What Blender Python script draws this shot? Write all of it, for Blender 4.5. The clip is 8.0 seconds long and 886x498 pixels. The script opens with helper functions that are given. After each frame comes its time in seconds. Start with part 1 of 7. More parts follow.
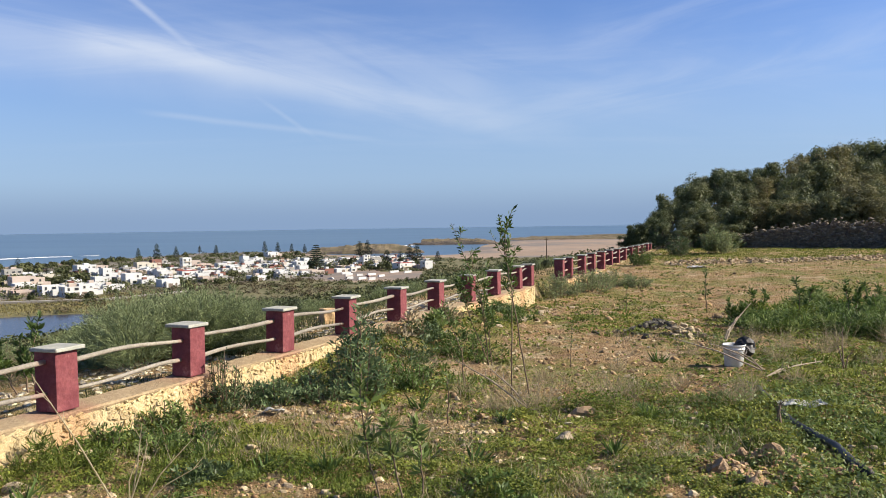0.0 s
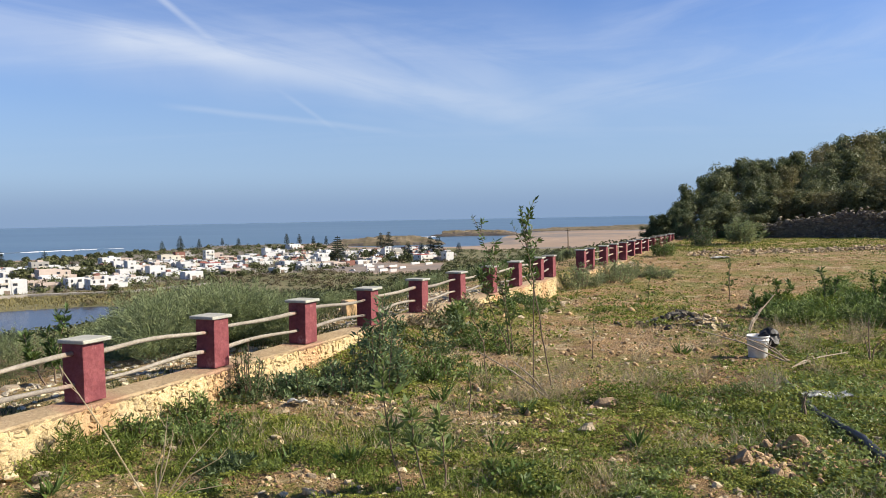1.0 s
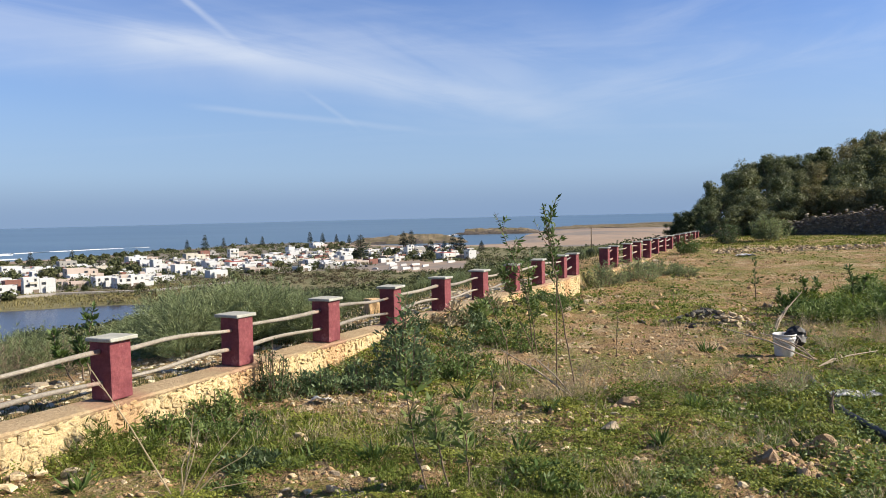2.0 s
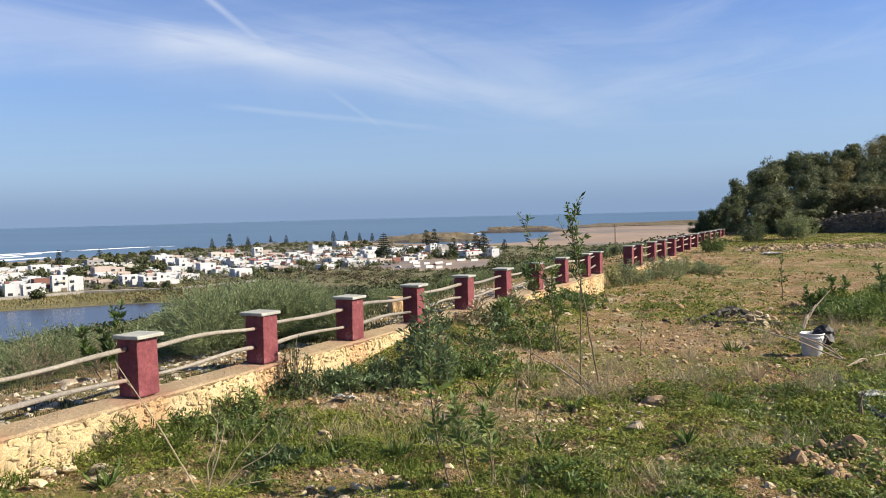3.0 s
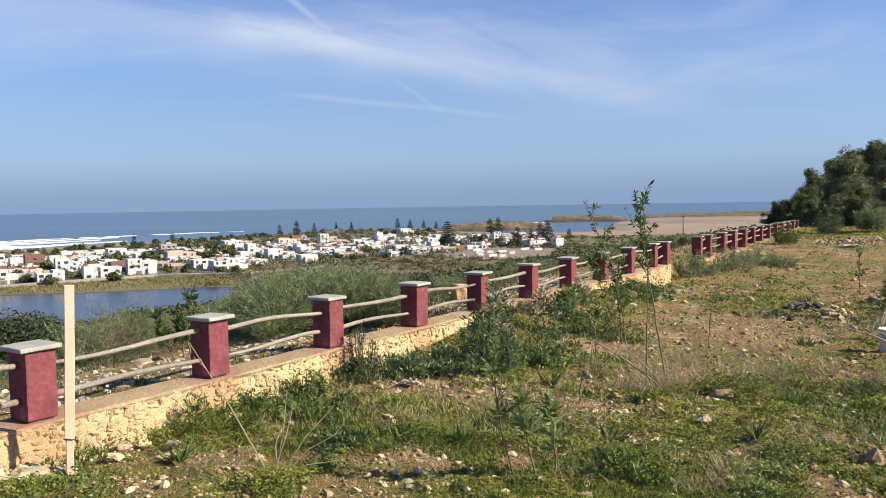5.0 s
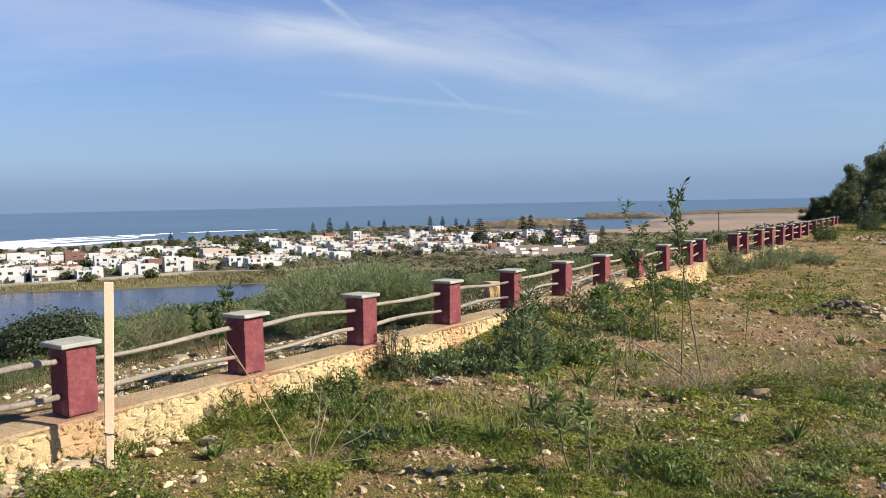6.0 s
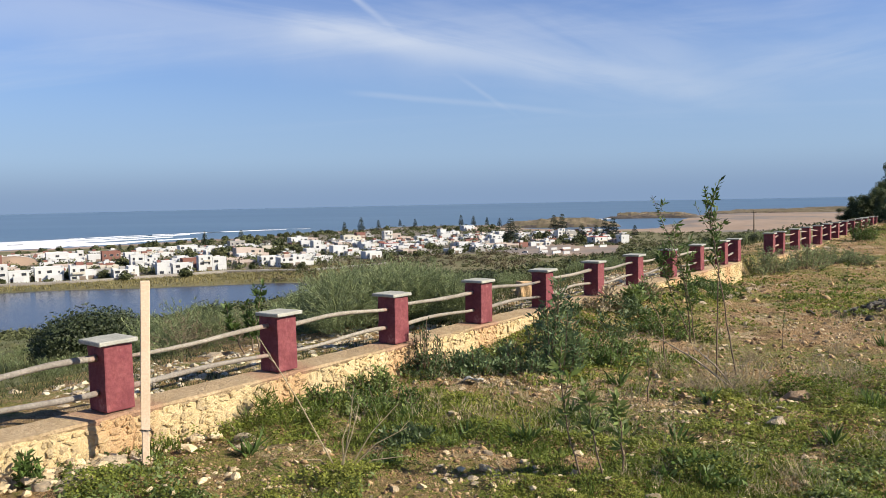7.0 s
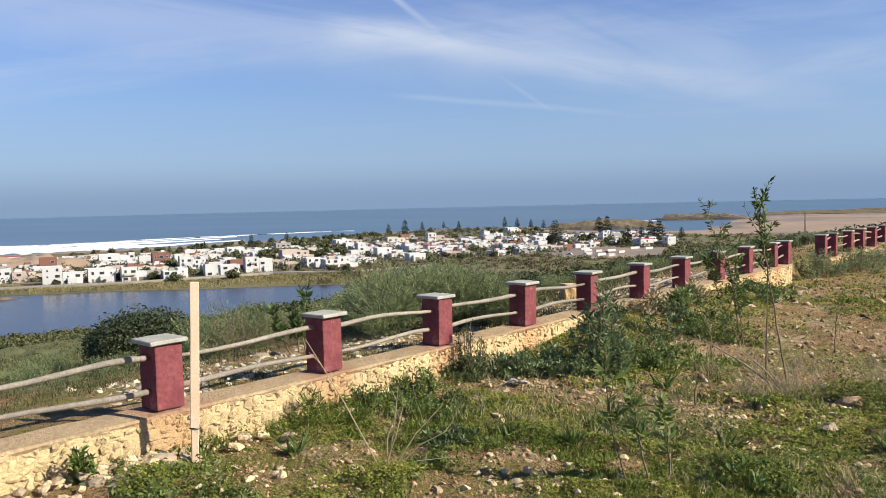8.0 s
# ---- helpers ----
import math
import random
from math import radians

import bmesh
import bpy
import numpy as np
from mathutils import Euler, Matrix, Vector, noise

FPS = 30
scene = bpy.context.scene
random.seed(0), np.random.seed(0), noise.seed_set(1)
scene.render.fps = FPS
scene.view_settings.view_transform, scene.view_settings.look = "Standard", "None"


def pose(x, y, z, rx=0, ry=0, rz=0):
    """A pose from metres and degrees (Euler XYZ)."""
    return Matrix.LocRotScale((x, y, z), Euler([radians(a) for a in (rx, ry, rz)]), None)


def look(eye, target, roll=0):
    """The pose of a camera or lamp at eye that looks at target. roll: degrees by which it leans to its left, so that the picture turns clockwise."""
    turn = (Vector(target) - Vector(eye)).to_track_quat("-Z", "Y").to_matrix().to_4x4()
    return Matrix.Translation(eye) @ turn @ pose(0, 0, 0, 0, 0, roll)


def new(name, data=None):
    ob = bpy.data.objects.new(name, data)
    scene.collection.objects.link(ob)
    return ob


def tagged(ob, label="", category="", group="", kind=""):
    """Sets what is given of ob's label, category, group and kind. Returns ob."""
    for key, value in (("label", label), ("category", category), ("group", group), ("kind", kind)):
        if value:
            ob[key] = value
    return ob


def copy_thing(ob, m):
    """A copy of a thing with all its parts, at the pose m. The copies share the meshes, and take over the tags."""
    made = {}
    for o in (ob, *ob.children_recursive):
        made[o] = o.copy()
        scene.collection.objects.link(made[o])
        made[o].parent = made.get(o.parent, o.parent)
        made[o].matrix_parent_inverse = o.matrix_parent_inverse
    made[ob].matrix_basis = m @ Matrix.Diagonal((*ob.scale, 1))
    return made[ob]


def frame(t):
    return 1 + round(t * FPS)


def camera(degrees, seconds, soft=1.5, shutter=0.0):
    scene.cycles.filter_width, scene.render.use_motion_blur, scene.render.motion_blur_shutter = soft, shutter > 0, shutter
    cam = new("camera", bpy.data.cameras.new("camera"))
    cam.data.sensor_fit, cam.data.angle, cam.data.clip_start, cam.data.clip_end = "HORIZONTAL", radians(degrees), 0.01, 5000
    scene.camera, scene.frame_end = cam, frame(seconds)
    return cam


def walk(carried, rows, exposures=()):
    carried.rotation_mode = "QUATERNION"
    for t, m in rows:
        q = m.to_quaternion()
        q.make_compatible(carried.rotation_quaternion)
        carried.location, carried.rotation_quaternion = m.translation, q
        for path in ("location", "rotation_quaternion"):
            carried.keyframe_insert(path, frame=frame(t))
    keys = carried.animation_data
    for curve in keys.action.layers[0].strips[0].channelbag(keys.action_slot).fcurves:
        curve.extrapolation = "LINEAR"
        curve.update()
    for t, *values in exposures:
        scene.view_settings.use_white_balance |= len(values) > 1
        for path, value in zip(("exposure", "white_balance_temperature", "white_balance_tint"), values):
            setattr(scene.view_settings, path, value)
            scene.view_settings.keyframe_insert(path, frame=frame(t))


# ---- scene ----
cam = camera(57.5, 8.0, soft=0.9)
EYE, EXPOSURE = 1.65, 0.73
ROWS = [
    (0.0, 0.000, 0.000, 0.000, 88.05, 0.78, -0.01),
    (0.5, 0.000, -0.003, 0.003, 87.68, 0.91, 0.54),
    (1.0, -0.003, -0.006, 0.001, 87.47, 1.07, 1.47),
    (1.5, -0.002, -0.007, 0.002, 87.62, 1.24, 2.14),
    (1.7, -0.002, -0.007, 0.002, 87.47, 1.26, 2.45),
    (2.8, -0.005, -0.006, 0.002, 87.32, 1.40, 4.57),
    (3.0, -0.006, -0.006, 0.002, 87.30, 1.41, 4.69),
    (3.5, -0.009, -0.007, 0.001, 87.23, 1.37, 5.10),
    (4.0, -0.012, -0.012, -0.001, 86.86, 1.32, 5.83),
    (4.5, -0.018, -0.011, -0.004, 86.75, 1.12, 7.44),
    (5.0, -0.020, -0.012, -0.005, 86.56, 0.94, 9.23),
    (5.2, -0.021, -0.012, -0.005, 86.47, 0.97, 10.04),
    (6.3, -0.030, -0.007, -0.003, 86.40, 1.17, 11.98),
    (6.5, -0.031, -0.006, -0.003, 86.37, 1.20, 12.45),
    (7.0, -0.036, -0.005, -0.004, 86.42, 1.18, 13.71),
    (7.5, -0.038, -0.011, -0.004, 86.46, 1.22, 15.24),
    (8.0, -0.036, -0.016, -0.004, 86.63, 1.34, 16.80),
]
walk(cam, [(t, pose(x, y, EYE + z, rx, ry, rz)) for t, x, y, z, rx, ry, rz in ROWS], exposures=[(0.0, EXPOSURE), (5.2, EXPOSURE), (6.3, EXPOSURE - 0.09), (8.0, EXPOSURE - 0.09)])

# ---------------------------------------------------------------- world and sun
SUN_AZ, SUN_EL = 92.0, 33.0
to_sun = Vector((math.sin(radians(SUN_AZ)) * math.cos(radians(SUN_EL)), math.cos(radians(SUN_AZ)) * math.cos(radians(SUN_EL)), math.sin(radians(SUN_EL))))
sun = new("sun", bpy.data.lights.new("sun", "SUN"))
sun.data.energy, sun.data.angle, sun.data.color = 5.0, radians(0.6), (1.0, 0.90, 0.745)
sun.matrix_world = look(to_sun * 50, (0, 0, 0))


class Nodes:
    """Short calls for node trees."""

    def __init__(self, tree):
        self.tree, self.links = tree, tree.links

    def put(self, kind, ins=None, **props):
        node = self.tree.nodes.new(kind)
        if "operation" in props:
            node.operation = props["operation"]
        if "use_clamp" in props:
            node.use_clamp = props["use_clamp"]
        if "interpolation_type" in props:
            node.interpolation_type = props["interpolation_type"]
        if "blend_type" in props:
            node.data_type, node.blend_type, node.clamp_factor = "RGBA", props["blend_type"], True
        for key, value in (ins or {}).items():
            sock = node.inputs[key]
            if hasattr(value, "is_output"):
                self.links.new(value, sock)
            elif hasattr(value, "outputs"):
                self.links.new(value.outputs[0], sock)
            else:
                sock.default_value = value
        return node

    def math(self, op, a, b=0.0, c=0.0, clamp=False):
        return self.put("ShaderNodeMath", {0: a, 1: b, 2: c}, operation=op, use_clamp=clamp).outputs[0]

    def vmath(self, op, a, b=(0, 0, 0)):
        node = self.put("ShaderNodeVectorMath", {0: a, 1: b}, operation=op)
        return node.outputs["Value"] if op in ("DOT_PRODUCT", "LENGTH") else node.outputs[0]

    def mix(self, fac, a, b, blend="MIX"):
        node = self.put("ShaderNodeMix", blend_type=blend)
        for sock, value in ((node.inputs[0], fac), (node.inputs[6], a), (node.inputs[7], b)):
            if hasattr(value, "is_output"):
                self.links.new(value, sock)
            else:
                sock.default_value = value if not isinstance(value, tuple) or len(value) == 4 else (*value, 1)
        return node.outputs[2]

    def noise(self, vec, scale, detail=3.0, rough=0.55, lo=None, hi=None, dist=0.0):
        out = self.put("ShaderNodeTexNoise", {"Vector": vec, "Scale": scale, "Detail": detail, "Roughness": rough, "Distortion": dist}).outputs[0]
        return out if lo is None else self.ramp(out, lo, hi)

    def ramp(self, fac, lo, hi, a=0.0, b=1.0):
        return self.put("ShaderNodeMapRange", {0: fac, 1: lo, 2: hi, 3: a, 4: b}, interpolation_type="SMOOTHSTEP").outputs[0]


world = bpy.data.worlds.new("sky")
scene.world = world
world.use_nodes = True
world.node_tree.nodes.clear()
n = Nodes(world.node_tree)
way = n.put("ShaderNodeTexCoord").outputs["Generated"]
xyz = n.put("ShaderNodeSeparateXYZ", {0: way})
high = n.math("MAXIMUM", xyz.outputs[2], 0.012)
lifted = n.put("ShaderNodeCombineXYZ", {0: xyz.outputs[0], 1: xyz.outputs[1], 2: high})
sky = n.put("ShaderNodeTexSky")
sky.sky_type, sky.sun_disc, sky.sun_elevation, sky.sun_rotation = "NISHITA", False, radians(SUN_EL), radians(SUN_AZ)
n.links.new(lifted.outputs[0], sky.inputs[0])
sky.air_density, sky.dust_density, sky.ozone_density = 1.0, 0.6, 1.5
# cirrus on a flat layer overhead, drawn out along one wind
over = n.math("ADD", high, 0.10)
flat = n.put("ShaderNodeCombineXYZ", {0: n.math("DIVIDE", xyz.outputs[0], over), 1: n.math("DIVIDE", xyz.outputs[1], over)})
drawn = n.put("ShaderNodeMapping", {"Vector": flat, "Rotation": (0, 0, radians(-36)), "Scale": (0.35, 1.5, 1)})
veil = n.noise(drawn, 0.75, 6, 0.58, 0.46, 0.78, 0.9)
streak = n.noise(drawn, 1.1, 5, 0.6, 0.35, 0.65, 0.6)

drift = n.put("ShaderNodeCombineXYZ", {0: n.math("MULTIPLY", n.vmath("DOT_PRODUCT", way, (0.9755, 0.0288, -0.2171)), 3.2), 1: n.math("MULTIPLY", n.vmath("DOT_PRODUCT", way, (-0.2191, 0.1281, -0.9673)), 19.0)})
plume = n.noise(drift, 1.0, 6, 0.58, 0.30, 0.70, 0.7)
drift2 = n.put("ShaderNodeCombineXYZ", {0: n.math("MULTIPLY", n.vmath("DOT_PRODUCT", way, (0.98, -0.02, 0.19)), 3.0), 1: n.math("MULTIPLY", n.vmath("DOT_PRODUCT", way, (0.1897, 0.1137, -0.9752)), 17.0), 2: 4.0})
plume2 = n.noise(drift2, 1.0, 6, 0.6, 0.36, 0.72, 0.8)


def trail(normal, width, lo, hi, wobble):
    """A long thin cloud along the great circle with that normal; lo, hi: where it ends, along x."""
    off = n.math("ADD", n.vmath("DOT_PRODUCT", way, normal), n.math("MULTIPLY", n.math("SUBTRACT", n.noise(way, 9.0, 4), 0.5), wobble))
    side = n.ramp(n.math("ABSOLUTE", off), width, 0.0)
    ends = n.math("MULTIPLY", n.ramp(xyz.outputs[0], lo - 0.03, lo + 0.03), n.ramp(xyz.outputs[0], hi + 0.035, hi - 0.035))
    return n.math("MULTIPLY", side, ends)


core = n.math("MULTIPLY", trail((-0.2191, 0.1281, -0.9673), 0.026, -0.40, 0.17, 0.012), n.ramp(plume, -0.9, 0.8))
band = n.math("MULTIPLY", trail((-0.1661, 0.1423, -0.9758), 0.075, -0.95, 0.06, 0.03), n.ramp(plume, -0.6, 0.9))
band2 = n.math("MULTIPLY", trail((-0.20, 0.185, -0.962), 0.12, -1.0, 0.66, 0.06), n.ramp(plume, -0.8, 1.0))
east = n.math("MULTIPLY", trail((0.1897, 0.1137, -0.9752), 0.055, 0.05, 0.9, 0.02), n.ramp(plume2, -0.3, 0.9))
east2 = n.math("MULTIPLY", trail((0.1987, 0.185, -0.9624), 0.040, 0.16, 0.9, 0.02), n.ramp(plume2, -0.3, 0.9))
line1 = n.math("MULTIPLY", trail((-0.6353, -0.0255, -0.7719), 0.0062, -0.62, -0.30, 0.006), 0.9)
line2 = n.math("MULTIPLY", trail((-0.5802, -0.0046, -0.8145), 0.0045, -0.20, -0.165, 0.004), 0.8)
faint = n.math("MULTIPLY", trail((-0.1336, 0.0894, -0.9870), 0.0058, -0.33, -0.08, 0.007), 0.75)
cloud = n.math("MULTIPLY", veil, streak)
cloud = n.math("ADD", n.math("MULTIPLY", cloud, 0.24), n.math("MULTIPLY", plume2, n.math("MULTIPLY", veil, 0.14)))
for piece, weight in ((core, 0.29), (band, 0.30), (band2, 0.15), (east, 0.24), (east2, 0.18), (line1, 0.36), (line2, 0.36), (faint, 0.36)):
    cloud = n.math("ADD", cloud, n.math("MULTIPLY", piece, weight))
cloud = n.math("MULTIPLY", n.math("MINIMUM", cloud, 0.85), n.math("MULTIPLY", n.ramp(xyz.outputs[2], 0.03, 0.13), n.ramp(xyz.outputs[2], 0.85, 0.35)))
deep = n.mix(1.0, sky.outputs[0], (1.22, 1.49, 2.12), "MULTIPLY")
deep = n.mix(n.math("MULTIPLY", n.ramp(xyz.outputs[2], 0.30, 0.95), 0.5), deep, (0.35, 0.75, 1.9))
white = n.mix(cloud, deep, (11.0, 11.8, 13.2))
# sea haze low down
hazy = n.mix(n.math("MULTIPLY", n.ramp(xyz.outputs[2], 0.24, 0.03), 0.72), white, (5.35, 7.5, 10.5))
hazy = n.mix(n.math("MULTIPLY", n.ramp(xyz.outputs[2], 0.058, -0.004), 0.85), hazy, (3.7, 5.3, 7.9))
hazy = n.mix(1.0, hazy, (0.80, 0.815, 0.845), "MULTIPLY")
back = n.put("ShaderNodeBackground", {"Color": hazy, "Strength": 0.05})
n.put("ShaderNodeOutputWorld", {0: back})


# ---------------------------------------------------------------- materials
def material(name, colours, rough=0.85, scales=(2.0, 30.0), bump=0.3, depth=0.01, metal=0.0, vary=0.0, stain=None, spec=0.35, island=False, coords="Object", through_light=0.0):
    """A worn surface: colours mixed by noise at two scales, a stain, relief. vary: brightness differs from piece to piece."""
    m = bpy.data.materials.new(name)
    m.use_nodes = True
    m.node_tree.nodes.clear()
    k = Nodes(m.node_tree)
    vec = k.put("ShaderNodeTexCoord").outputs["Object"] if coords == "Object" else k.put("ShaderNodeNewGeometry").outputs["Position"]
    big = k.noise(vec, scales[0], 4, 0.6, 0.35, 0.65)
    fine = k.noise(vec, scales[1], 5, 0.65, 0.3, 0.7)
    col = k.mix(big, colours[0], colours[1])
    if len(colours) > 2:
        col = k.mix(k.math("MULTIPLY", fine, 0.7), col, colours[2])
    else:
        col = k.mix(k.math("MULTIPLY", fine, 0.35), col, tuple(c * 0.55 for c in colours[0]))
    if stain:
        col = k.mix(k.noise(vec, stain[1], 5, 0.6, stain[2], stain[2] + 0.12), col, stain[0])
    if vary:
        rnd = k.put("ShaderNodeNewGeometry").outputs["Random Per Island"] if island else k.put("ShaderNodeObjectInfo").outputs["Random"]
        tone = k.math("MULTIPLY_ADD", rnd, 2 * vary, 1 - vary)
        col = k.mix(1.0, col, k.put("ShaderNodeCombineXYZ", {0: tone, 1: tone, 2: k.math("MULTIPLY_ADD", rnd, 1.6 * vary, 1 - vary)}).outputs[0], "MULTIPLY")
    rel = k.put("ShaderNodeBump", {"Strength": bump, "Distance": depth, "Height": k.math("ADD", fine, k.math("MULTIPLY", big, 0.6))})
    bsdf = k.put("ShaderNodeBsdfPrincipled", {"Base Color": col, "Roughness": k.math("MULTIPLY_ADD", fine, 0.15, rough - 0.08), "Metallic": metal, "Normal": rel, "Specular IOR Level": spec})
    last = bsdf
    if through_light:
        glow = k.put("ShaderNodeBsdfTranslucent", {"Color": col})
        last = k.put("ShaderNodeMixShader", {0: through_light, 1: bsdf, 2: glow})
    k.put("ShaderNodeOutputMaterial", {0: last})
    return m


M = {}
M["red"] = material("red_paint", ((0.19, 0.044, 0.052), (0.265, 0.075, 0.078), (0.13, 0.032, 0.038)), 0.75, (4, 30), 0.35, 0.004, stain=((0.38, 0.19, 0.175), 5.0, 0.585))
M["cap"] = material("cap_stone", ((0.36, 0.36, 0.32), (0.46, 0.45, 0.40), (0.27, 0.27, 0.23)), 0.9, (4, 45), 0.4, 0.004, vary=0.1)
M["pole"] = material("rail_wood", ((0.27, 0.24, 0.20), (0.37, 0.335, 0.285), (0.16, 0.135, 0.11)), 0.9, (4, 60), 0.5, 0.004, vary=0.12)
M["stake"] = material("sawn_wood", ((0.70, 0.54, 0.38), (0.77, 0.62, 0.46), (0.60, 0.44, 0.29)), 0.75, (3, 70), 0.25, 0.002)
M["stone"] = material("yellow_limestone", ((0.61, 0.48, 0.265), (0.69, 0.575, 0.37), (0.51, 0.35, 0.17)), 0.92, (6, 45), 0.6, 0.008, vary=0.2)
M["stone_far"] = material("yellow_limestone_joined", ((0.59, 0.46, 0.245), (0.67, 0.545, 0.34), (0.48, 0.325, 0.15)), 0.92, (6, 45), 0.6, 0.008, vary=0.2, island=True)
M["mortar"] = material("mortar", ((0.60, 0.465, 0.245), (0.66, 0.53, 0.31), (0.51, 0.38, 0.195)), 0.95, (9, 60), 0.55, 0.015)
M["coping"] = material("coping_mortar", ((0.40, 0.295, 0.165), (0.48, 0.365, 0.22), (0.30, 0.21, 0.115)), 0.93, (3, 30), 0.6, 0.012)
M["white_stone"] = material("pale_limestone", ((0.52, 0.43, 0.31), (0.62, 0.53, 0.40), (0.36, 0.26, 0.16)), 0.93, (6, 40), 0.6, 0.008, vary=0.25)
M["brown_stone"] = material("earthy_stone", ((0.40, 0.27, 0.16), (0.50, 0.37, 0.24), (0.28, 0.17, 0.10)), 0.95, (6, 40), 0.6, 0.008, vary=0.2)
M["pebbles"] = material("loose_stones", ((0.36, 0.235, 0.125), (0.47, 0.345, 0.21), (0.25, 0.14, 0.075)), 0.95, (9, 50), 0.4, 0.005, vary=0.35, island=True)
M["field_stone"] = material("cream_field_stone", ((0.54, 0.43, 0.28), (0.68, 0.57, 0.41), (0.40, 0.28, 0.16)), 0.95, (7, 40), 0.6, 0.008, vary=0.35, island=True)
M["bank_stone"] = material("pinkish_bank_stone", ((0.47, 0.36, 0.24), (0.62, 0.50, 0.36), (0.27, 0.18, 0.11)), 0.95, (5, 30), 0.6, 0.01, vary=0.5, island=True)
# near-black stone colour that paints the shade beside the pale heap
M["heap_shade"] = material("shade_dark_stone", ((0.13, 0.115, 0.10), (0.20, 0.18, 0.155), (0.07, 0.06, 0.05)), 0.95, (5, 30), 0.6, 0.01, vary=0.5, island=True)
M["flat_grass"] = material("tawny_bank_grass", ((0.20, 0.175, 0.070), (0.29, 0.245, 0.115)), 0.85, (0.03, 0.4), 0.0, 0.01, vary=0.3, island=True, coords="World", through_light=0.2)
M["heap"] = material("heap_stone", ((0.46, 0.40, 0.31), (0.58, 0.52, 0.43), (0.30, 0.24, 0.17)), 0.95, (6, 30), 0.6, 0.01, vary=0.45, island=True)
M["grey_stone"] = material("grey_field_stone", ((0.20, 0.17, 0.14), (0.28, 0.24, 0.195), (0.12, 0.10, 0.08)), 0.95, (3, 25), 0.6, 0.02, vary=0.4, island=True)
M["grass"] = material("grass_blades", ((0.110, 0.160, 0.028), (0.19, 0.230, 0.050)), 0.7, (1.2, 6), 0.0, 0.01, vary=0.5, island=True, through_light=0.36)
M["clover"] = material("low_weeds", ((0.125, 0.165, 0.025), (0.275, 0.290, 0.055)), 0.7, (0.8, 5), 0.0, 0.01, vary=0.45, island=True, through_light=0.34)
M["straw"] = material("dry_grass", ((0.40, 0.32, 0.20), (0.50, 0.42, 0.29)), 0.85, (2, 9), 0.0, 0.01, vary=0.3, island=True, through_light=0.2)
M["leaf"] = material("sapling_leaves", ((0.080, 0.132, 0.034), (0.140, 0.205, 0.058)), 0.6, (2, 9), 0.0, 0.01, vary=0.45, island=True, through_light=0.32)
M["leaf_pale"] = material("pale_sapling_leaves", ((0.160, 0.220, 0.066), (0.245, 0.305, 0.105)), 0.55, (2, 9), 0.0, 0.01, vary=0.35, island=True, through_light=0.40)
M["leaf_dark"] = material("dark_leaves", ((0.075, 0.115, 0.046), (0.125, 0.172, 0.072)), 0.55, (2, 9), 0.0, 0.01, vary=0.35, island=True, through_light=0.25)
M["evergreen"] = material("dark_evergreen", ((0.042, 0.058, 0.026), (0.075, 0.092, 0.042)), 0.6, (2, 9), 0.0, 0.01, vary=0.3, island=True, through_light=0.15)
M["bloom"] = material("yellow_flowers", ((0.60, 0.50, 0.06), (0.68, 0.58, 0.12)), 0.7, (3, 20), 0.0, 0.01, vary=0.2, island=True)
M["broom"] = material("broom_stems", ((0.190, 0.235, 0.110), (0.300, 0.335, 0.180)), 0.75, (0.9, 5), 0.0, 0.01, vary=0.32, island=True, through_light=0.40)
M["meadow"] = material("rough_meadow", ((0.085, 0.100, 0.038), (0.150, 0.150, 0.068)), 0.8, (0.25, 2.5), 0.0, 0.01, vary=0.35, island=True, coords="World", through_light=0.3)
M["leaf_blue"] = material("blue_green_leaves", ((0.135, 0.200, 0.092), (0.215, 0.290, 0.140)), 0.5, (2, 9), 0.0, 0.01, vary=0.35, island=True, through_light=0.34)
M["scrub"] = material("scrub_leaves", ((0.075, 0.090, 0.038), (0.13, 0.135, 0.060)), 0.8, (0.05, 0.6), 0.0, 0.01, vary=0.4, island=True, coords="World", through_light=0.15)
M["brown_scrub"] = material("brown_scrub", ((0.11, 0.090, 0.055), (0.16, 0.13, 0.080)), 0.85, (0.05, 0.6), 0.0, 0.01, vary=0.35, island=True, coords="World", through_light=0.15)
M["crown"] = material("wood_leaves", ((0.098, 0.124, 0.052), (0.165, 0.176, 0.080)), 0.6, (0.35, 2), 0.0, 0.01, vary=0.25, island=True, coords="World", through_light=0.28)
# brownish foliage, also the lighter colour for the wood's lit right side
M["crown_dry_lit"] = material("dry_lit_wood_leaves", ((0.170, 0.170, 0.075), (0.235, 0.215, 0.105)), 0.7, (0.35, 2), 0.0, 0.01, vary=0.2, island=True, coords="World", through_light=0.3)
M["pine"] = material("pine_needles", ((0.055, 0.075, 0.050), (0.080, 0.100, 0.065)), 0.8, (0.3, 2), 0.0, 0.01, vary=0.3, island=True)
M["bark"] = material("bark", ((0.12, 0.085, 0.055), (0.20, 0.15, 0.10), (0.07, 0.05, 0.035)), 0.9, (4, 40), 0.5, 0.006)
M["twig"] = material("twigs", ((0.17, 0.12, 0.08), (0.25, 0.18, 0.12)), 0.85, (6, 50), 0.3, 0.003)
M["dead"] = material("dead_wood", ((0.34, 0.27, 0.19), (0.43, 0.36, 0.27)), 0.9, (4, 40), 0.4, 0.004)
M["bucket"] = material("white_plastic", ((0.70, 0.69, 0.66), (0.78, 0.77, 0.74), (0.55, 0.52, 0.46)), 0.45, (5, 30), 0.1, 0.002)
M["black"] = material("black_plastic", ((0.012, 0.012, 0.013), (0.020, 0.020, 0.021), (0.05, 0.045, 0.04)), 0.5, (4, 40), 0.2, 0.003)
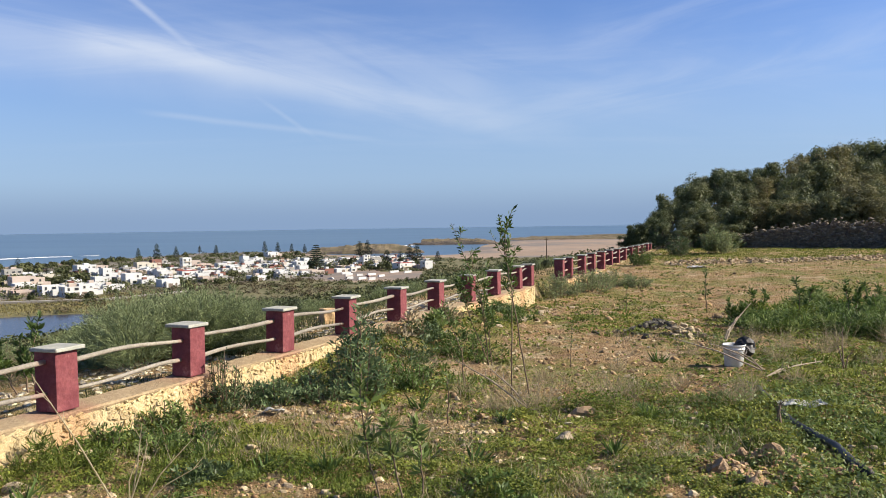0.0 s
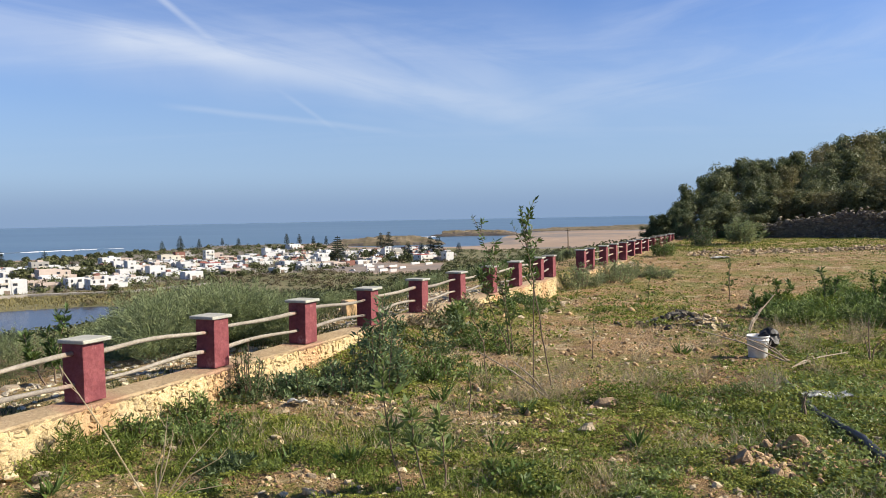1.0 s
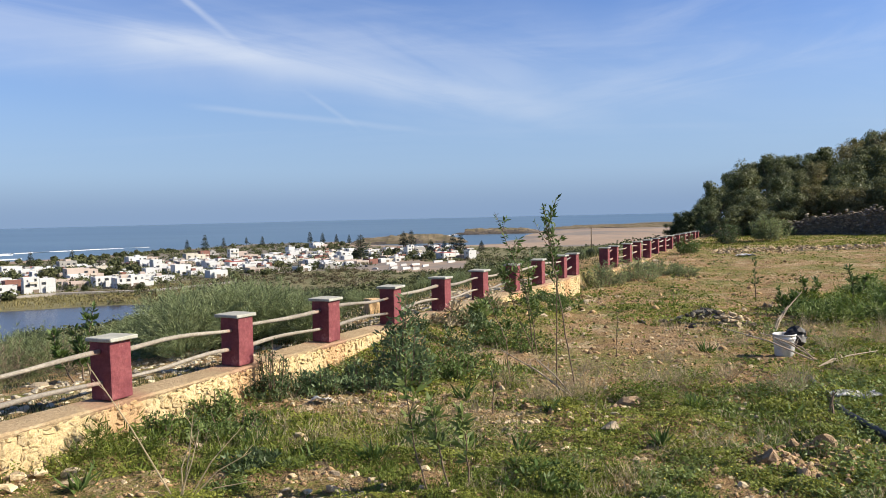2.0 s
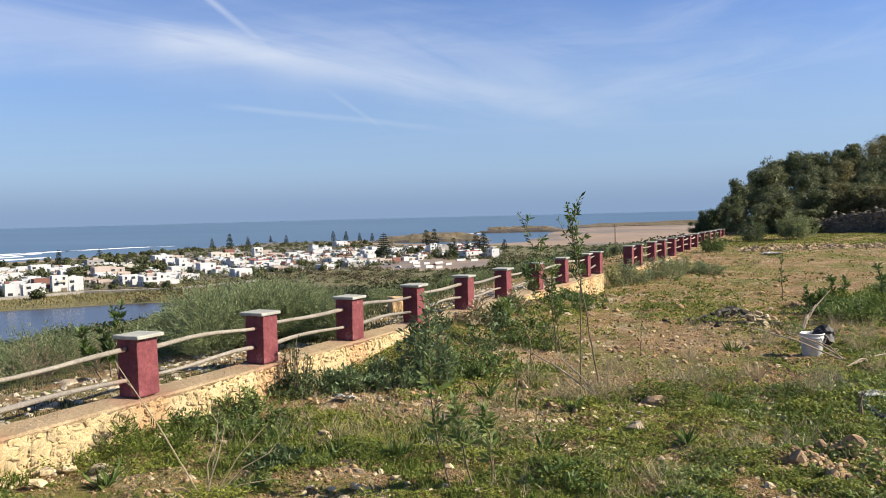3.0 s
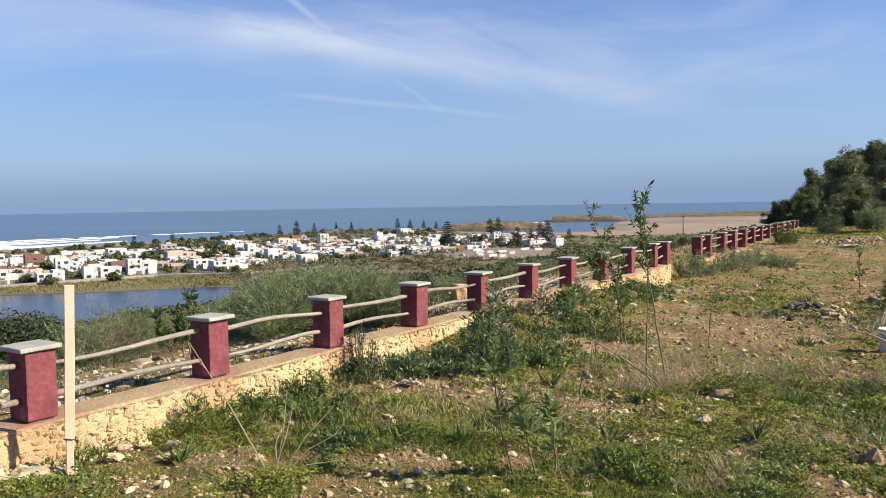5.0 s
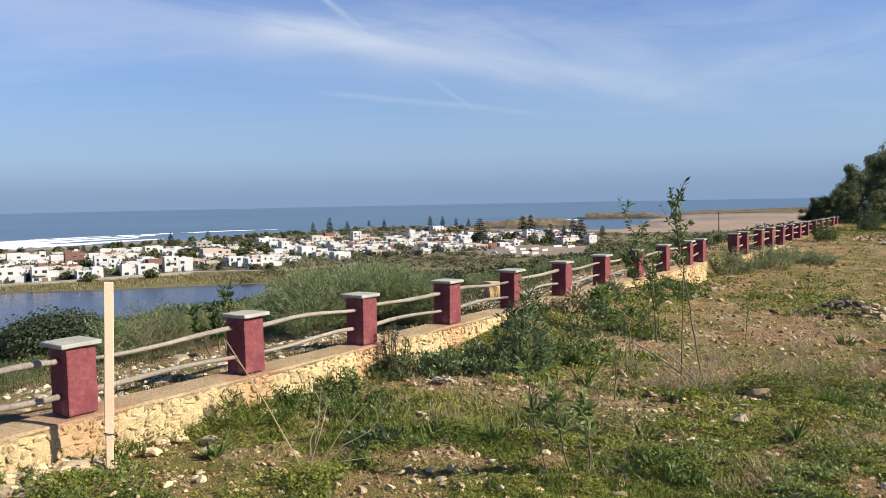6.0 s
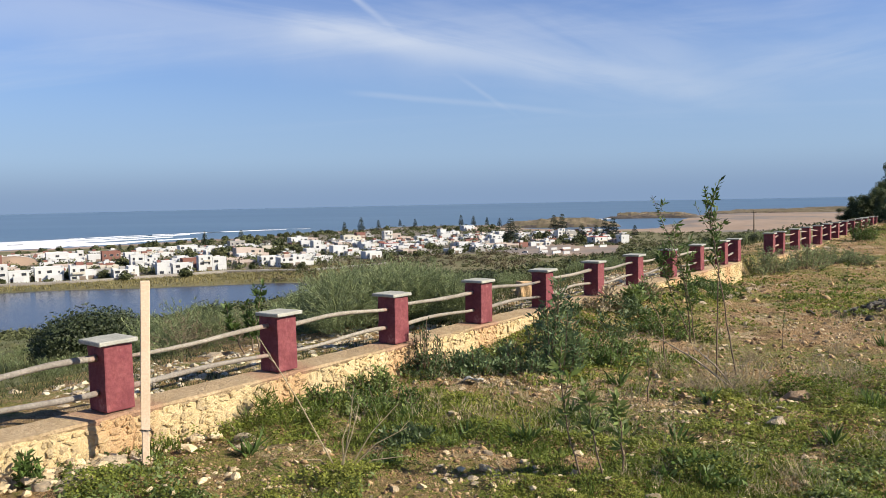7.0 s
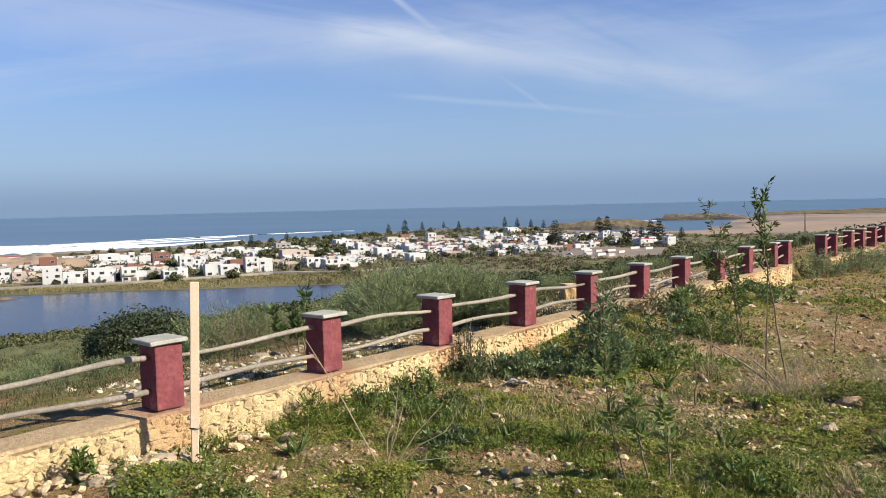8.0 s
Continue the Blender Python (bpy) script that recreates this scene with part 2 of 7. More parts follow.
M["pale_sheet"] = material("pale_plastic_sheet", ((0.42, 0.42, 0.41), (0.54, 0.54, 0.52), (0.28, 0.26, 0.22)), 0.5, (5, 30), 0.3, 0.01)
M["sand"] = material("beach_sand", ((0.31, 0.225, 0.155), (0.37, 0.275, 0.195), (0.26, 0.19, 0.14)), 0.95, (0.008, 0.1), 0.2, 0.1, coords="World", stain=((0.20, 0.17, 0.145), 0.007, 0.47))
M["dune"] = material("dune_ground", ((0.165, 0.125, 0.078), (0.23, 0.175, 0.115), (0.10, 0.095, 0.05)), 0.95, (0.02, 0.15), 0.4, 0.4, coords="World")
M["rock"] = material("sea_rock", ((0.10, 0.085, 0.07), (0.16, 0.13, 0.10), (0.06, 0.05, 0.045)), 0.95, (0.02, 0.3), 0.6, 0.5, coords="World")
M["marsh"] = material("marsh_ground", ((0.14, 0.125, 0.055), (0.21, 0.18, 0.09), (0.09, 0.10, 0.04)), 0.95, (0.02, 0.3), 0.4, 0.2, coords="World")
M["hillside"] = material("hillside", ((0.12, 0.135, 0.045), (0.19, 0.17, 0.085), (0.10, 0.12, 0.035)), 0.95, (0.12, 1.5), 0.5, 0.05, coords="World")
M["village"] = material("village_ground", ((0.17, 0.145, 0.11), (0.24, 0.20, 0.155), (0.10, 0.095, 0.065)), 0.95, (0.02, 0.2), 0.3, 0.1, coords="World")
for tint, base in (("white", (0.60, 0.605, 0.60)), ("cream", (0.56, 0.52, 0.44)), ("grey", (0.34, 0.33, 0.31)), ("brick", (0.24, 0.115, 0.09)), ("pink", (0.48, 0.40, 0.35))):
    M[tint] = material(tint + "_render", (base, tuple(c * 0.92 for c in base), tuple(c * 0.85 for c in base)), 0.9, (0.15, 2), 0.15, 0.02, vary=0.06)
M["road"] = material("pale_lane", ((0.33, 0.30, 0.26), (0.40, 0.37, 0.32), (0.26, 0.23, 0.19)), 0.95, (0.1, 1), 0.2, 0.02, coords="World")
M["tile_red"] = material("red_roof", ((0.33, 0.075, 0.06), (0.40, 0.11, 0.085)), 0.85, (0.4, 4), 0.3, 0.05)
M["glass"] = material("window_glass", ((0.035, 0.040, 0.050), (0.055, 0.060, 0.070)), 0.25, (1, 5), 0.0, 0.01, spec=0.5)
M["shutter"] = material("dark_door", ((0.17, 0.13, 0.10), (0.24, 0.19, 0.15)), 0.7, (1, 5), 0.1, 0.01)
M["foam"] = material("foam", ((0.80, 0.81, 0.82), (0.72, 0.75, 0.78), (0.84, 0.84, 0.84)), 0.9, (0.03, 0.3), 0.4, 0.3, coords="World")



def spill(mat, colour, reach, amount):
    """Paint and rust run down beside the posts, every 1.6 m along the fence."""
    k = Nodes(mat.node_tree)
    bsdf = next(q for q in mat.node_tree.nodes if q.type == "BSDF_PRINCIPLED")
    old = bsdf.inputs["Base Color"].links[0].from_socket
    where = k.put("ShaderNodeNewGeometry").outputs["Position"]
    u = k.vmath("DOT_PRODUCT", k.vmath("SUBTRACT", where, (-3.74, 5.01, 0.0)), (math.sin(radians(22.07)), math.cos(radians(22.07)), 0.0))
    off = k.math("PINGPONG", k.math("ADD", u, 16.0), 0.8)
    edge = k.math("MULTIPLY_ADD", k.noise(where, 7.0, 5, 0.65), 0.5, off)
    k.links.new(k.mix(k.math("MULTIPLY", k.ramp(edge, reach + 0.38, reach + 0.12), amount), old, colour), bsdf.inputs["Base Color"])


spill(M["coping"], (0.33, 0.16, 0.11), 0.28, 0.55)
spill(M["pole"], (0.42, 0.19, 0.14), 0.14, 0.6)
spill(M["stone"], (0.52, 0.29, 0.14), 0.20, 0.55)
spill(M["stone_far"], (0.50, 0.27, 0.13), 0.24, 0.5)
spill(M["mortar"], (0.45, 0.24, 0.12), 0.20, 0.6)


def soil_material():
    """Bare ochre earth with mossy green and trodden pale patches."""
    m = bpy.data.materials.new("field_soil")
    m.use_nodes = True
    m.node_tree.nodes.clear()
    k = Nodes(m.node_tree)
    vec = k.put("ShaderNodeNewGeometry").outputs["Position"]
    col = k.mix(k.noise(vec, 0.9, 5, 0.6, 0.35, 0.65), (0.47, 0.295, 0.130), (0.58, 0.395, 0.205))
    col = k.mix(k.noise(vec, 14, 5, 0.7, 0.45, 0.75), col, (0.27, 0.155, 0.075))
    col = k.mix(k.noise(vec, 38, 4, 0.75, 0.57, 0.68), col, (0.52, 0.39, 0.24))
    col = k.mix(k.noise(vec, 3.2, 6, 0.7, 0.48, 0.66), col, (0.35, 0.225, 0.12))
    col = k.mix(k.noise(vec, 52, 3, 0.7, 0.54, 0.63), col, (0.13, 0.08, 0.045))
    col = k.mix(k.noise(vec, 2.0, 6, 0.75, 0.52, 0.62), col, (0.60, 0.455, 0.275))
    green = k.math("MULTIPLY", k.noise(vec, 0.55, 6, 0.72, 0.44, 0.58), k.noise(vec, 22, 4, 0.7, 0.30, 0.60))
    col = k.mix(green, col, k.mix(k.noise(vec, 5, 4, 0.7, 0.4, 0.6), (0.14, 0.180, 0.032), (0.26, 0.265, 0.060)))
    rel = k.put("ShaderNodeBump", {"Strength": 1.0, "Distance": 0.09, "Height": k.math("ADD", k.noise(vec, 18, 6, 0.7), k.noise(vec, 70, 4, 0.7))})
    k.put("ShaderNodeOutputMaterial", {0: k.put("ShaderNodeBsdfPrincipled", {"Base Color": col, "Roughness": 0.95, "Normal": rel, "Specular IOR Level": 0.2})})
    return m


M["soil"] = soil_material()


def water_material():
    m = bpy.data.materials.new("water")
    m.use_nodes = True
    m.node_tree.nodes.clear()
    k = Nodes(m.node_tree)
    vec = k.put("ShaderNodeNewGeometry").outputs["Position"]
    wide = k.put("ShaderNodeMapping", {"Vector": vec, "Rotation": (0, 0, radians(40)), "Scale": (0.3, 1.0, 1.0)})
    col = k.mix(k.noise(wide, 0.004, 4, 0.6, 0.35, 0.65), (0.065, 0.120, 0.180), (0.095, 0.155, 0.212))
    rel = k.put("ShaderNodeBump", {"Strength": 0.35, "Distance": 0.5, "Height": k.math("ADD", k.noise(wide, 0.25, 5, 0.6), k.noise(wide, 0.02, 4, 0.6))})
    k.put("ShaderNodeOutputMaterial", {0: k.put("ShaderNodeBsdfPrincipled", {"Base Color": col, "Roughness": 0.32, "Normal": rel, "IOR": 1.33})})
    return m


M["water"] = water_material()
M["lagoon"] = M["water"].copy()
for node in M["lagoon"].node_tree.nodes:
    if node.type == "BSDF_PRINCIPLED":
        node.inputs["Roughness"].default_value = 0.20
        node.inputs["Specular IOR Level"].default_value = 0.22
    if node.type == "MIX":
        node.inputs[6].default_value, node.inputs[7].default_value = (0.030, 0.034, 0.058, 1), (0.042, 0.047, 0.074, 1)
    if node.type == "BUMP":
        node.inputs["Strength"].default_value = 0.12


# ---------------------------------------------------------------- mesh helpers
def mesh_of(name, verts, faces, mats, index=None, smooth=False):
    me = bpy.data.meshes.new(name)
    me.from_pydata([tuple(p) for p in verts], [], faces)
    for m in mats if isinstance(mats, (list, tuple)) else [mats]:
        me.materials.append(m)
    if index is not None:
        me.polygons.foreach_set("material_index", index)
    if smooth:
        me.polygons.foreach_set("use_smooth", [True] * len(me.polygons))
    me.update()
    return me


def bulk(name, verts, quads, mat):
    """A mesh from arrays: verts (n, 3), faces (m, 3 or 4)."""
    size = np.shape(quads)[1]
    me = bpy.data.meshes.new(name)
    verts, quads = np.asarray(verts, np.float32), np.asarray(quads, np.int32)
    me.vertices.add(len(verts))
    me.vertices.foreach_set("co", verts.ravel())
    me.loops.add(quads.size)
    me.loops.foreach_set("vertex_index", quads.ravel())
    me.polygons.add(len(quads))
    me.polygons.foreach_set("loop_start", np.arange(len(quads), dtype=np.int32) * size)
    me.materials.append(mat)
    me.update(calc_edges=True)
    return me


def under(name, me, parent=None, m=None, label=""):
    ob = new(name, me)
    if parent:
        ob.parent = parent
    if m is not None:
        ob.matrix_basis = m
    return tagged(ob, label)


def part(name, bm, mat, parent=None, label="", smooth=False, m=None):
    """Links a bmesh as one mesh object under a thing or a part."""
    me = bpy.data.meshes.new(name)
    if smooth:
        for f in bm.faces:
            f.smooth = True
    bm.to_mesh(me)
    bm.free()
    me.materials.append(mat)
    return under(name, me, parent, m, label)


def thing(name, m, label, category, group="", kind=""):
    ob = new(name)
    ob.empty_display_size = 0.1
    ob.matrix_basis = m
    return tagged(ob, label, category, group, kind)


def box(sx, sy, sz, bevel=0.0, segs=1, cuts=0, rough=0.0, seed=0, z0=0.0):
    """A box standing on z0, its edges rounded, its faces uneven."""
    bm = bmesh.new()
    bmesh.ops.create_cube(bm, size=1)
    for p in bm.verts:
        p.co = Vector((p.co.x * sx, p.co.y * sy, (p.co.z + 0.5) * sz + z0))
    if cuts:
        bmesh.ops.subdivide_edges(bm, edges=bm.edges[:], cuts=cuts, use_grid_fill=True)
    if bevel:
        sharp = [e for e in bm.edges if len(e.link_faces) == 2 and e.calc_face_angle(0) > 0.5]
        bmesh.ops.bevel(bm, geom=sharp, offset=bevel, segments=segs, affect="EDGES", profile=0.6)
    if rough:
        for p in bm.verts:
            p.co += Vector((noise.noise(p.co * 9 + Vector((seed, 0, 0))), noise.noise(p.co * 9 + Vector((0, seed + 7, 0))), noise.noise(p.co * 9 + Vector((0, 3, seed))) * 0.5)) * rough
    return bm


def rock_mesh(name, mat, seed, flat=0.6, subdiv=2, rough=0.35):
    """An angular lump about 1 across, its foot a little below 0."""
    rng = random.Random(seed)
    bm = bmesh.new()
    bmesh.ops.create_icosphere(bm, subdivisions=subdiv, radius=0.5)
    cuts = [(Vector((rng.uniform(-1, 1), rng.uniform(-1, 1), rng.uniform(-0.6, 1))).normalized(), rng.uniform(0.20, 0.38)) for _ in range(11)]
    for p in bm.verts:
        for nrm, d in cuts:
            over_by = p.co.dot(nrm) - d
            if over_by > 0:
                p.co -= nrm * over_by * 0.96
        p.co += Vector((rng.uniform(-1, 1), rng.uniform(-1, 1), rng.uniform(-1, 1))) * rough * 0.08
        p.co.z = p.co.z * flat + 0.22 * flat
    me = bpy.data.meshes.new(name)
    bm.to_mesh(me)
    bm.free()
    me.materials.append(mat)
    return me


def tube(points, radii, sides=7, rng=None, lumps=0.0):
    """Verts and faces of a bent round stick through points."""
    verts, faces = [], []
    pts = [Vector(p) for p in points]
    side = None
    for i, p in enumerate(pts):
        d = (pts[min(i + 1, len(pts) - 1)] - pts[max(i - 1, 0)]).normalized()
        if side is None:
            side = d.orthogonal().normalized()
        side = (side - d * side.dot(d)).normalized()
        other = d.cross(side)
        for k in range(sides):
            a = 2 * math.pi * k / sides
            r = radii[i] * (1 + (rng.uniform(-lumps, lumps) if rng else 0))
            verts.append(p + side * math.cos(a) * r + other * math.sin(a) * r)
    for i in range(len(pts) - 1):
        for k in range(sides):
            a, b = i * sides + k, i * sides + (k + 1) % sides
            faces.append((a, b, b + sides, a + sides))
    faces.append(tuple(range(sides))[::-1])
    faces.append(tuple(range((len(pts) - 1) * sides, len(pts) * sides)))
    return verts, faces


def join(pieces):
    verts, faces = [], []
    for vs, fs in pieces:
        k = len(verts)
        verts += vs
        faces += [tuple(i + k for i in f) for f in fs]
    return verts, faces


class Noise2:
    """Smooth value noise over arrays."""

    def __init__(self, seed):
        self.t = np.random.RandomState(seed).rand(256, 256)

    def one(self, x, y):
        xi, yi = np.floor(x).astype(int), np.floor(y).astype(int)
        fx, fy = x - xi, y - yi
        fx, fy = fx * fx * (3 - 2 * fx), fy * fy * (3 - 2 * fy)
        g = lambda a, b: self.t[a % 256, b % 256]
        return (g(xi, yi) * (1 - fx) + g(xi + 1, yi) * fx) * (1 - fy) + (g(xi, yi + 1) * (1 - fx) + g(xi + 1, yi + 1) * fx) * fy

    def __call__(self, x, y, octaves=4):
        out, amp, total = 0, 1.0, 0
        for i in range(octaves):
            out, total, amp, x, y = out + amp * self.one(x, y), total + amp, amp * 0.5, x * 2.03 + 17.3, y * 2.03 + 5.1
        return out / total


N1, N2, N3 = Noise2(3), Noise2(11), Noise2(29)

# ---------------------------------------------------------------- the lie of the land
# u runs along the fence from its first whole post, v across it into the field
U, V, P0 = np.array((0.3757, 0.9268)), np.array((0.9268, -0.3757)), np.array((-3.74, 5.01))
SEA, LOW = -36.35, -35.2
LAGOON = [(-500, 55), (-316, 115), (-239, 170), (-183, 198), (-158, 216), (-134, 233), (-113, 287), (-124, 337), (-158, 349), (-229, 322), (-300, 291), (-400, 248), (-540, 180)]
COAST = [(-1500, -600), (-820, 200), (-640, 480), (-545, 590), (-490, 660), (-470, 705), (-415, 800), (-370, 930), (-320, 1085), (-200, 1100), (-140, 960), (-50, 900), (15, 930), (50, 1120), (95, 1480), (330, 1720), (900, 1850), (2600, 2000), (2600, -600)]


def uv(x, y):
    return (x - P0[0]) * U[0] + (y - P0[1]) * U[1], (x - P0[0]) * V[0] + (y - P0[1]) * V[1]


def xy(u, v):
    return P0[0] + u * U[0] + v * V[0], P0[1] + u * U[1] + v * V[1]


def inside(poly, x, y):
    hit = np.zeros(np.shape(x), bool)
    for (x0, y0), (x1, y1) in zip(poly, poly[1:] + poly[:1]):
        cond = (y0 > y) != (y1 > y)
        with np.errstate(divide="ignore", invalid="ignore"):
            hit ^= cond & (x < (x1 - x0) * (y - y0) / ((y1 - y0) or 1e-9) + x0)
    return hit


def edge_distance(poly, x, y):
    best = np.full(np.shape(x), 1e9)
    for (x0, y0), (x1, y1) in zip(poly, poly[1:] + poly[:1]):
        dx, dy = x1 - x0, y1 - y0
        t = np.clip(((x - x0) * dx + (y - y0) * dy) / (dx * dx + dy * dy), 0, 1)
        best = np.minimum(best, np.hypot(x - x0 - t * dx, y - y0 - t * dy))
    return best


def ground(x, y, bumps=True):
    """The ground's height at x, y (arrays or numbers)."""
    x, y = np.asarray(x, float), np.asarray(y, float)
    u, v = uv(x, y)
    field = np.interp(u, [-30, -4, 0, 4, 8, 15, 19, 25, 31, 38, 60, 120], [0.0, -0.06, -0.12, -0.2, -0.28, -0.32, -0.22, -0.02, 0.08, 0.2, 1.2, 6])
    field = field + np.clip(v - 4, 0, 60) * 0.004
    s = np.clip((u - 41) / 40, 0, 1.6) * np.clip((v - 1) / 14, 0, 2.2)
    field = field + 0.8 * s
    field = field + 0.30 * np.exp(-((v - 0.1) / 0.9) ** 2) * np.interp(u, [4, 6.5, 11, 13.2], [0, 1, 1, 0])
    top = np.minimum(np.interp(u, [0, 15, 40], [0.125, 0.045, 0.03]), field + 0.36)
    slope = np.interp(-v, [0.2, 2, 5, 12, 30, 80, 150, 250, 320], [0.0, -0.12, -0.6, -2.0, -5.0, -12.6, -23.2, -35.0, -36.0])
    slope = slope - 0.05 * np.clip(u - 60, 0, 400) * np.clip(-v / 20, 0, 1)
    z = np.where(v > -0.05, field, top + slope)
    if bumps:
        amp = np.where(v > -0.05, 0.05, np.clip(-v * 0.02, 0.05, 0.8))
        z = z + (N1(x * 0.9, y * 0.9) - 0.5) * 2 * amp + (N2(x * 4.5, y * 4.5, 3) - 0.5) * np.where(v > 0.3, 0.095, 0.05)
    wild = v < -0.05
    z = np.where(wild, np.maximum(z, LOW + (N1(x * 0.02, y * 0.02) - 0.5) * 1.2), z)
    pool = np.where(inside(LAGOON, x, y), -1, 1) * edge_distance(LAGOON, x, y)
    z = np.where(wild & (pool < 12), np.minimum(z, SEA + 0.1 + (pool + (N2(x * 0.05, y * 0.05) - 0.5) * 10) * 0.12), z)
    shore = np.where(inside(COAST, x, y), 1, -1) * edge_distance(COAST, x, y)
    z = np.where(shore < 40, np.minimum(z, SEA + (shore + (N2(x * 0.02, y * 0.02) - 0.5) * 24) * 0.03), z)
    return np.maximum(z, -44)


def gz(x, y):
    return float(ground(x, y))


def rings(lo, hi, ratio):
    out = [lo]
    while out[-1] < hi:
        out.append(out[-1] * ratio)
    return out


radius = np.array([0.0] + rings(0.8, 3.5, 1.25) + rings(3.9, 60, 1.018) + rings(61.5, 1600, 1.03) + [1900, 2500, 3300, 4400])
turns = np.radians(np.concatenate([np.arange(-180, -52, 4), np.arange(-52, 36, 0.5), np.arange(36, 180, 4)]))
R_, A_ = np.meshgrid(radius, turns, indexing="ij")
gx, gy = R_ * np.sin(A_), R_ * np.cos(A_)
gzz = ground(gx, gy)
rows_n, cols_n = gx.shape
idx = np.arange(rows_n * cols_n).reshape(rows_n, cols_n)
nxt = np.roll(idx, -1, axis=1)
quads = np.stack([idx[:-1], idx[1:], nxt[1:], nxt[:-1]], -1).reshape(-1, 4)
ground_mesh = bulk("ground", np.stack([gx, gy, gzz], -1).reshape(-1, 3), quads, M["soil"])
for key in ("hillside", "marsh", "village", "sand"):
    ground_mesh.materials.append(M[key])
cx, cy = np.stack([gx, gy], -1).reshape(-1, 2)[quads].mean(1).T
cu, cv = uv(cx, cy)
low_z = ground(cx, cy)
zone = np.where(cv > -3, 0, 1)
zone = np.where((low_z < LOW + 1.6) & (cv < -20), 2, zone)
VILLAGE = [(-334, 318), (-292, 330), (-262, 355), (-240, 395), (-207, 408), (-184, 420), (-182, 453), (-161, 498), (-110, 520), (-80, 575), (-30, 650), (-5, 705), (-41, 829), (-127, 877), (-177, 1023), (-304, 1045), (-353, 848), (-381, 713), (-390, 625), (-396, 553), (-448, 489), (-494, 453)]
LOT = [(-116, 560), (-78, 518), (-45, 500), (-14, 518), (-14, 595), (-50, 606), (-62, 640), (-96, 630)]
ragged = (N2(cx * 0.03, cy * 0.03) - 0.5) * 90
zone = np.where((zone == 2) & inside(VILLAGE, cx + ragged * 0.2, cy), 3, zone)
zone = np.where((zone == 2) & ((cx + ragged > -30) & (cy + ragged > 800)), 4, zone)
zone = np.where(inside(LOT, cx, cy), 4, zone)
shore_d = edge_distance(COAST, cx, cy)
zone = np.where((zone >= 2) & (shore_d < 50), 4, zone)
ground_mesh.polygons.foreach_set("material_index", zone.astype(np.int32))
ground_mesh.polygons.foreach_set("use_smooth", [True] * len(quads))
tagged(new("ground", ground_mesh), "stony ochre field falling to a lagoon plain", "ground", kind="structure")

ring = [0.0, 250, 540, 900, 1600, 2800, 4000, 4960]
wv = [(r * math.sin(a), r * math.cos(a), SEA) for r in ring[1:] for a in (2 * math.pi * i / 180 for i in range(180))]
wf = [tuple(range(180))[::-1]] + [(i * 180 + k, (i + 1) * 180 + k, (i + 1) * 180 + (k + 1) % 180, i * 180 + (k + 1) % 180) for i in range(len(ring) - 2) for k in range(180)]
tagged(new("water", mesh_of("water", wv, wf, [M["water"], M["lagoon"]], [1 if i < 181 else 0 for i in range(len(wf))])), "calm blue sea and lagoon water", "water", kind="structure")


# ---------------------------------------------------------------- the fence and its wall
def cap_top(u):
    return 0.696 - 0.0053 * u


POST_H = 0.515
TURN = math.degrees(math.atan2(U[0], U[1]))
FIRST = [-3.2, -1.6] + [1.6 * k for k in range(10)] + [15.3]
SECOND = [18.4, 19.45, 21.2, 22.7, 24.25, 25.8, 27.3, 28.8, 30.35, 31.9, 33.4, 35.0, 36.0]


def along(u, v, z):
    """A pose on the fence's line: local y along the fence, x into the field."""
    x, y = xy(u, v)
    return pose(x, y, z, 0, 0, -TURN)


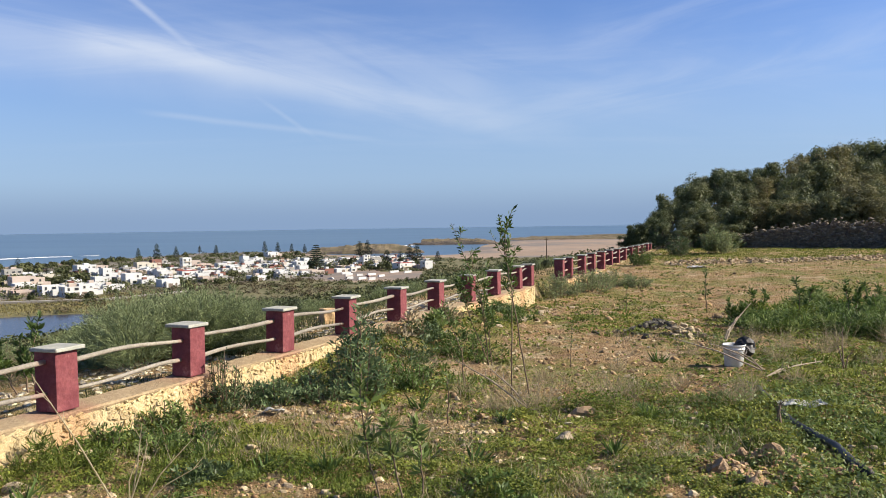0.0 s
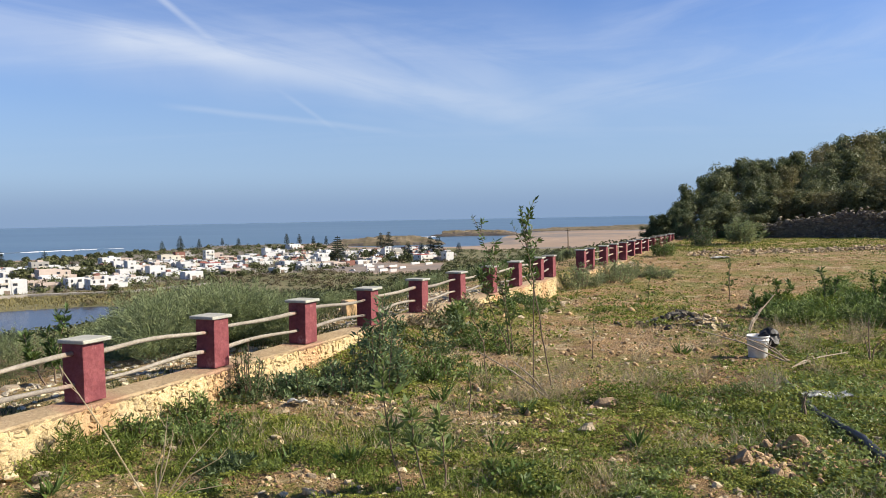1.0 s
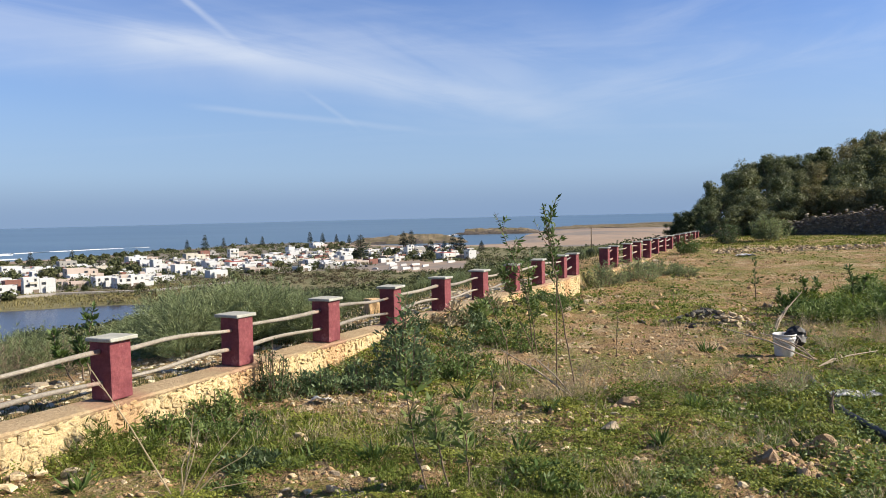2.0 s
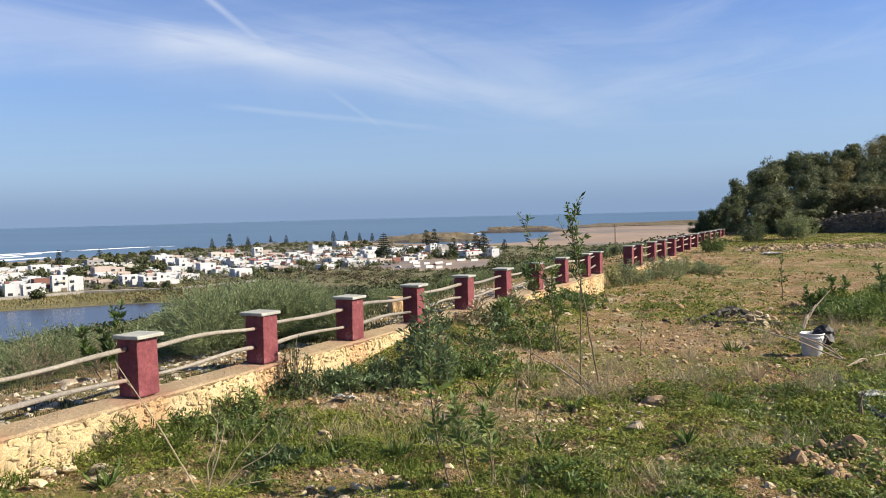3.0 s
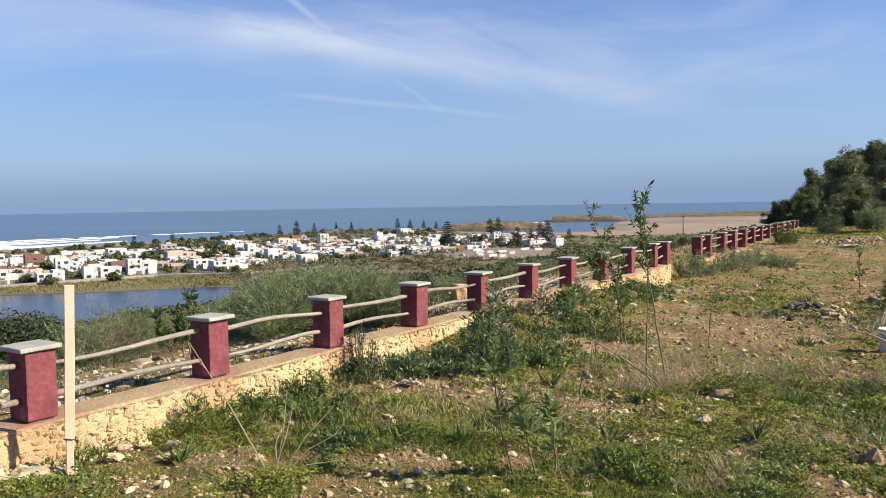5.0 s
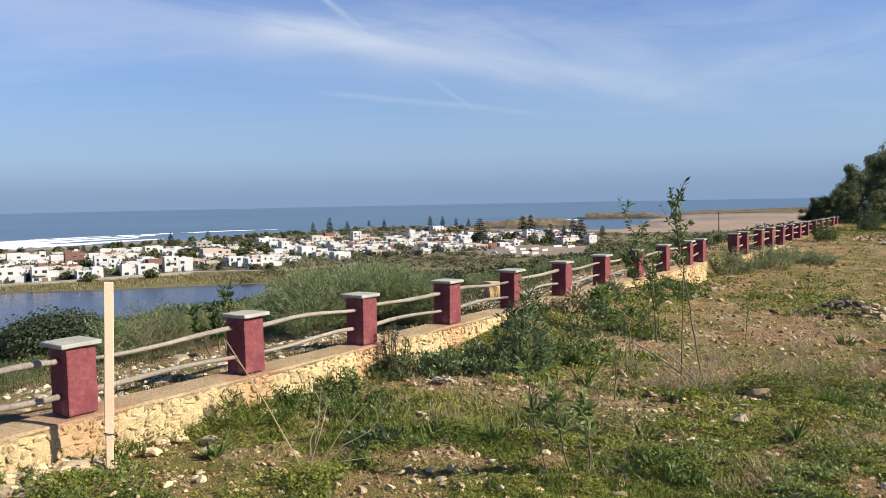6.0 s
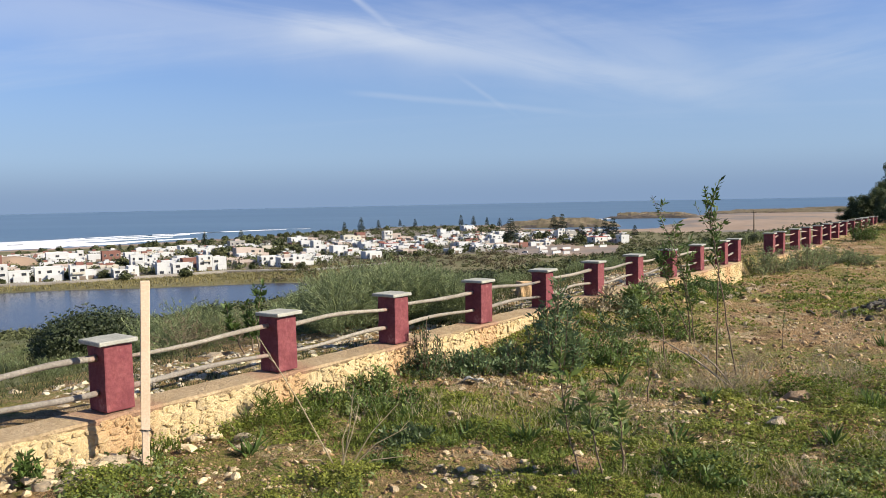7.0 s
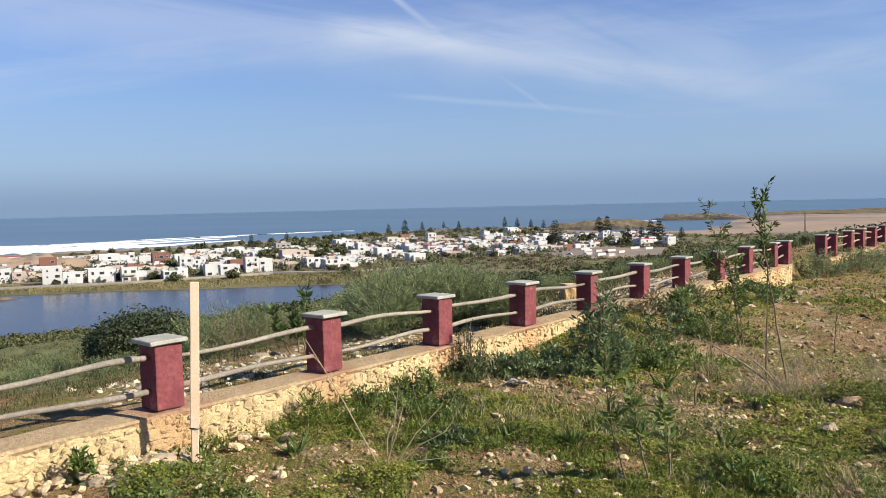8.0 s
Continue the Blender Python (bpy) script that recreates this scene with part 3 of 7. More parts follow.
def fence(name, us, height, seed, label):
    rng = random.Random(seed)
    mid = sum(us) / len(us)
    f = thing("fence", along(mid, 0, cap_top(mid) - height), label, "fence")
    back_to = f.matrix_basis.inverted()
    bodies, caps = [], []
    for k in range(4):
        w = 0.222 + 0.005 * k
        bm = box(w, w, height - 0.03, 0.012, 2, 5, 0.007, seed + k)
        me = bpy.data.meshes.new("post")
        bm.to_mesh(me)
        bm.free()
        me.materials.append(M["red"])
        bodies.append(me)
        bm = box(0.295, 0.295, 0.032, 0.006, 1, 3, 0.006, seed + 20 + k)
        me = bpy.data.meshes.new("cap")
        bm.to_mesh(me)
        bm.free()
        me.materials.append(M["cap"])
        caps.append(me)
    for u in us:
        k = rng.randrange(4)
        stout = 1.10 if u < -1 else 1.0
        post = under("post", bodies[k], f, back_to @ along(u, rng.uniform(-0.012, 0.012), cap_top(u) - height) @ pose(0, 0, 0, rng.uniform(-0.6, 0.6), rng.uniform(-0.6, 0.6), rng.uniform(-1.5, 1.5)) @ Matrix.Diagonal((stout, stout, 1, 1)))
        under("cap", caps[rng.randrange(4)], post, pose(rng.uniform(-0.01, 0.01), rng.uniform(-0.01, 0.01), height - 0.032, rng.uniform(-0.7, 0.7), rng.uniform(-0.7, 0.7), rng.uniform(-2.5, 2.5)), "grey cement cap slab")
    for a, b in zip(us, us[1:]):
        for level in (0.375, 0.165):
            n_seg = 9
            r0 = rng.uniform(0.0185, 0.0245)
            bend, phase = rng.uniform(0.008, 0.022), rng.uniform(0, 6)
            flip = rng.random() < 0.5
            pts, rad = [], []
            lift = [rng.uniform(-0.02, 0.02) for _ in range(2)]
            for i in range(n_seg):
                t = i / (n_seg - 1)
                uu = a + 0.115 - 0.015 + (b - a - 0.20) * t
                x, y = xy(uu, bend * math.sin(phase + 4.1 * t) + rng.uniform(-0.004, 0.004))
                z = cap_top(uu) - POST_H + level + lift[0] * (1 - t) + lift[1] * t + bend * 0.9 * math.sin(phase * 1.7 + 5.3 * t)
                pts.append(back_to @ Vector((x, y, z)))
                rad.append(r0 * (1.12 - 0.35 * (t if flip else 1 - t)) * rng.uniform(0.93, 1.07))
            vs, fs = tube(pts, rad, 8, rng, 0.06)
            under("rail", mesh_of("rail", vs, fs, M["pole"], smooth=True), f, None, "crooked weathered wooden pole")
    return f


fence("fence", FIRST, POST_H, 5, "dark red posts with grey caps and two pole rails")
fence("fence", SECOND, 0.60, 9, "far run of dark red posts and pole rails")


def wall(u0, u1, name, label):
    """A low rubble wall with a rounded mortar coping under the posts."""
    rng = random.Random(int(u0 * 10) + 77)
    w = thing(name, along(u0, 0, 0), label, "wall", kind="structure")
    inv = w.matrix_basis.inverted()
    steps = max(8, int((u1 - u0) / 0.15))
    prof = [(0.155, None), (0.126, -0.050), (0.138, -0.022), (0.134, -0.002), (0.0, 0.006), (-0.15, 0.010), (-0.165, -0.02), (-0.165, None)]
    cv_, cf = [], []
    bv_, bf = [], []
    for i in range(steps + 1):
        u = u0 + (u1 - u0) * i / steps
        top = cap_top(u) - (POST_H if u < 17 else 0.60)
        wob = [rng.uniform(-0.006, 0.006) for _ in range(8)]
        for j, (v, dz) in enumerate(prof[1:-1]):
            x, y = xy(u, v + wob[j])
            cv_.append(inv @ Vector((x, y, top + dz + wob[(j + 3) % 8] * 0.6 - 0.012)))
        for v, z in ((0.112, -0.75), (0.112, top - 0.03), (-0.15, top - 0.03), (-0.15, -0.75)):
            x, y = xy(u, v)
            bv_.append(inv @ Vector((x, y, z)))
    for i in range(steps):
        for j in range(5):
            a = i * 6 + j
            cf.append((a, a + 6, a + 7, a + 1))
        cf.append((i * 6 + 5, i * 6 + 11, i * 6 + 6, i * 6))
        for j in range(4):
            a, b = i * 4 + j, i * 4 + (j + 1) % 4
            bf.append((a, a + 4, b + 4, b))
    for k in (0, steps):
        cf.append(tuple(k * 6 + j for j in (range(6) if k else range(5, -1, -1))))
        bf.append(tuple(k * 4 + j for j in (range(4) if k else range(3, -1, -1))))
    under("coping", mesh_of("coping", cv_, cf, M["coping"]), w, None, "ochre mortar coping")
    under("core", mesh_of("core", bv_, bf, M["mortar"]), w)
    cols, lines = int((u1 - u0) / 0.06), 13
    pv, pf = [], []
    for i in range(cols + 1):
        u = u0 + (u1 - u0) * i / cols
        top = cap_top(u) - (POST_H if u < 17 else 0.60) - 0.03
        for j in range(lines):
            z = top - 0.6 * j / (lines - 1)
            bulge = 0.020 * noise.noise((u * 6, z * 9, 2.0)) + 0.012 * noise.noise((u * 17, z * 21, 5.0)) + 0.02 * (j / lines) ** 2
            x, y = xy(u, 0.127 + bulge)
            pv.append(inv @ Vector((x, y, z)))
    for i in range(cols):
        for j in range(lines - 1):
            a = i * lines + j
            pf.append((a, a + 1, a + lines + 1, a + lines))
    under("mortar_face", mesh_of("mortar_face", pv, pf, M["mortar"], smooth=True), w, None, "rough cream-yellow mortar between the stones")
    return w


wall_a = wall(-4.6, 15.42, "wall", "low yellow rubble limestone wall with mortar coping")
wall_b = wall(18.2, 36.3, "wall", "low far rubble wall under the posts")


# ---------------------------------------------------------------- foliage helpers
def blades(P, D, L, W, rng, fold=0.25, tri=False):
    """Leaf quads: base points P, directions D, lengths L, widths W (arrays)."""
    P, D = np.asarray(P, float), np.asarray(D, float)
    D = D / (np.linalg.norm(D, axis=1, keepdims=True) + 1e-9)
    L, W = np.broadcast_to(L, len(P))[:, None], np.broadcast_to(W, len(P))[:, None]
    side = np.cross(D, rng.normal(size=D.shape))
    side /= np.linalg.norm(side, axis=1, keepdims=True) + 1e-9
    nrm = np.cross(D, side)
    if tri:
        verts = np.stack([P + side * W * 0.5, P - side * W * 0.5, P + D * L], 1).reshape(-1, 3)
        return verts, np.arange(len(P) * 3).reshape(-1, 3)
    mid = P + D * L * 0.5 + nrm * L * fold * 0.3
    verts = np.stack([P, mid + side * W * 0.5, P + D * L, mid - side * W * 0.5], 1).reshape(-1, 3)
    return verts, np.arange(len(P) * 4).reshape(-1, 4)


def facing(P, Nrm, L, W, rng, jitter=0.5, tri=False):
    """Leaf quads whose flat sides look along Nrm, more or less."""
    P, Nrm = np.asarray(P, float), np.asarray(Nrm, float) + rng.normal(0, jitter, np.shape(P))
    Nrm = Nrm / (np.linalg.norm(Nrm, axis=1, keepdims=True) + 1e-9)
    D = np.cross(Nrm, rng.normal(size=P.shape))
    D /= np.linalg.norm(D, axis=1, keepdims=True) + 1e-9
    side = np.cross(Nrm, D)
    L, W = np.broadcast_to(L, len(P))[:, None], np.broadcast_to(W, len(P))[:, None]
    if tri:
        verts = np.stack([P - D * L * 0.5 + side * W * 0.6, P - D * L * 0.5 - side * W * 0.6, P + D * L * 0.7], 1).reshape(-1, 3)
        return verts, np.arange(len(P) * 3).reshape(-1, 3)
    mid = P + D * L * 0.5 + Nrm * L * 0.12
    verts = np.stack([P, mid + side * W * 0.5, P + D * L, mid - side * W * 0.5], 1).reshape(-1, 3)
    return verts, np.arange(len(P) * 4).reshape(-1, 4)


def stack(parts):
    k, vs, fs = 0, [], []
    for v, f in parts:
        vs.append(v)
        fs.append(f + k)
        k += len(v)
    return np.concatenate(vs), np.concatenate(fs)


def broom_mesh(name, mat, seed, count=1500, width=0.012, spread=0.55, length=0.28, sprays=120):
    """A feathery shrub: many bent sprays from one foot, each set with short fine shoots; about 1 high and 1.3 across."""
    rng = np.random.RandomState(seed)
    a, lean = rng.uniform(0, 6.28, sprays), np.sqrt(rng.rand(sprays)) * 1.35
    lump = 0.72 + 0.5 * N1(np.cos(a) * lean * 1.6 + seed, np.sin(a) * lean * 1.6 + 9)
    reach = lump * rng.uniform(0.72, 1.02, sprays)
    tip = np.stack([np.sin(lean) * np.cos(a) * spread * 1.55, np.sin(lean) * np.sin(a) * spread * 1.55, np.cos(lean) * 0.97 + 0.10], 1) * reach[:, None]
    foot = tip * np.array((0.22, 0.22, 0.0)) + rng.normal(0, 0.04, tip.shape) * np.array((1, 1, 0))
    bend = foot * 0.5 + tip * np.array((0.42, 0.42, 0.62)) + np.array((0, 0, 0.06))
    pick = rng.randint(0, sprays, count)
    s = (0.12 + 0.88 * rng.rand(count) ** 0.75)[:, None]
    P = foot[pick] * (1 - s) ** 2 + bend[pick] * 2 * s * (1 - s) + tip[pick] * s ** 2
    along_ = 2 * (1 - s) * (bend[pick] - foot[pick]) + 2 * s * (tip[pick] - bend[pick])
    along_ /= np.linalg.norm(along_, axis=1, keepdims=True) + 1e-9
    P = P + rng.normal(0, 0.024, P.shape) * (1.25 - s)
    D = along_ + rng.normal(0, 0.48, P.shape)
    L = rng.uniform(0.5, 1.3, count) * length
    return bulk(name, *blades(P, D, L, rng.uniform(0.6, 1.3, count) * width, rng, 0.1, True), mat)


def clump_mesh(name, mat, seed, count=700, leaf=0.09, width=0.4, lumps=7, squash=0.75):
    """A round leafy mass of uneven lumps, about 1 across."""
    rng = np.random.RandomState(seed)
    c = rng.normal(0, 1, (lumps, 3))
    c /= np.linalg.norm(c, axis=1, keepdims=True)
    c *= rng.uniform(0.12, 0.30, lumps)[:, None]
    c[:, 2] = np.abs(c[:, 2]) * squash + 0.24
    r = rng.uniform(0.16, 0.28, lumps)
    pick = rng.randint(0, lumps, count)
    d = rng.normal(0, 1, (count, 3))
    d /= np.linalg.norm(d, axis=1, keepdims=True)
    P = c[pick] + d * (r[pick] * rng.uniform(0.55, 1.08, count))[:, None]
    P[:, 2] = np.maximum(P[:, 2] * 1.0, 0.01)
    L = rng.uniform(0.6, 1.35, count) * leaf
    return bulk(name, *facing(P, d, L, L * width * 1.3, rng, 0.6, True), mat)


def stand(x, y, turn=0.0, size=1.0, high=None, sink=0.0):
    return Matrix.Translation((x, y, gz(x, y) - sink)) @ pose(0, 0, 0, 0, 0, turn) @ Matrix.Diagonal((size, size, size if high is None else high, 1))


def plant(name, me, m, label, category, group="", kind=""):
    ob = new(name, me)
    ob.matrix_basis = m
    return tagged(ob, label, category, group, kind)


# ---------------------------------------------------------------- the woods
def wood_tree(name, seed, high, wide, mat="crown"):
    """Trunk, limbs and a crown of many small leaves in uneven clumps."""
    rng = np.random.RandomState(seed)
    pr = random.Random(seed)
    t = new(name)
    pieces = [tube([(0, 0, -0.3), (0.05, 0.03, high * 0.25), (pr.uniform(-0.2, 0.2), pr.uniform(-0.2, 0.2), high * 0.6)], [0.12, 0.09, 0.05], 7)]
    n_c = 26
    d = rng.normal(0, 1, (n_c, 3))
    d /= np.linalg.norm(d, axis=1, keepdims=True)
    c = d * rng.uniform(0.35, 0.95, n_c)[:, None] * np.array((wide * 0.42, wide * 0.42, high * 0.42))
    c[:, 2] += high * 0.50
    c[:, 2] = np.maximum(c[:, 2], high * 0.06)
    for k in range(12):
        p = Vector(c[k])
        pieces.append(tube([(0, 0, high * 0.2), p * 0.5 + Vector((0, 0, high * 0.12)), p], [0.05, 0.03, 0.012], 5))
    vs, fs = join(pieces)
    under("trunk", mesh_of("trunk", vs, fs, M["bark"]), t)
    rad = rng.uniform(0.26, 0.50, n_c)
    out = []
    for per, lo, hi, size, jit in ((36, 0.40, 0.75, 0.17, 0.4), (225, 0.80, 1.12, 0.072, 0.7)):
        dd = rng.normal(0, 1, (n_c * per, 3))
        dd /= np.linalg.norm(dd, axis=1, keepdims=True)
        cc, rr = np.repeat(c, per, 0), np.repeat(rad, per)
        lump = 0.8 + 0.4 * N1(dd[:, 0] * 2.2 + cc[:, 0] * 3 + 50, dd[:, 2] * 2.2 + dd[:, 1] * 1.7 + 50)
        P = cc + dd * (rr * lump * rng.uniform(lo, hi, len(rr)))[:, None]
        P[:, 2] = np.maximum(P[:, 2], 0.1)
        L = size * rng.uniform(0.6, 1.3, len(P))
        out.append(facing(P, dd + np.array((0, 0, 0.15)), L, L * 0.75, rng, jit, True))
    under("crown", bulk("crown", *stack(out), M[mat]), t, None, "dense dark olive-green foliage")
    return t


def polar(az, r):
    return r * math.sin(radians(az)), r * math.cos(radians(az))


rng = random.Random(41)
kinds = [tagged(wood_tree("tree", 50 + k, h, w, "crown_dry_lit" if k == 3 else "crown"), "dense evergreen tree with dark olive crown", "tree", "trees of the wooded hill") for k, (h, w) in enumerate(((3.8, 2.7), (4.2, 2.9), (3.4, 2.6), (4.4, 2.8), (3.6, 3.0)))]


def skyline(az):
    """How high the wood stands over the level line, in degrees."""
    return float(np.interp(az, [11.8, 12.3, 12.5, 13.6, 14.4, 14.75, 15.3, 16.24, 16.8, 18, 19.9, 21.6, 22.8, 23.65, 25, 26.6, 27.5, 28.7, 36], [-1.4, -1.2, -0.66, -0.4, 0.09, 0.59, 1.62, 2.75, 3.11, 3.15, 3.2, 3.33, 3.65, 3.97, 4.38, 4.72, 4.7, 4.43, 4.2]))


spots = []
for r in (44, 50, 57, 65, 74, 84):
    az = (14.7 if r < 60 else 15.6 if r < 70 else 16.9) + (r % 7) * 0.15
    while az < 34:
        spots.append((az + rng.uniform(-0.4, 0.4), r + rng.uniform(-2, 2)))
        az += (2.35 if r < 70 else 1.9) * 50 / r * rng.uniform(0.75, 1.2)
spots += [(15.4 + 1.15 * k + rng.uniform(-0.3, 0.3), 41.5 + (2.4 if k > 3 else 0) + rng.uniform(-0.5, 0.8)) for k in range(13)]
spots += [(12.75, 45), (13.25, 44.5), (13.75, 44), (14.2, 45), (14.4, 47), (14.7, 44)]
for i, (az, r) in enumerate(spots):
    x, y = polar(az, r)
    share = float(np.interp(r, [41, 42.5, 44, 74, 84], [-0.05, 0.1, 0.42, 1.0, 1.0]))
    sky_line = skyline(az)
    want = EYE + r * math.tan(radians(sky_line * share if sky_line > 0 else sky_line)) + rng.uniform(-0.35, 0.15 + 0.35 * share)
    base = gz(x, y)
    k = i % len(kinds)
    # light and shade by colour: darker crowns on the left, lighter on the right
    if i >= len(kinds) and ((az < 19.5 and k == 3) or (az > 21.5 and k == 0)):
        k = 3 - k if k else 3
    full = (3.8, 4.2, 3.4, 4.4, 3.6)[k] * 0.88
    s = min(max((want - base) / full, 0.22), 1.7)
    m = Matrix.Translation((x, y, base - 0.1)) @ pose(0, 0, 0, rng.uniform(-4, 4), rng.uniform(-4, 4), rng.uniform(0, 360)) @ Matrix.Diagonal((min(max(s, 0.38 if az < 15.2 else 0.6 if az < 16 else 0.85), 1.5) * rng.uniform(0.9, 1.15),) * 2 + (s, 1))
    if i < len(kinds):
        kinds[i].matrix_basis = m
    else:
        made = copy_thing(kinds[k], Matrix.Identity(4))
        made.matrix_basis = m


# ---------------------------------------------------------------- dry-stone field wall and rubble
def pile(name, label, category, spots, mats, size, seed, kind="stuff"):
    """Loose stones heaped at the given spots, joined as one heap."""
    rg = random.Random(seed)
    shapes = [rock_mesh("lump", mats, seed + k, 0.75, 1, 0.6) for k in range(6)]
    vs, fs, k = [], [], 0
    for x, y, z, s in spots:
        me = shapes[rg.randrange(6)]
        m = Matrix.Translation((x, y, z)) @ pose(0, 0, 0, rg.uniform(-25, 25), rg.uniform(-25, 25), rg.uniform(0, 360)) @ Matrix.Diagonal((s * size * rg.uniform(0.8, 1.4), s * size, s * size * rg.uniform(0.6, 1.0), 1))
        vs += [m @ p.co for p in me.vertices]
        fs += [tuple(i + k for i in f.vertices) for f in me.polygons]
        k = len(vs)
    for me in shapes:
        bpy.data.meshes.remove(me)
    return tagged(new(name, mesh_of(name, vs, fs, mats)), label, category, kind=kind)


spots, core_line = [], []
v = 0.6
while v < 30:
    tall = float(np.interp(v, [0.6, 2, 4, 6, 7.5, 30], [0.35, 0.5, 0.75, 1.05, 1.25, 1.35])) * rng.uniform(0.9, 1.1)
    for row in range(int(tall / 0.095) + 1):
        for side in (-0.2,):
            x, y = xy(37.6 + 0.5 * math.sin(v * 0.3) + side + rng.uniform(-0.05, 0.05), v + rng.uniform(-0.08, 0.08))
            spots.append((x, y, gz(x, y) - 0.04 + row * 0.095 + rng.uniform(-0.025, 0.025), rng.uniform(0.6, 1.45)))
    core_line.append((v, tall))
    v += 0.14
tops = [(x + rng.uniform(-0.1, 0.1), y, z + 0.1, s * 0.8) for x, y, z, s in spots if rng.random() < 0.12 and z - gz(x, y) > 0.75]
field_wall = pile("wall", "grey dry-stone field wall below the wood", "wall", spots, M["grey_stone"], 0.18, 5, "structure")
vs, fs = [], []
for i, (v, tall) in enumerate(core_line):
    u = 37.6 + 0.5 * math.sin(v * 0.3)
    for du, up in ((-0.09, -0.2), (-0.09, tall - 0.12), (0.3, tall - 0.12), (0.3, -0.2)):
        x, y = xy(u + du, v)
        vs.append((x, y, gz(x, y) + up))
    if i:
        fs += [(4 * i + q - 4, 4 * i + q, 4 * i + (q + 1) % 4, 4 * i + (q + 1) % 4 - 4) for q in range(4)]
under("core", mesh_of("core", vs, fs, M["grey_stone"]), field_wall)
pile("coping_stones", "pale stones along the field wall's top", "stones", tops, M["heap"], 0.24, 15)
spots = []
for i in range(1600):
    v = rng.uniform(1.9, 14)
    u = 26.6 + (v - 2) * 0.48 + rng.gauss(0, 0.38)
    x, y = xy(u, v)
    spots.append((x, y, gz(x, y) + rng.uniform(-0.04, 0.14) * math.exp(-((u - 26.6 - (v - 2) * 0.48) / 0.35) ** 2), rng.uniform(0.3, 1.5)))
pile("rubble", "low bank of earthy ochre stones across the field", "rubble", spots, M["bank_stone"], 0.135, 6)
# the pale heap's shaded left side, put in as dark-coloured stones
spots = []
for i in range(120):
    a, d = rng.uniform(0, 6.28), abs(rng.gauss(0, 0.26))
    x, y = 3.62 + d * math.cos(a) * 1.5, 13.6 + d * math.sin(a) * 0.8
    spots.append((x, y, gz(x, y) + 0.20 * math.exp(-(d / 0.3) ** 2), rng.uniform(0.35, 1.5)))
pile("rock_heap", "low heap of stones coloured dark as the pale heap's shade", "rocks", spots, M["heap_shade"], 0.12, 7)
spots = [(4.02 + rng.gauss(0, 0.15), 13.45 + rng.gauss(0, 0.12), -0.27 + abs(rng.gauss(0, 0.09)), rng.uniform(0.5, 1.5)) for i in range(46)]
pile("stone_heap", "small heap of pale angular limestone pieces", "rocks", spots, M["field_stone"], 0.12, 8)

# ---------------------------------------------------------------- the village beyond the lagoon
def block_mesh(name, w, d, h, mat):
    me = bpy.data.meshes.new(name)
    b = box(w, d, h, 0)
    b.to_mesh(me)
    b.free()
    me.materials.append(mat)
    return me


FRAME = {k: block_mesh("window", w, 0.10, h, M["cream"]) for k, (w, h) in {"tall": (1.25, 1.6), "wide": (2.3, 1.5), "slit": (0.8, 1.0)}.items()}
PANE = {k: block_mesh("pane", w, 0.14, h, M["glass"]) for k, (w, h) in {"tall": (1.05, 1.4), "wide": (2.1, 1.3), "slit": (0.65, 0.85)}.items()}
SHUTTER = block_mesh("garage_door", 2.8, 0.14, 2.4, M["shutter"])
DOOR = block_mesh("door", 1.2, 0.14, 2.2, M["shutter"])


def rim_of(w, d, h):
    out = []
    for sx, sy, ox, oy in ((w, 0.2, 0, -d / 2 + 0.1), (w, 0.2, 0, d / 2 - 0.1), (0.2, d - 0.4, -w / 2 + 0.1, 0), (0.2, d - 0.4, w / 2 - 0.1, 0)):
        b2 = box(sx, sy, 0.6, 0, z0=h)
        out.append(([p.co + Vector((ox, oy, 0)) for p in b2.verts], [tuple(q.index for q in f.verts) for f in b2.faces]))
        b2.free()
    return join(out)


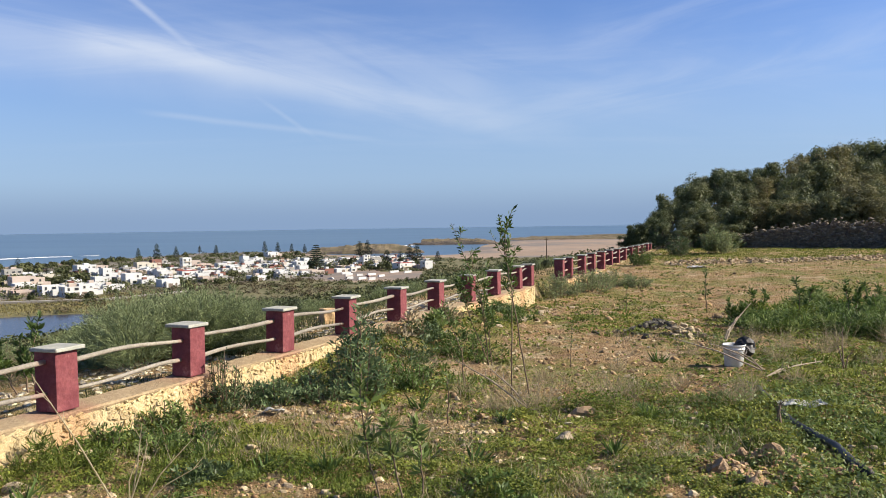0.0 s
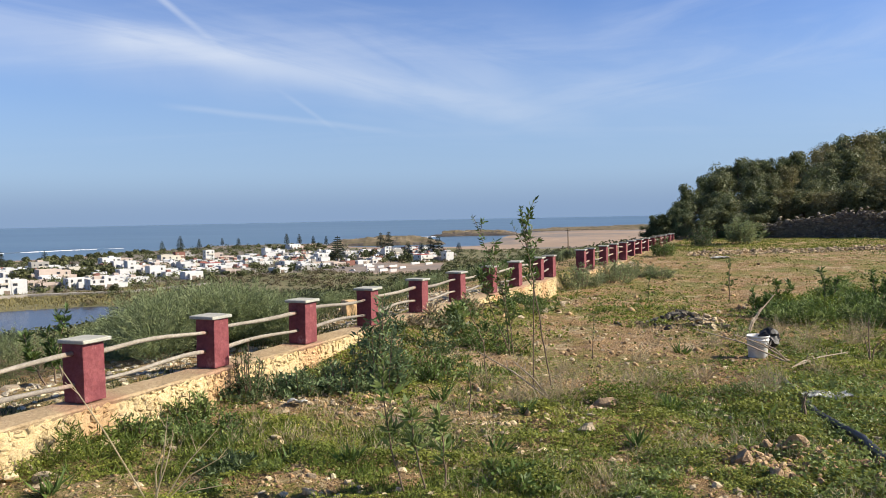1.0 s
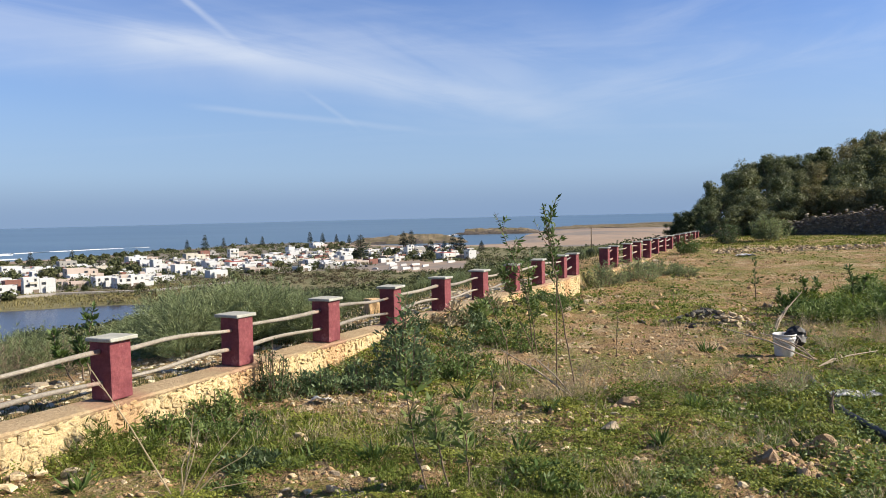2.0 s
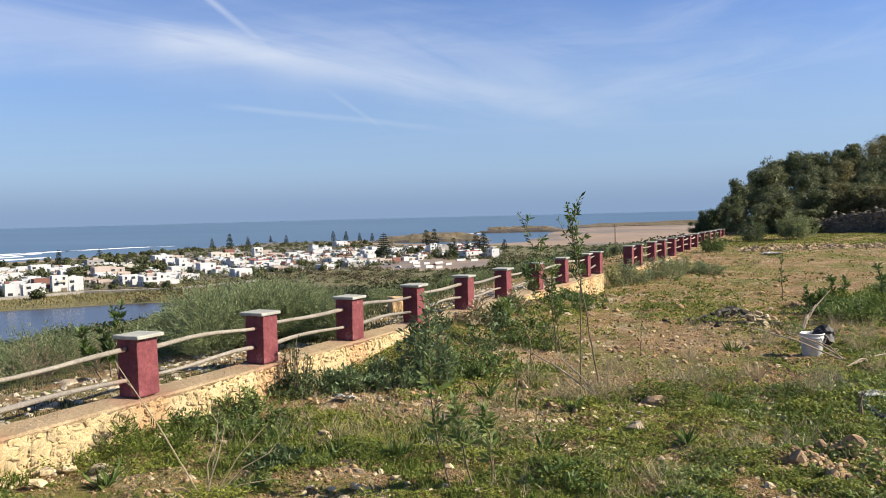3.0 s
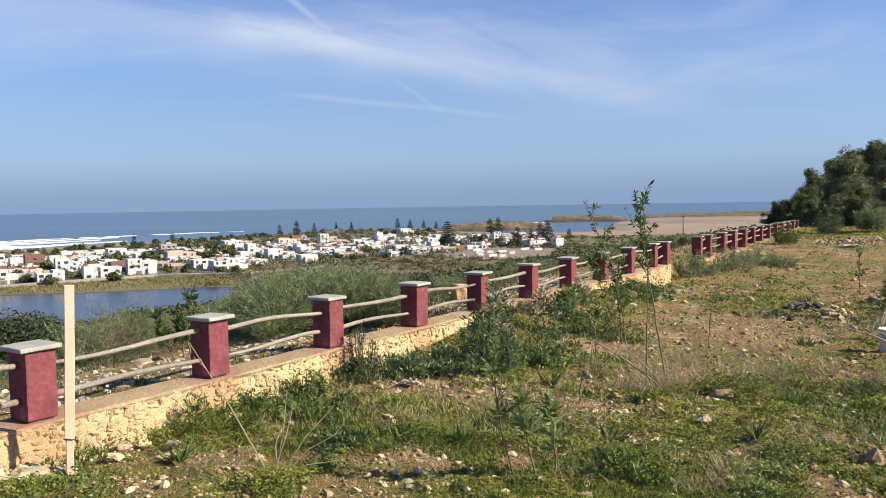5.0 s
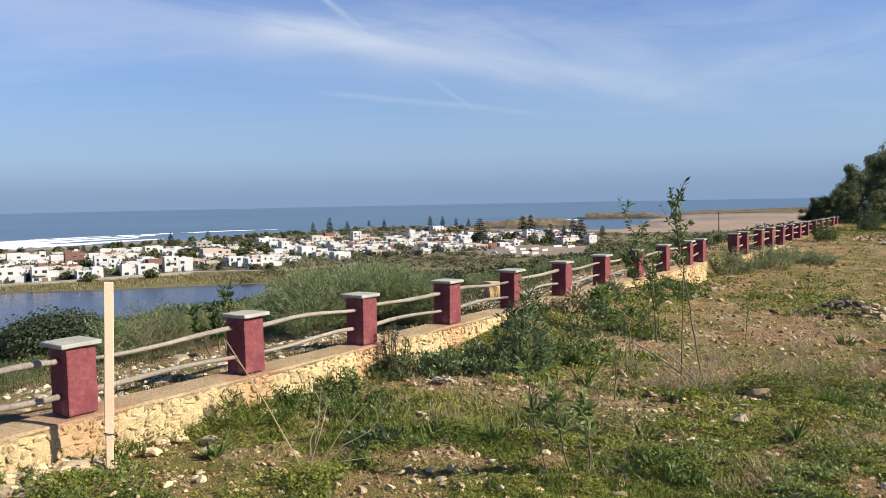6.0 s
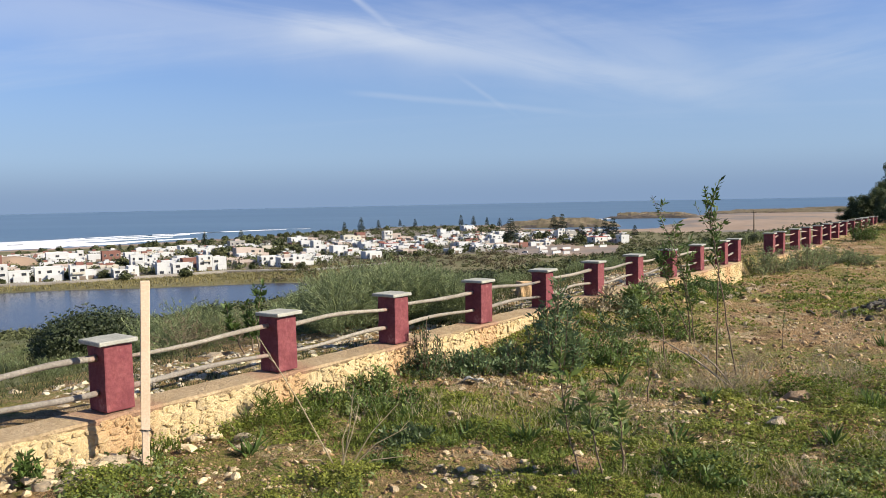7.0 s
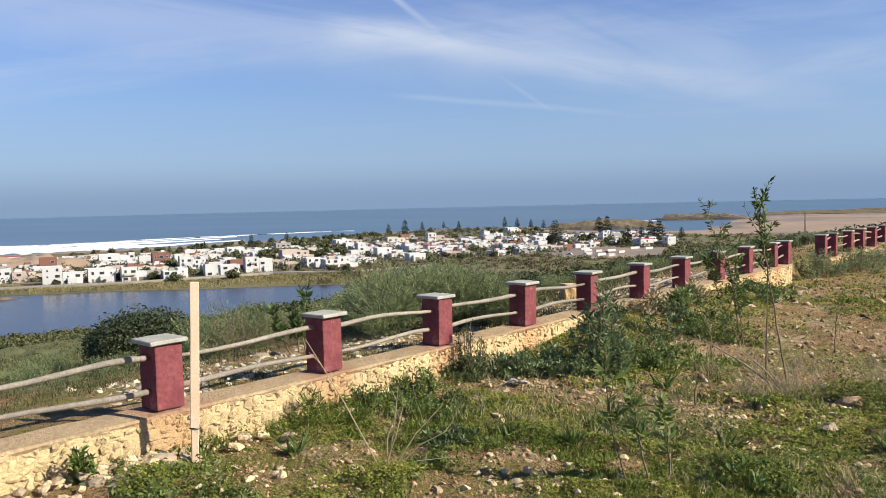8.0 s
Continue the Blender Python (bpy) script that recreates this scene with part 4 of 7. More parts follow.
def house(w, d, h, tint, seed, style):
    """Flat-roofed village house: stepped blocks with parapets, openings on two sides, balconies, rooms on the roof."""
    rg = random.Random(seed)
    t = new("house")
    wings = [(w * 0.62, d, h, -w * 0.19, 0.0), (w * 0.42, d * 0.85, h * rg.choice((0.5, 0.62, 1.25)), w * 0.31, rg.uniform(-0.1, 0.1) * d)] if style == 1 else [(w, d, h, 0.0, 0.0)]
    if style == 0:
        wings.append((w * 0.5, d * 0.3, 3.1, rg.uniform(-0.2, 0.2) * w, -d * 0.62))
    for k, (ww, dd, hh, ox, oy) in enumerate(wings):
        at_ = pose(ox, oy, 0)
        o = part("wall", box(ww, dd, hh, 0.05), M[tint if k == 0 or rg.random() < 0.7 else "white"], t, m=at_)
        vs, fs = rim_of(ww, dd, hh)
        under("parapet", mesh_of("parapet", vs, fs, M[tint]), t, at_)
        floors, cols = max(1, round(hh / 3.1)), max(1, int(ww / 3.6))
        for f in range(floors):
            z = f * hh / floors
            for c in range(cols):
                px = (c + 0.5) / cols * ww - ww / 2
                pick = rg.random()
                if f == 0 and pick < 0.3:
                    under("garage_door", SHUTTER, t, at_ @ pose(px, -dd / 2 - 0.03, 0.02))
                elif f == 0 and pick < 0.45:
                    under("door", DOOR, t, at_ @ pose(px, -dd / 2 - 0.03, 0.02))
                elif pick < 0.80:
                    kind = rg.choice(("tall", "wide", "slit"))
                    win = under("window", FRAME[kind], t, at_ @ pose(px, -dd / 2 - 0.03, z + 1.0))
                    under("pane", PANE[kind], win, pose(0, -0.02, 0.1))
            if rg.random() < 0.7:
                win = under("window", FRAME["tall"], t, at_ @ pose(-ww / 2 - 0.03, rg.uniform(-0.25, 0.25) * dd, z + 1.0, 0, 0, -90))
                under("pane", PANE["tall"], win, pose(0, -0.02, 0.1))
            if f and rg.random() < 0.55:
                part("balcony", box(ww * rg.uniform(0.35, 0.8), 1.1, 1.0, 0.03), M[rg.choice((tint, "white", "cream"))], t, m=at_ @ pose(rg.uniform(-0.12, 0.12) * ww, -dd / 2 - 0.56, z - 0.15))
    if rg.random() < 0.42:
        part("stair_room", box(w * rg.uniform(0.2, 0.36), d * 0.35, 1.8, 0.04), M[rg.choice(("white", "white", "grey", "pink", "brick"))], t, m=pose(wings[0][3] + rg.uniform(-0.12, 0.12) * w, rg.uniform(0, 0.2) * d, h))
    return t


LABELS = {"white": "white flat-roofed village house with dark windows", "cream": "cream rendered flat-roofed village house", "grey": "grey unpainted flat-roofed village house", "brick": "bare brick-red flat-roofed village house", "pink": "salmon pink flat-roofed village house", "tile": "white village house with a red roof terrace"}


def house_at(x, y, w, h, tint, turn=None, seed=0):
    """A house whose foot stands at that spot; wide ones are two that share a wall."""
    if w >= 15:
        rg = random.Random(int(abs(x * 3 + y * 5)))
        left = rg.choice((0.42, 0.5, 0.6))
        other = rg.choice(("white", "white", "cream", "pink", "grey", "white"))
        for share, off, tall, tone in ((left, left / 2 - 0.5, 1.0, tint), (1 - left, left / 2, rg.choice((0.62, 0.72, 0.86)), other)):
            house_at(x + 0.719 * off * w, y + 0.695 * off * w, w * share, h * tall, tone, turn, seed + (off > 0))
        return
    t = house(w, min(w * 0.7, 12), h * 0.86, "white" if tint == "tile" else tint, int(abs(x * 7 + y)), seed % 3)
    tagged(t, LABELS[tint], "house", "houses of the village")
    back_off = 1 + 9 / math.hypot(x, y)
    t.matrix_basis = pose(x * back_off, y * back_off, LOW - 0.4, 0, 0, 44 if turn is None else turn)
    if tint == "tile":
        part("roof", box(w * 1.02, 9, 0.3, 0.03), M["tile_red"], t, "red roof terrace", m=pose(0, 0, h * 0.86 + 0.62))
    return t


house_at(-328, 329, 18, 8.6, "white")
house_at(-293, 323, 18, 10.6, "white", seed=2)
house_at(-281, 336, 13, 7.9, "white")
house_at(-449, 453, 24, 5.5, "tile")
house_at(-375, 402, 10, 9.0, "brick", seed=2)
house_at(-264, 345, 20, 8.5, "white", seed=1)
house_at(-359, 444, 22, 8.2, "white")
house_at(-325, 444, 11, 8.7, "brick")
house_at(-247, 348, 12, 5.6, "white", seed=1)
house_at(-235, 372, 18, 7.4, "white", seed=1)
house_at(-280, 412, 15, 9.0, "white")
house_at(-240, 397, 11, 7.4, "brick", seed=2)
house_at(-226, 394, 15, 9.6, "white", seed=2)
house_at(-320, 537, 26, 6.8, "white")
house_at(-303, 574, 20, 8.0, "grey", seed=2)
house_at(-247, 481, 22, 8.2, "pink")
house_at(-209, 429, 12, 5.9, "white")
house_at(-193, 421, 13, 5.8, "white", seed=1)
house_at(-258, 534, 16, 5.8, "cream")
house_at(-273, 630, 29, 7.6, "white")
house_at(-218, 532, 16, 10.2, "white", seed=1)
house_at(-192, 509, 21, 7.6, "white")
house_at(-237, 642, 17, 8.6, "cream", seed=2)
house_at(-251, 715, 18, 7.4, "brick")
house_at(-211, 672, 16, 10.9, "white", seed=2)
house_at(-191, 567, 25, 6.7, "white", seed=1)
house_at(-176, 554, 12, 5.7, "tile", seed=2)
house_at(-164, 479, 11, 5.0, "white")
house_at(-177, 743, 21, 8.6, "white", seed=1)
house_at(-187, 893, 22, 6.4, "white")
house_at(-115, 660, 17, 6.5, "white")
house_at(-64, 705, 19, 7.8, "white", seed=1)
house_at(-27, 620, 25, 5.9, "tile", seed=2)
house_at(-13, 618, 8, 7.5, "white", seed=2)
house_at(-107, 560, 27, 4.2, "white", seed=2)
house_at(-74, 597, 17, 3.3, "white", seed=2)

stock = []
for k, (w, d, h, tint, style) in enumerate(((9, 7, 3.3, "white", 0), (13, 8, 3.6, "white", 1), (8, 7, 2.9, "white", 2), (14, 8, 3.0, "white", 0), (8, 7, 5.2, "white", 2), (10, 7, 3.4, "cream", 0), (11, 8, 3.2, "grey", 1), (8, 7, 3.6, "brick", 2), (11, 8, 3.0, "pink", 2))):
    stock.append(tagged(house(w, d, h, tint, 900 + k, style), LABELS[tint], "house", "houses of the village"))
    stock[-1]["used"] = 0
rng = random.Random(77)
homes = [(o.matrix_basis.translation.x, o.matrix_basis.translation.y) for o in scene.objects if o.name.startswith("house") and "used" not in o.keys()]
known = len(homes)
WIDE, first_use = (9, 13, 8, 14, 8, 10, 11, 8, 11), set()
# the rest stand in broken rows, side by side along the lanes
for row in range(60):
    lane = rng.uniform(-3, 3)
    s = -900.0 + rng.uniform(0, 14)
    while s < 900 and len(homes) < 298:
        k = rng.choice((0, 0, 1, 1, 2, 2, 2, 3, 3, 4, 5, 5, 6, 6, 7, 8, 8))
        s += WIDE[k] * 0.5
        q = 330 + row * 17 + lane + rng.uniform(-1.5, 1.5)
        x, y = -0.695 * q + 0.719 * s, 0.719 * q + 0.695 * s
        s += WIDE[k] * 0.5 + (rng.uniform(0.0, 0.6) if rng.random() < 0.62 else rng.uniform(3, 16))
        far = math.hypot(x, y)
        if not 310 < y < 1050 or not inside(VILLAGE, x * (1 - 14 / far), y * (1 - 14 / far)) or any((x - a) ** 2 + (y - b) ** 2 < (9.5 if i < known else 7.4) ** 2 for i, (a, b) in enumerate(homes)):
            continue
        if rng.random() < 0.36:
            continue
        homes.append((x, y))
        m = pose(x, y, LOW - 0.5, 0, 0, 44 + rng.uniform(-3, 3))
        if k in first_use:
            copy_thing(stock[k], m)
        else:
            first_use.add(k)
            stock[k].matrix_basis = m
for k, o in enumerate(stock):
    del o["used"]
    if k not in first_use:
        o.matrix_basis = pose(-300 - 10 * k, 700, LOW - 0.5)


def pine(seed):
    """A tall Norfolk Island pine, 1 high: a straight trunk with whorls of level boughs."""
    rg, nr = random.Random(seed), np.random.RandomState(seed)
    t = new("pine_tree")
    vs, fs = tube([(0, 0, -0.05), (0, 0, 0.5), (0.005, 0, 1.0)], [0.022, 0.014, 0.003], 6)
    under("trunk", mesh_of("trunk", vs, fs, M["bark"]), t)
    P, D, L = [], [], []
    z = 0.16
    while z < 0.97:
        reach = 0.26 * (1 - z) ** 0.75 + 0.015
        for k in range(5):
            a = k * 1.257 + z * 40 + rg.uniform(-0.3, 0.3)
            d = np.array((math.cos(a), math.sin(a), 0.12))
            for s in np.linspace(0.15, 1.0, 7):
                for q in range(4):
                    P.append(d * reach * s * rg.uniform(0.8, 1.05) + np.array((0, 0, z)))
                    D.append(d + nr.normal(0, 0.5, 3))
                    L.append(0.035 + 0.035 * reach / 0.25)
        z += 0.075
    under("crown", bulk("crown", *blades(P, D, np.array(L), np.array(L) * 0.6, nr, 0.1, True), M["pine"]), t, None, "tiers of dark needled boughs")
    return tagged(t, "tall dark tiered pine among the houses", "tree", "tall pines of the village")


pines = [pine(k) for k in range(3)]
used = []


def pine_at(x, y, h, wide=1.0):
    k = len(used) % 3
    t = pines[k] if len(used) < 3 else copy_thing(pines[k], Matrix.Identity(4))
    used.append(t)
    t.matrix_basis = Matrix.Translation((x, y, LOW - 0.3)) @ pose(0, 0, 0, 0, 0, 40 * len(used)) @ Matrix.Diagonal((h * wide, h * wide, h, 1))


for x, y, h in ((-363, 623, 13.8), (-341, 902, 12.8), (-307, 865, 18.6), (-295, 891, 14.4), (-317, 1050, 10.7), (-266, 945, 13.7), (-230, 1040, 15.6), (-212, 1034, 14.7), (-193, 1028, 12.4), (-169, 984, 12.5)):
    pine_at(x, y, h)
for x, y, h in ((-100, 635, 21.4), (-90, 868, 18.0), (-81, 865, 19.1), (-49, 703, 14.0), (-37, 701, 12.4), (-31, 738, 17.0), (-24, 736, 17.9), (-5, 733, 10.8), (-282, 573, 11.5), (-365, 692, 11.8), (-369, 515, 9.3)):
    pine_at(x, y, h, 1.25)

# the sandy square: low white walls and parked cars
def low_wall(x, y, long, turn, high):
    o = part("boundary_wall", box(long, 0.9, high, 0.05, 1, 2, 0.05, 3), M["white"], None, "low white boundary wall on the sandy square")
    o.matrix_basis = pose(x, y, LOW - 0.3, 0, 0, turn)
    tagged(o, category="wall", group="boundary walls of the square")


for x, y, long, turn in ((-66, 562, 7, 48), (-58, 556, 5, 40), (-50, 560, 8, 52), (-62, 530, 6, 44), (-53, 524, 7, 50), (-46, 518, 5, 38), (-70, 580, 8, 46), (-36, 588, 9, 50), (-26, 584, 7, 45), (-84, 588, 6, 44), (-42, 545, 6, 55)):
    low_wall(x, y, long, turn, 1.9)


def car(x, y, turn, tint, label):
    """A small parked hatchback."""
    t = thing("car", pose(x, y, LOW - 0.2, 0, 0, turn), label, "car", "cars parked on the square")
    prof = [(-2.0, 0.35), (-2.0, 0.85), (-1.85, 1.0), (-1.35, 1.45), (0.35, 1.5), (1.0, 1.0), (1.9, 0.85), (2.05, 0.6), (2.0, 0.35)]
    vs = [(px, side, pz) for side in (-0.85, 0.85) for px, pz in prof]
    k = len(prof)
    fs = [tuple(range(k)), tuple(range(2 * k - 1, k - 1, -1))] + [(i, i + k, (i + 1) % k + k, (i + 1) % k) for i in range(k)]
    under("body", mesh_of("body", vs, fs, tint), t)
    for side in (-0.86, 0.86):
        under("window", mesh_of("window", [(px, side, pz) for px, pz in ((-1.5, 1.02), (0.8, 1.02), (0.3, 1.4), (-1.2, 1.38))], [(0, 1, 2, 3)], M["glass"]), t)
    for px in (-1.25, 1.3):
        for side in (-0.82, 0.82):
            vs, fs = tube([(px, side - 0.1, 0.3), (px, side + 0.1, 0.3)], [0.32, 0.32], 10)
            under("wheel", mesh_of("wheel", vs, fs, M["black"]), t)


for i, (x, y, tint, label) in enumerate(((-97, 566, "white", "white hatchback parked on the sandy square"), (-89, 564, "grey", "grey hatchback parked on the sandy square"), (-74, 528, "white", "white hatchback parked on the sandy square"), (-104, 570, "white", "white hatchback parked on the sandy square"), (-84, 556, "glass", "dark hatchback parked on the sandy square"), (-52, 545, "brick", "red hatchback parked on the sandy square"))):
    car(x, y, 25 + 70 * (i % 3), M[tint], label)

way_line = [(-420, 240), (-311, 303), (-294, 314), (-262, 334), (-240, 360), (-214, 388), (-190, 394), (-168, 398), (-140, 440)]
vs, fs = [], []
for i, (x, y) in enumerate(way_line):
    (xa, ya), (xb, yb) = way_line[max(i - 1, 0)], way_line[min(i + 1, len(way_line) - 1)]
    span = math.hypot(xb - xa, yb - ya)
    for side in (-2.2, 2.2):
        for z in (-1.0, 1.05):
            vs.append((x - (yb - ya) / span * side, y + (xb - xa) / span * side, LOW + z))
    if i:
        k = 4 * i
        fs += [(k - 4 + a, k + a, k + b, k - 4 + b) for a, b in ((1, 3), (0, 1), (3, 2))]
tagged(new("road", mesh_of("road", vs, fs, M["road"])), "pale lane along the lagoon before the houses", "road", kind="structure")

# rounder garden trees between the houses
rng = random.Random(8)
kinds_g = []
for k in range(4):
    t = new("garden_tree")
    vs, fs = tube([(0, 0, -0.05), (0.01, 0, 0.2), (0.03, 0.02, 0.5)], [0.04, 0.03, 0.015], 5)
    under("trunk", mesh_of("trunk", vs, fs, M["bark"]), t)
    under("crown", clump_mesh("crown", M["scrub"], 300 + k, 420, 0.12, 0.6, 9, 0.9), t)
    kinds_g.append(tagged(t, "dark green bushy garden tree", "tree", "garden trees of the village"))
planted = []


def garden_tree(x, y, s, high):
    k = len(planted) % 4
    t = kinds_g[k] if len(planted) < 4 else copy_thing(kinds_g[k], Matrix.Identity(4))
    planted.append(t)
    t.matrix_basis = Matrix.Translation((x, y, LOW - 0.5)) @ pose(0, 0, 0, 0, 0, rng.uniform(0, 360)) @ Matrix.Diagonal((s, s, s * high, 1))


for x, y, s in ((-300, 590, 17), (-318, 600, 15), (-285, 605, 14), (-335, 640, 14), (-262, 352, 9), (-300, 420, 11), (-78, 660, 18), (-105, 640, 13), (-45, 640, 12), (-60, 655, 11), (-190, 410, 8), (-205, 400, 7), (-222, 362, 10), (-296, 322, 6), (-276, 330, 6), (-246, 346, 8), (-175, 398, 9), (-150, 470, 9), (-140, 500, 8), (-120, 512, 8)):
    garden_tree(x, y, s, 0.85)
for i in range(16):
    x, y = polar(-29.5 + 5.2 * i / 15 + rng.uniform(-0.2, 0.2), rng.uniform(560, 600))
    garden_tree(x, y, rng.uniform(11, 16), rng.uniform(0.6, 0.85))
for i in range(46):
    f = rng.random()
    garden_tree(-455 + 115 * f + rng.uniform(-14, 14), 520 + 330 * f + rng.uniform(-14, 14), rng.uniform(6, 11), rng.uniform(0.55, 0.8))
for i in range(190):
    for _ in range(30):
        x, y = rng.uniform(-500, 20), rng.uniform(330, 1060)
        if inside(VILLAGE, x, y) and min((x - a) ** 2 + (y - b) ** 2 for a, b in homes) > 36:
            break
    garden_tree(x, y, rng.uniform(3.5, 9.5), rng.uniform(0.6, 1.0))


# ---------------------------------------------------------------- islands, dunes and surf
def mound(name, x, y, wide, deep, high, mat, seed, label, cliff=0.0, turn=None, base=None):
    rg = Noise2(seed)
    nx, ny = 60, 18
    face = math.atan2(-x, y) if turn is None else turn
    vs, fs = [], []
    for j in range(ny + 1):
        for i in range(nx + 1):
            a, b = i / nx * 2 - 1, j / ny * 2 - 1
            edge = max(0.0, 1 - abs(a + (cliff * 0.4 if a < 0 else 0)) ** (2.2 + 5 * cliff)) * max(0.0, 1 - b * b)
            h = edge ** 0.6 * high * (0.45 + 0.9 * float(rg(np.array(a * 4 + 9), np.array(b * 2.5 + 5), 5))) - 0.8
            px, py = a * wide / 2, b * deep / 2
            vs.append((x + px * math.cos(face) - py * math.sin(face), y + px * math.sin(face) + py * math.cos(face), (SEA if base is None else base) + h))
    for j in range(ny):
        for i in range(nx):
            k = j * (nx + 1) + i
            fs.append((k, k + 1, k + nx + 2, k + nx + 1))
    if cliff or mat is M["dune"]:
        low = [sum(vs[q][2] for q in f) / 4 - SEA < high * (0.12 + 0.5 * cliff + 0.5 * noise.noise((f[0] * 0.11, seed, 1))) for f in fs]
        made = mesh_of(name, vs, fs, [mat, M["rock"]], [int(q) for q in low])
    else:
        made = mesh_of(name, vs, fs, mat, smooth=True)
    tagged(new(name, made), label, "island" if "island" in name else "dune", kind="structure")


mound("island", -98, 1010, 150, 60, 12.5, M["dune"], 4, "low brown rocky island behind the village")
mound("island", 28, 1345, 128, 50, 10.5, M["dune"], 5, "brown headland with a dark seaward cliff", 0.8)
mound("rock_ledge", -30, 1322, 60, 14, 5.0, M["rock"], 6, "dark rock ledge at the headland's foot")
mound("dune", 235, 1550, 250, 60, 8.5, M["dune"], 7, "long low brown dunes beyond the beach")
mound("dune", 400, 1640, 340, 60, 10, M["dune"], 8, "long low brown dunes beyond the beach")
mound("dune", 570, 1700, 420, 60, 11, M["dune"], 12, "long low brown dunes beyond the beach")
mound("islet", -286, 276, 22, 9, 1.9, M["dune"], 10, "low brown spit in the lagoon")
mound("dune", -405, 420, 75, 30, 9.5, M["sand"], 9, "orange sandy mound behind the houses", base=LOW)


def surf(name, pts, wide, seed, holes=0.30):
    """A ragged stretch of white water along a line, torn open in places."""
    rg = random.Random(seed)
    vs, fs, line, cols = [], [], [], 9
    for (x0, y0), (x1, y1) in zip(pts, pts[1:]):
        k = max(2, int(math.hypot(x1 - x0, y1 - y0) / 3.5))
        line += [(x0 + (x1 - x0) * i / k, y0 + (y1 - y0) * i / k) for i in range(k)]
    last = len(line) - 1
    for i, (x, y) in enumerate(line):
        d = math.hypot(x, y)
        ux, uy = x / d, y / d
        fade = min(1.0, (last - i) / 45, 0.3 + i / 10)
        lo = -wide * fade * (0.5 + 0.45 * noise.noise((i * 0.06, seed, 0)) + 0.35 * noise.noise((i * 0.33, seed, 3)))
        hi = wide * fade * (0.5 + 0.45 * noise.noise((i * 0.05, seed, 20)) + 0.35 * noise.noise((i * 0.4, seed, 23)))
        hi = max(hi, lo + 0.8)
        for q in range(cols):
            f = q / (cols - 1)
            w = lo + (hi - lo) * f + rg.uniform(-0.5, 0.5)
            vs.append((x + ux * w, y + uy * w, SEA + (math.sin(f * math.pi) * 0.9 - 0.08) * rg.uniform(0.6, 1.1)))
    for i in range(last):
        for q in range(cols - 1):
            if noise.noise((i * 0.13, q * 0.75, seed * 5)) > holes:
                continue
            k = i * cols + q
            fs.append((k, k + cols, k + cols + 1, k + 1))
    tagged(new(name, mesh_of(name, vs, fs, M["foam"], smooth=True)), "white breaking surf off the beach", "surf", kind="stuff")


surf("surf", [(-860, 330), (-690, 560), (-575, 640), (-515, 705), (-490, 760), (-468, 795)], 100, 1, 0.8)
surf("surf", [(-880, 380), (-730, 600), (-620, 690), (-560, 755), (-520, 830)], 86, 2, 0.7)
surf("surf", [(-930, 420), (-770, 640), (-655, 735), (-590, 810), (-535, 890)], 52, 3, 0.5)
surf("surf", [(-640, 800), (-570, 900), (-500, 1000), (-440, 1040)], 7, 4, 0.1)
surf("surf", [(-78, 1290), (-55, 1310), (-35, 1325), (-18, 1340)], 40, 5)
surf("surf", [(78, 1420), (95, 1440)], 26, 6)


# ---------------------------------------------------------------- scrub on the slope
def limit(az):
    """How high the bushes behind the fence reach, in degrees over the level line."""
    return float(np.interp(az, [-52, -42, -40.4, -39, -37, -35.5, -33.8, -32, -30, -28.2, -25.5, -24.3, -23.3, -22.4, -21, -18.8, -17.3, -15.8, -14, -11.5, -8.5, -6, -1, 4, 8, 11, 14], [-9.2, -8.8, -8.1, -7.0, -6.7, -7.1, -7.4, -6.9, -6.6, -7.3, -7.2, -6.6, -5.8, -5.0, -4.6, -4.5, -4.1, -4.7, -5.2, -5.1, -5.2, -4.8, -3.9, -3.0, -2.5, -2.2, -1.6]))


rng = random.Random(12)
brooms = [broom_mesh("broom_bush", M["broom"], 600 + k, 5600, 0.0108, 0.42 + 0.05 * k, 0.075, 150) for k in range(4)]
plain = [broom_mesh("broom_bush", M["broom"], 620 + k, 1700, 0.024, 0.42 + 0.05 * k, 0.10, 60) for k in range(4)]
darks = [clump_mesh("evergreen_bush", M["evergreen"], 640 + k, 7600, 0.025, 0.6, 18) for k in range(3)]
twiggy = [broom_mesh("bare_shrub", M["twig"], 660 + k, 1100, 0.005, 0.45, 0.13, 70) for k in range(2)]


def bush_at(az, r, kind="broom", size=None, top=None):
    """A bush on the slope; its top stays under the line that the bushes keep there."""
    x, y = polar(az, r)
    base = gz(x, y)
    room = EYE + r * math.tan(radians(limit(az) if top is None else top)) - base
    h = max(0.16, min(room * rng.uniform(0.84, 1.06), size or 1.3)) * 1.12
    wide = h * rng.uniform(1.0, 1.5)
    m = Matrix.Translation((x, y, base - 0.04)) @ pose(0, 0, 0, 0, 0, rng.uniform(0, 360)) @ Matrix.Diagonal((wide, wide, h, 1))
    if kind == "broom":
        plant("broom_bush", (brooms if r < 21 and h > 0.6 else plain)[rng.randrange(4)], m, "upright grey-green broom bush with fine stems", "bush", "broom bushes on the slope")
    elif kind == "twig":
        plant("bare_shrub", twiggy[rng.randrange(2)], m, "bare pale twiggy shrub behind the fence", "bush", "bare shrubs on the slope")
    else:
        plant("evergreen_bush", darks[rng.randrange(3)], m @ Matrix.Diagonal((1.25, 1.25, 1.45, 1)), "dense dark green evergreen bush", "bush", "evergreen bushes on the slope")


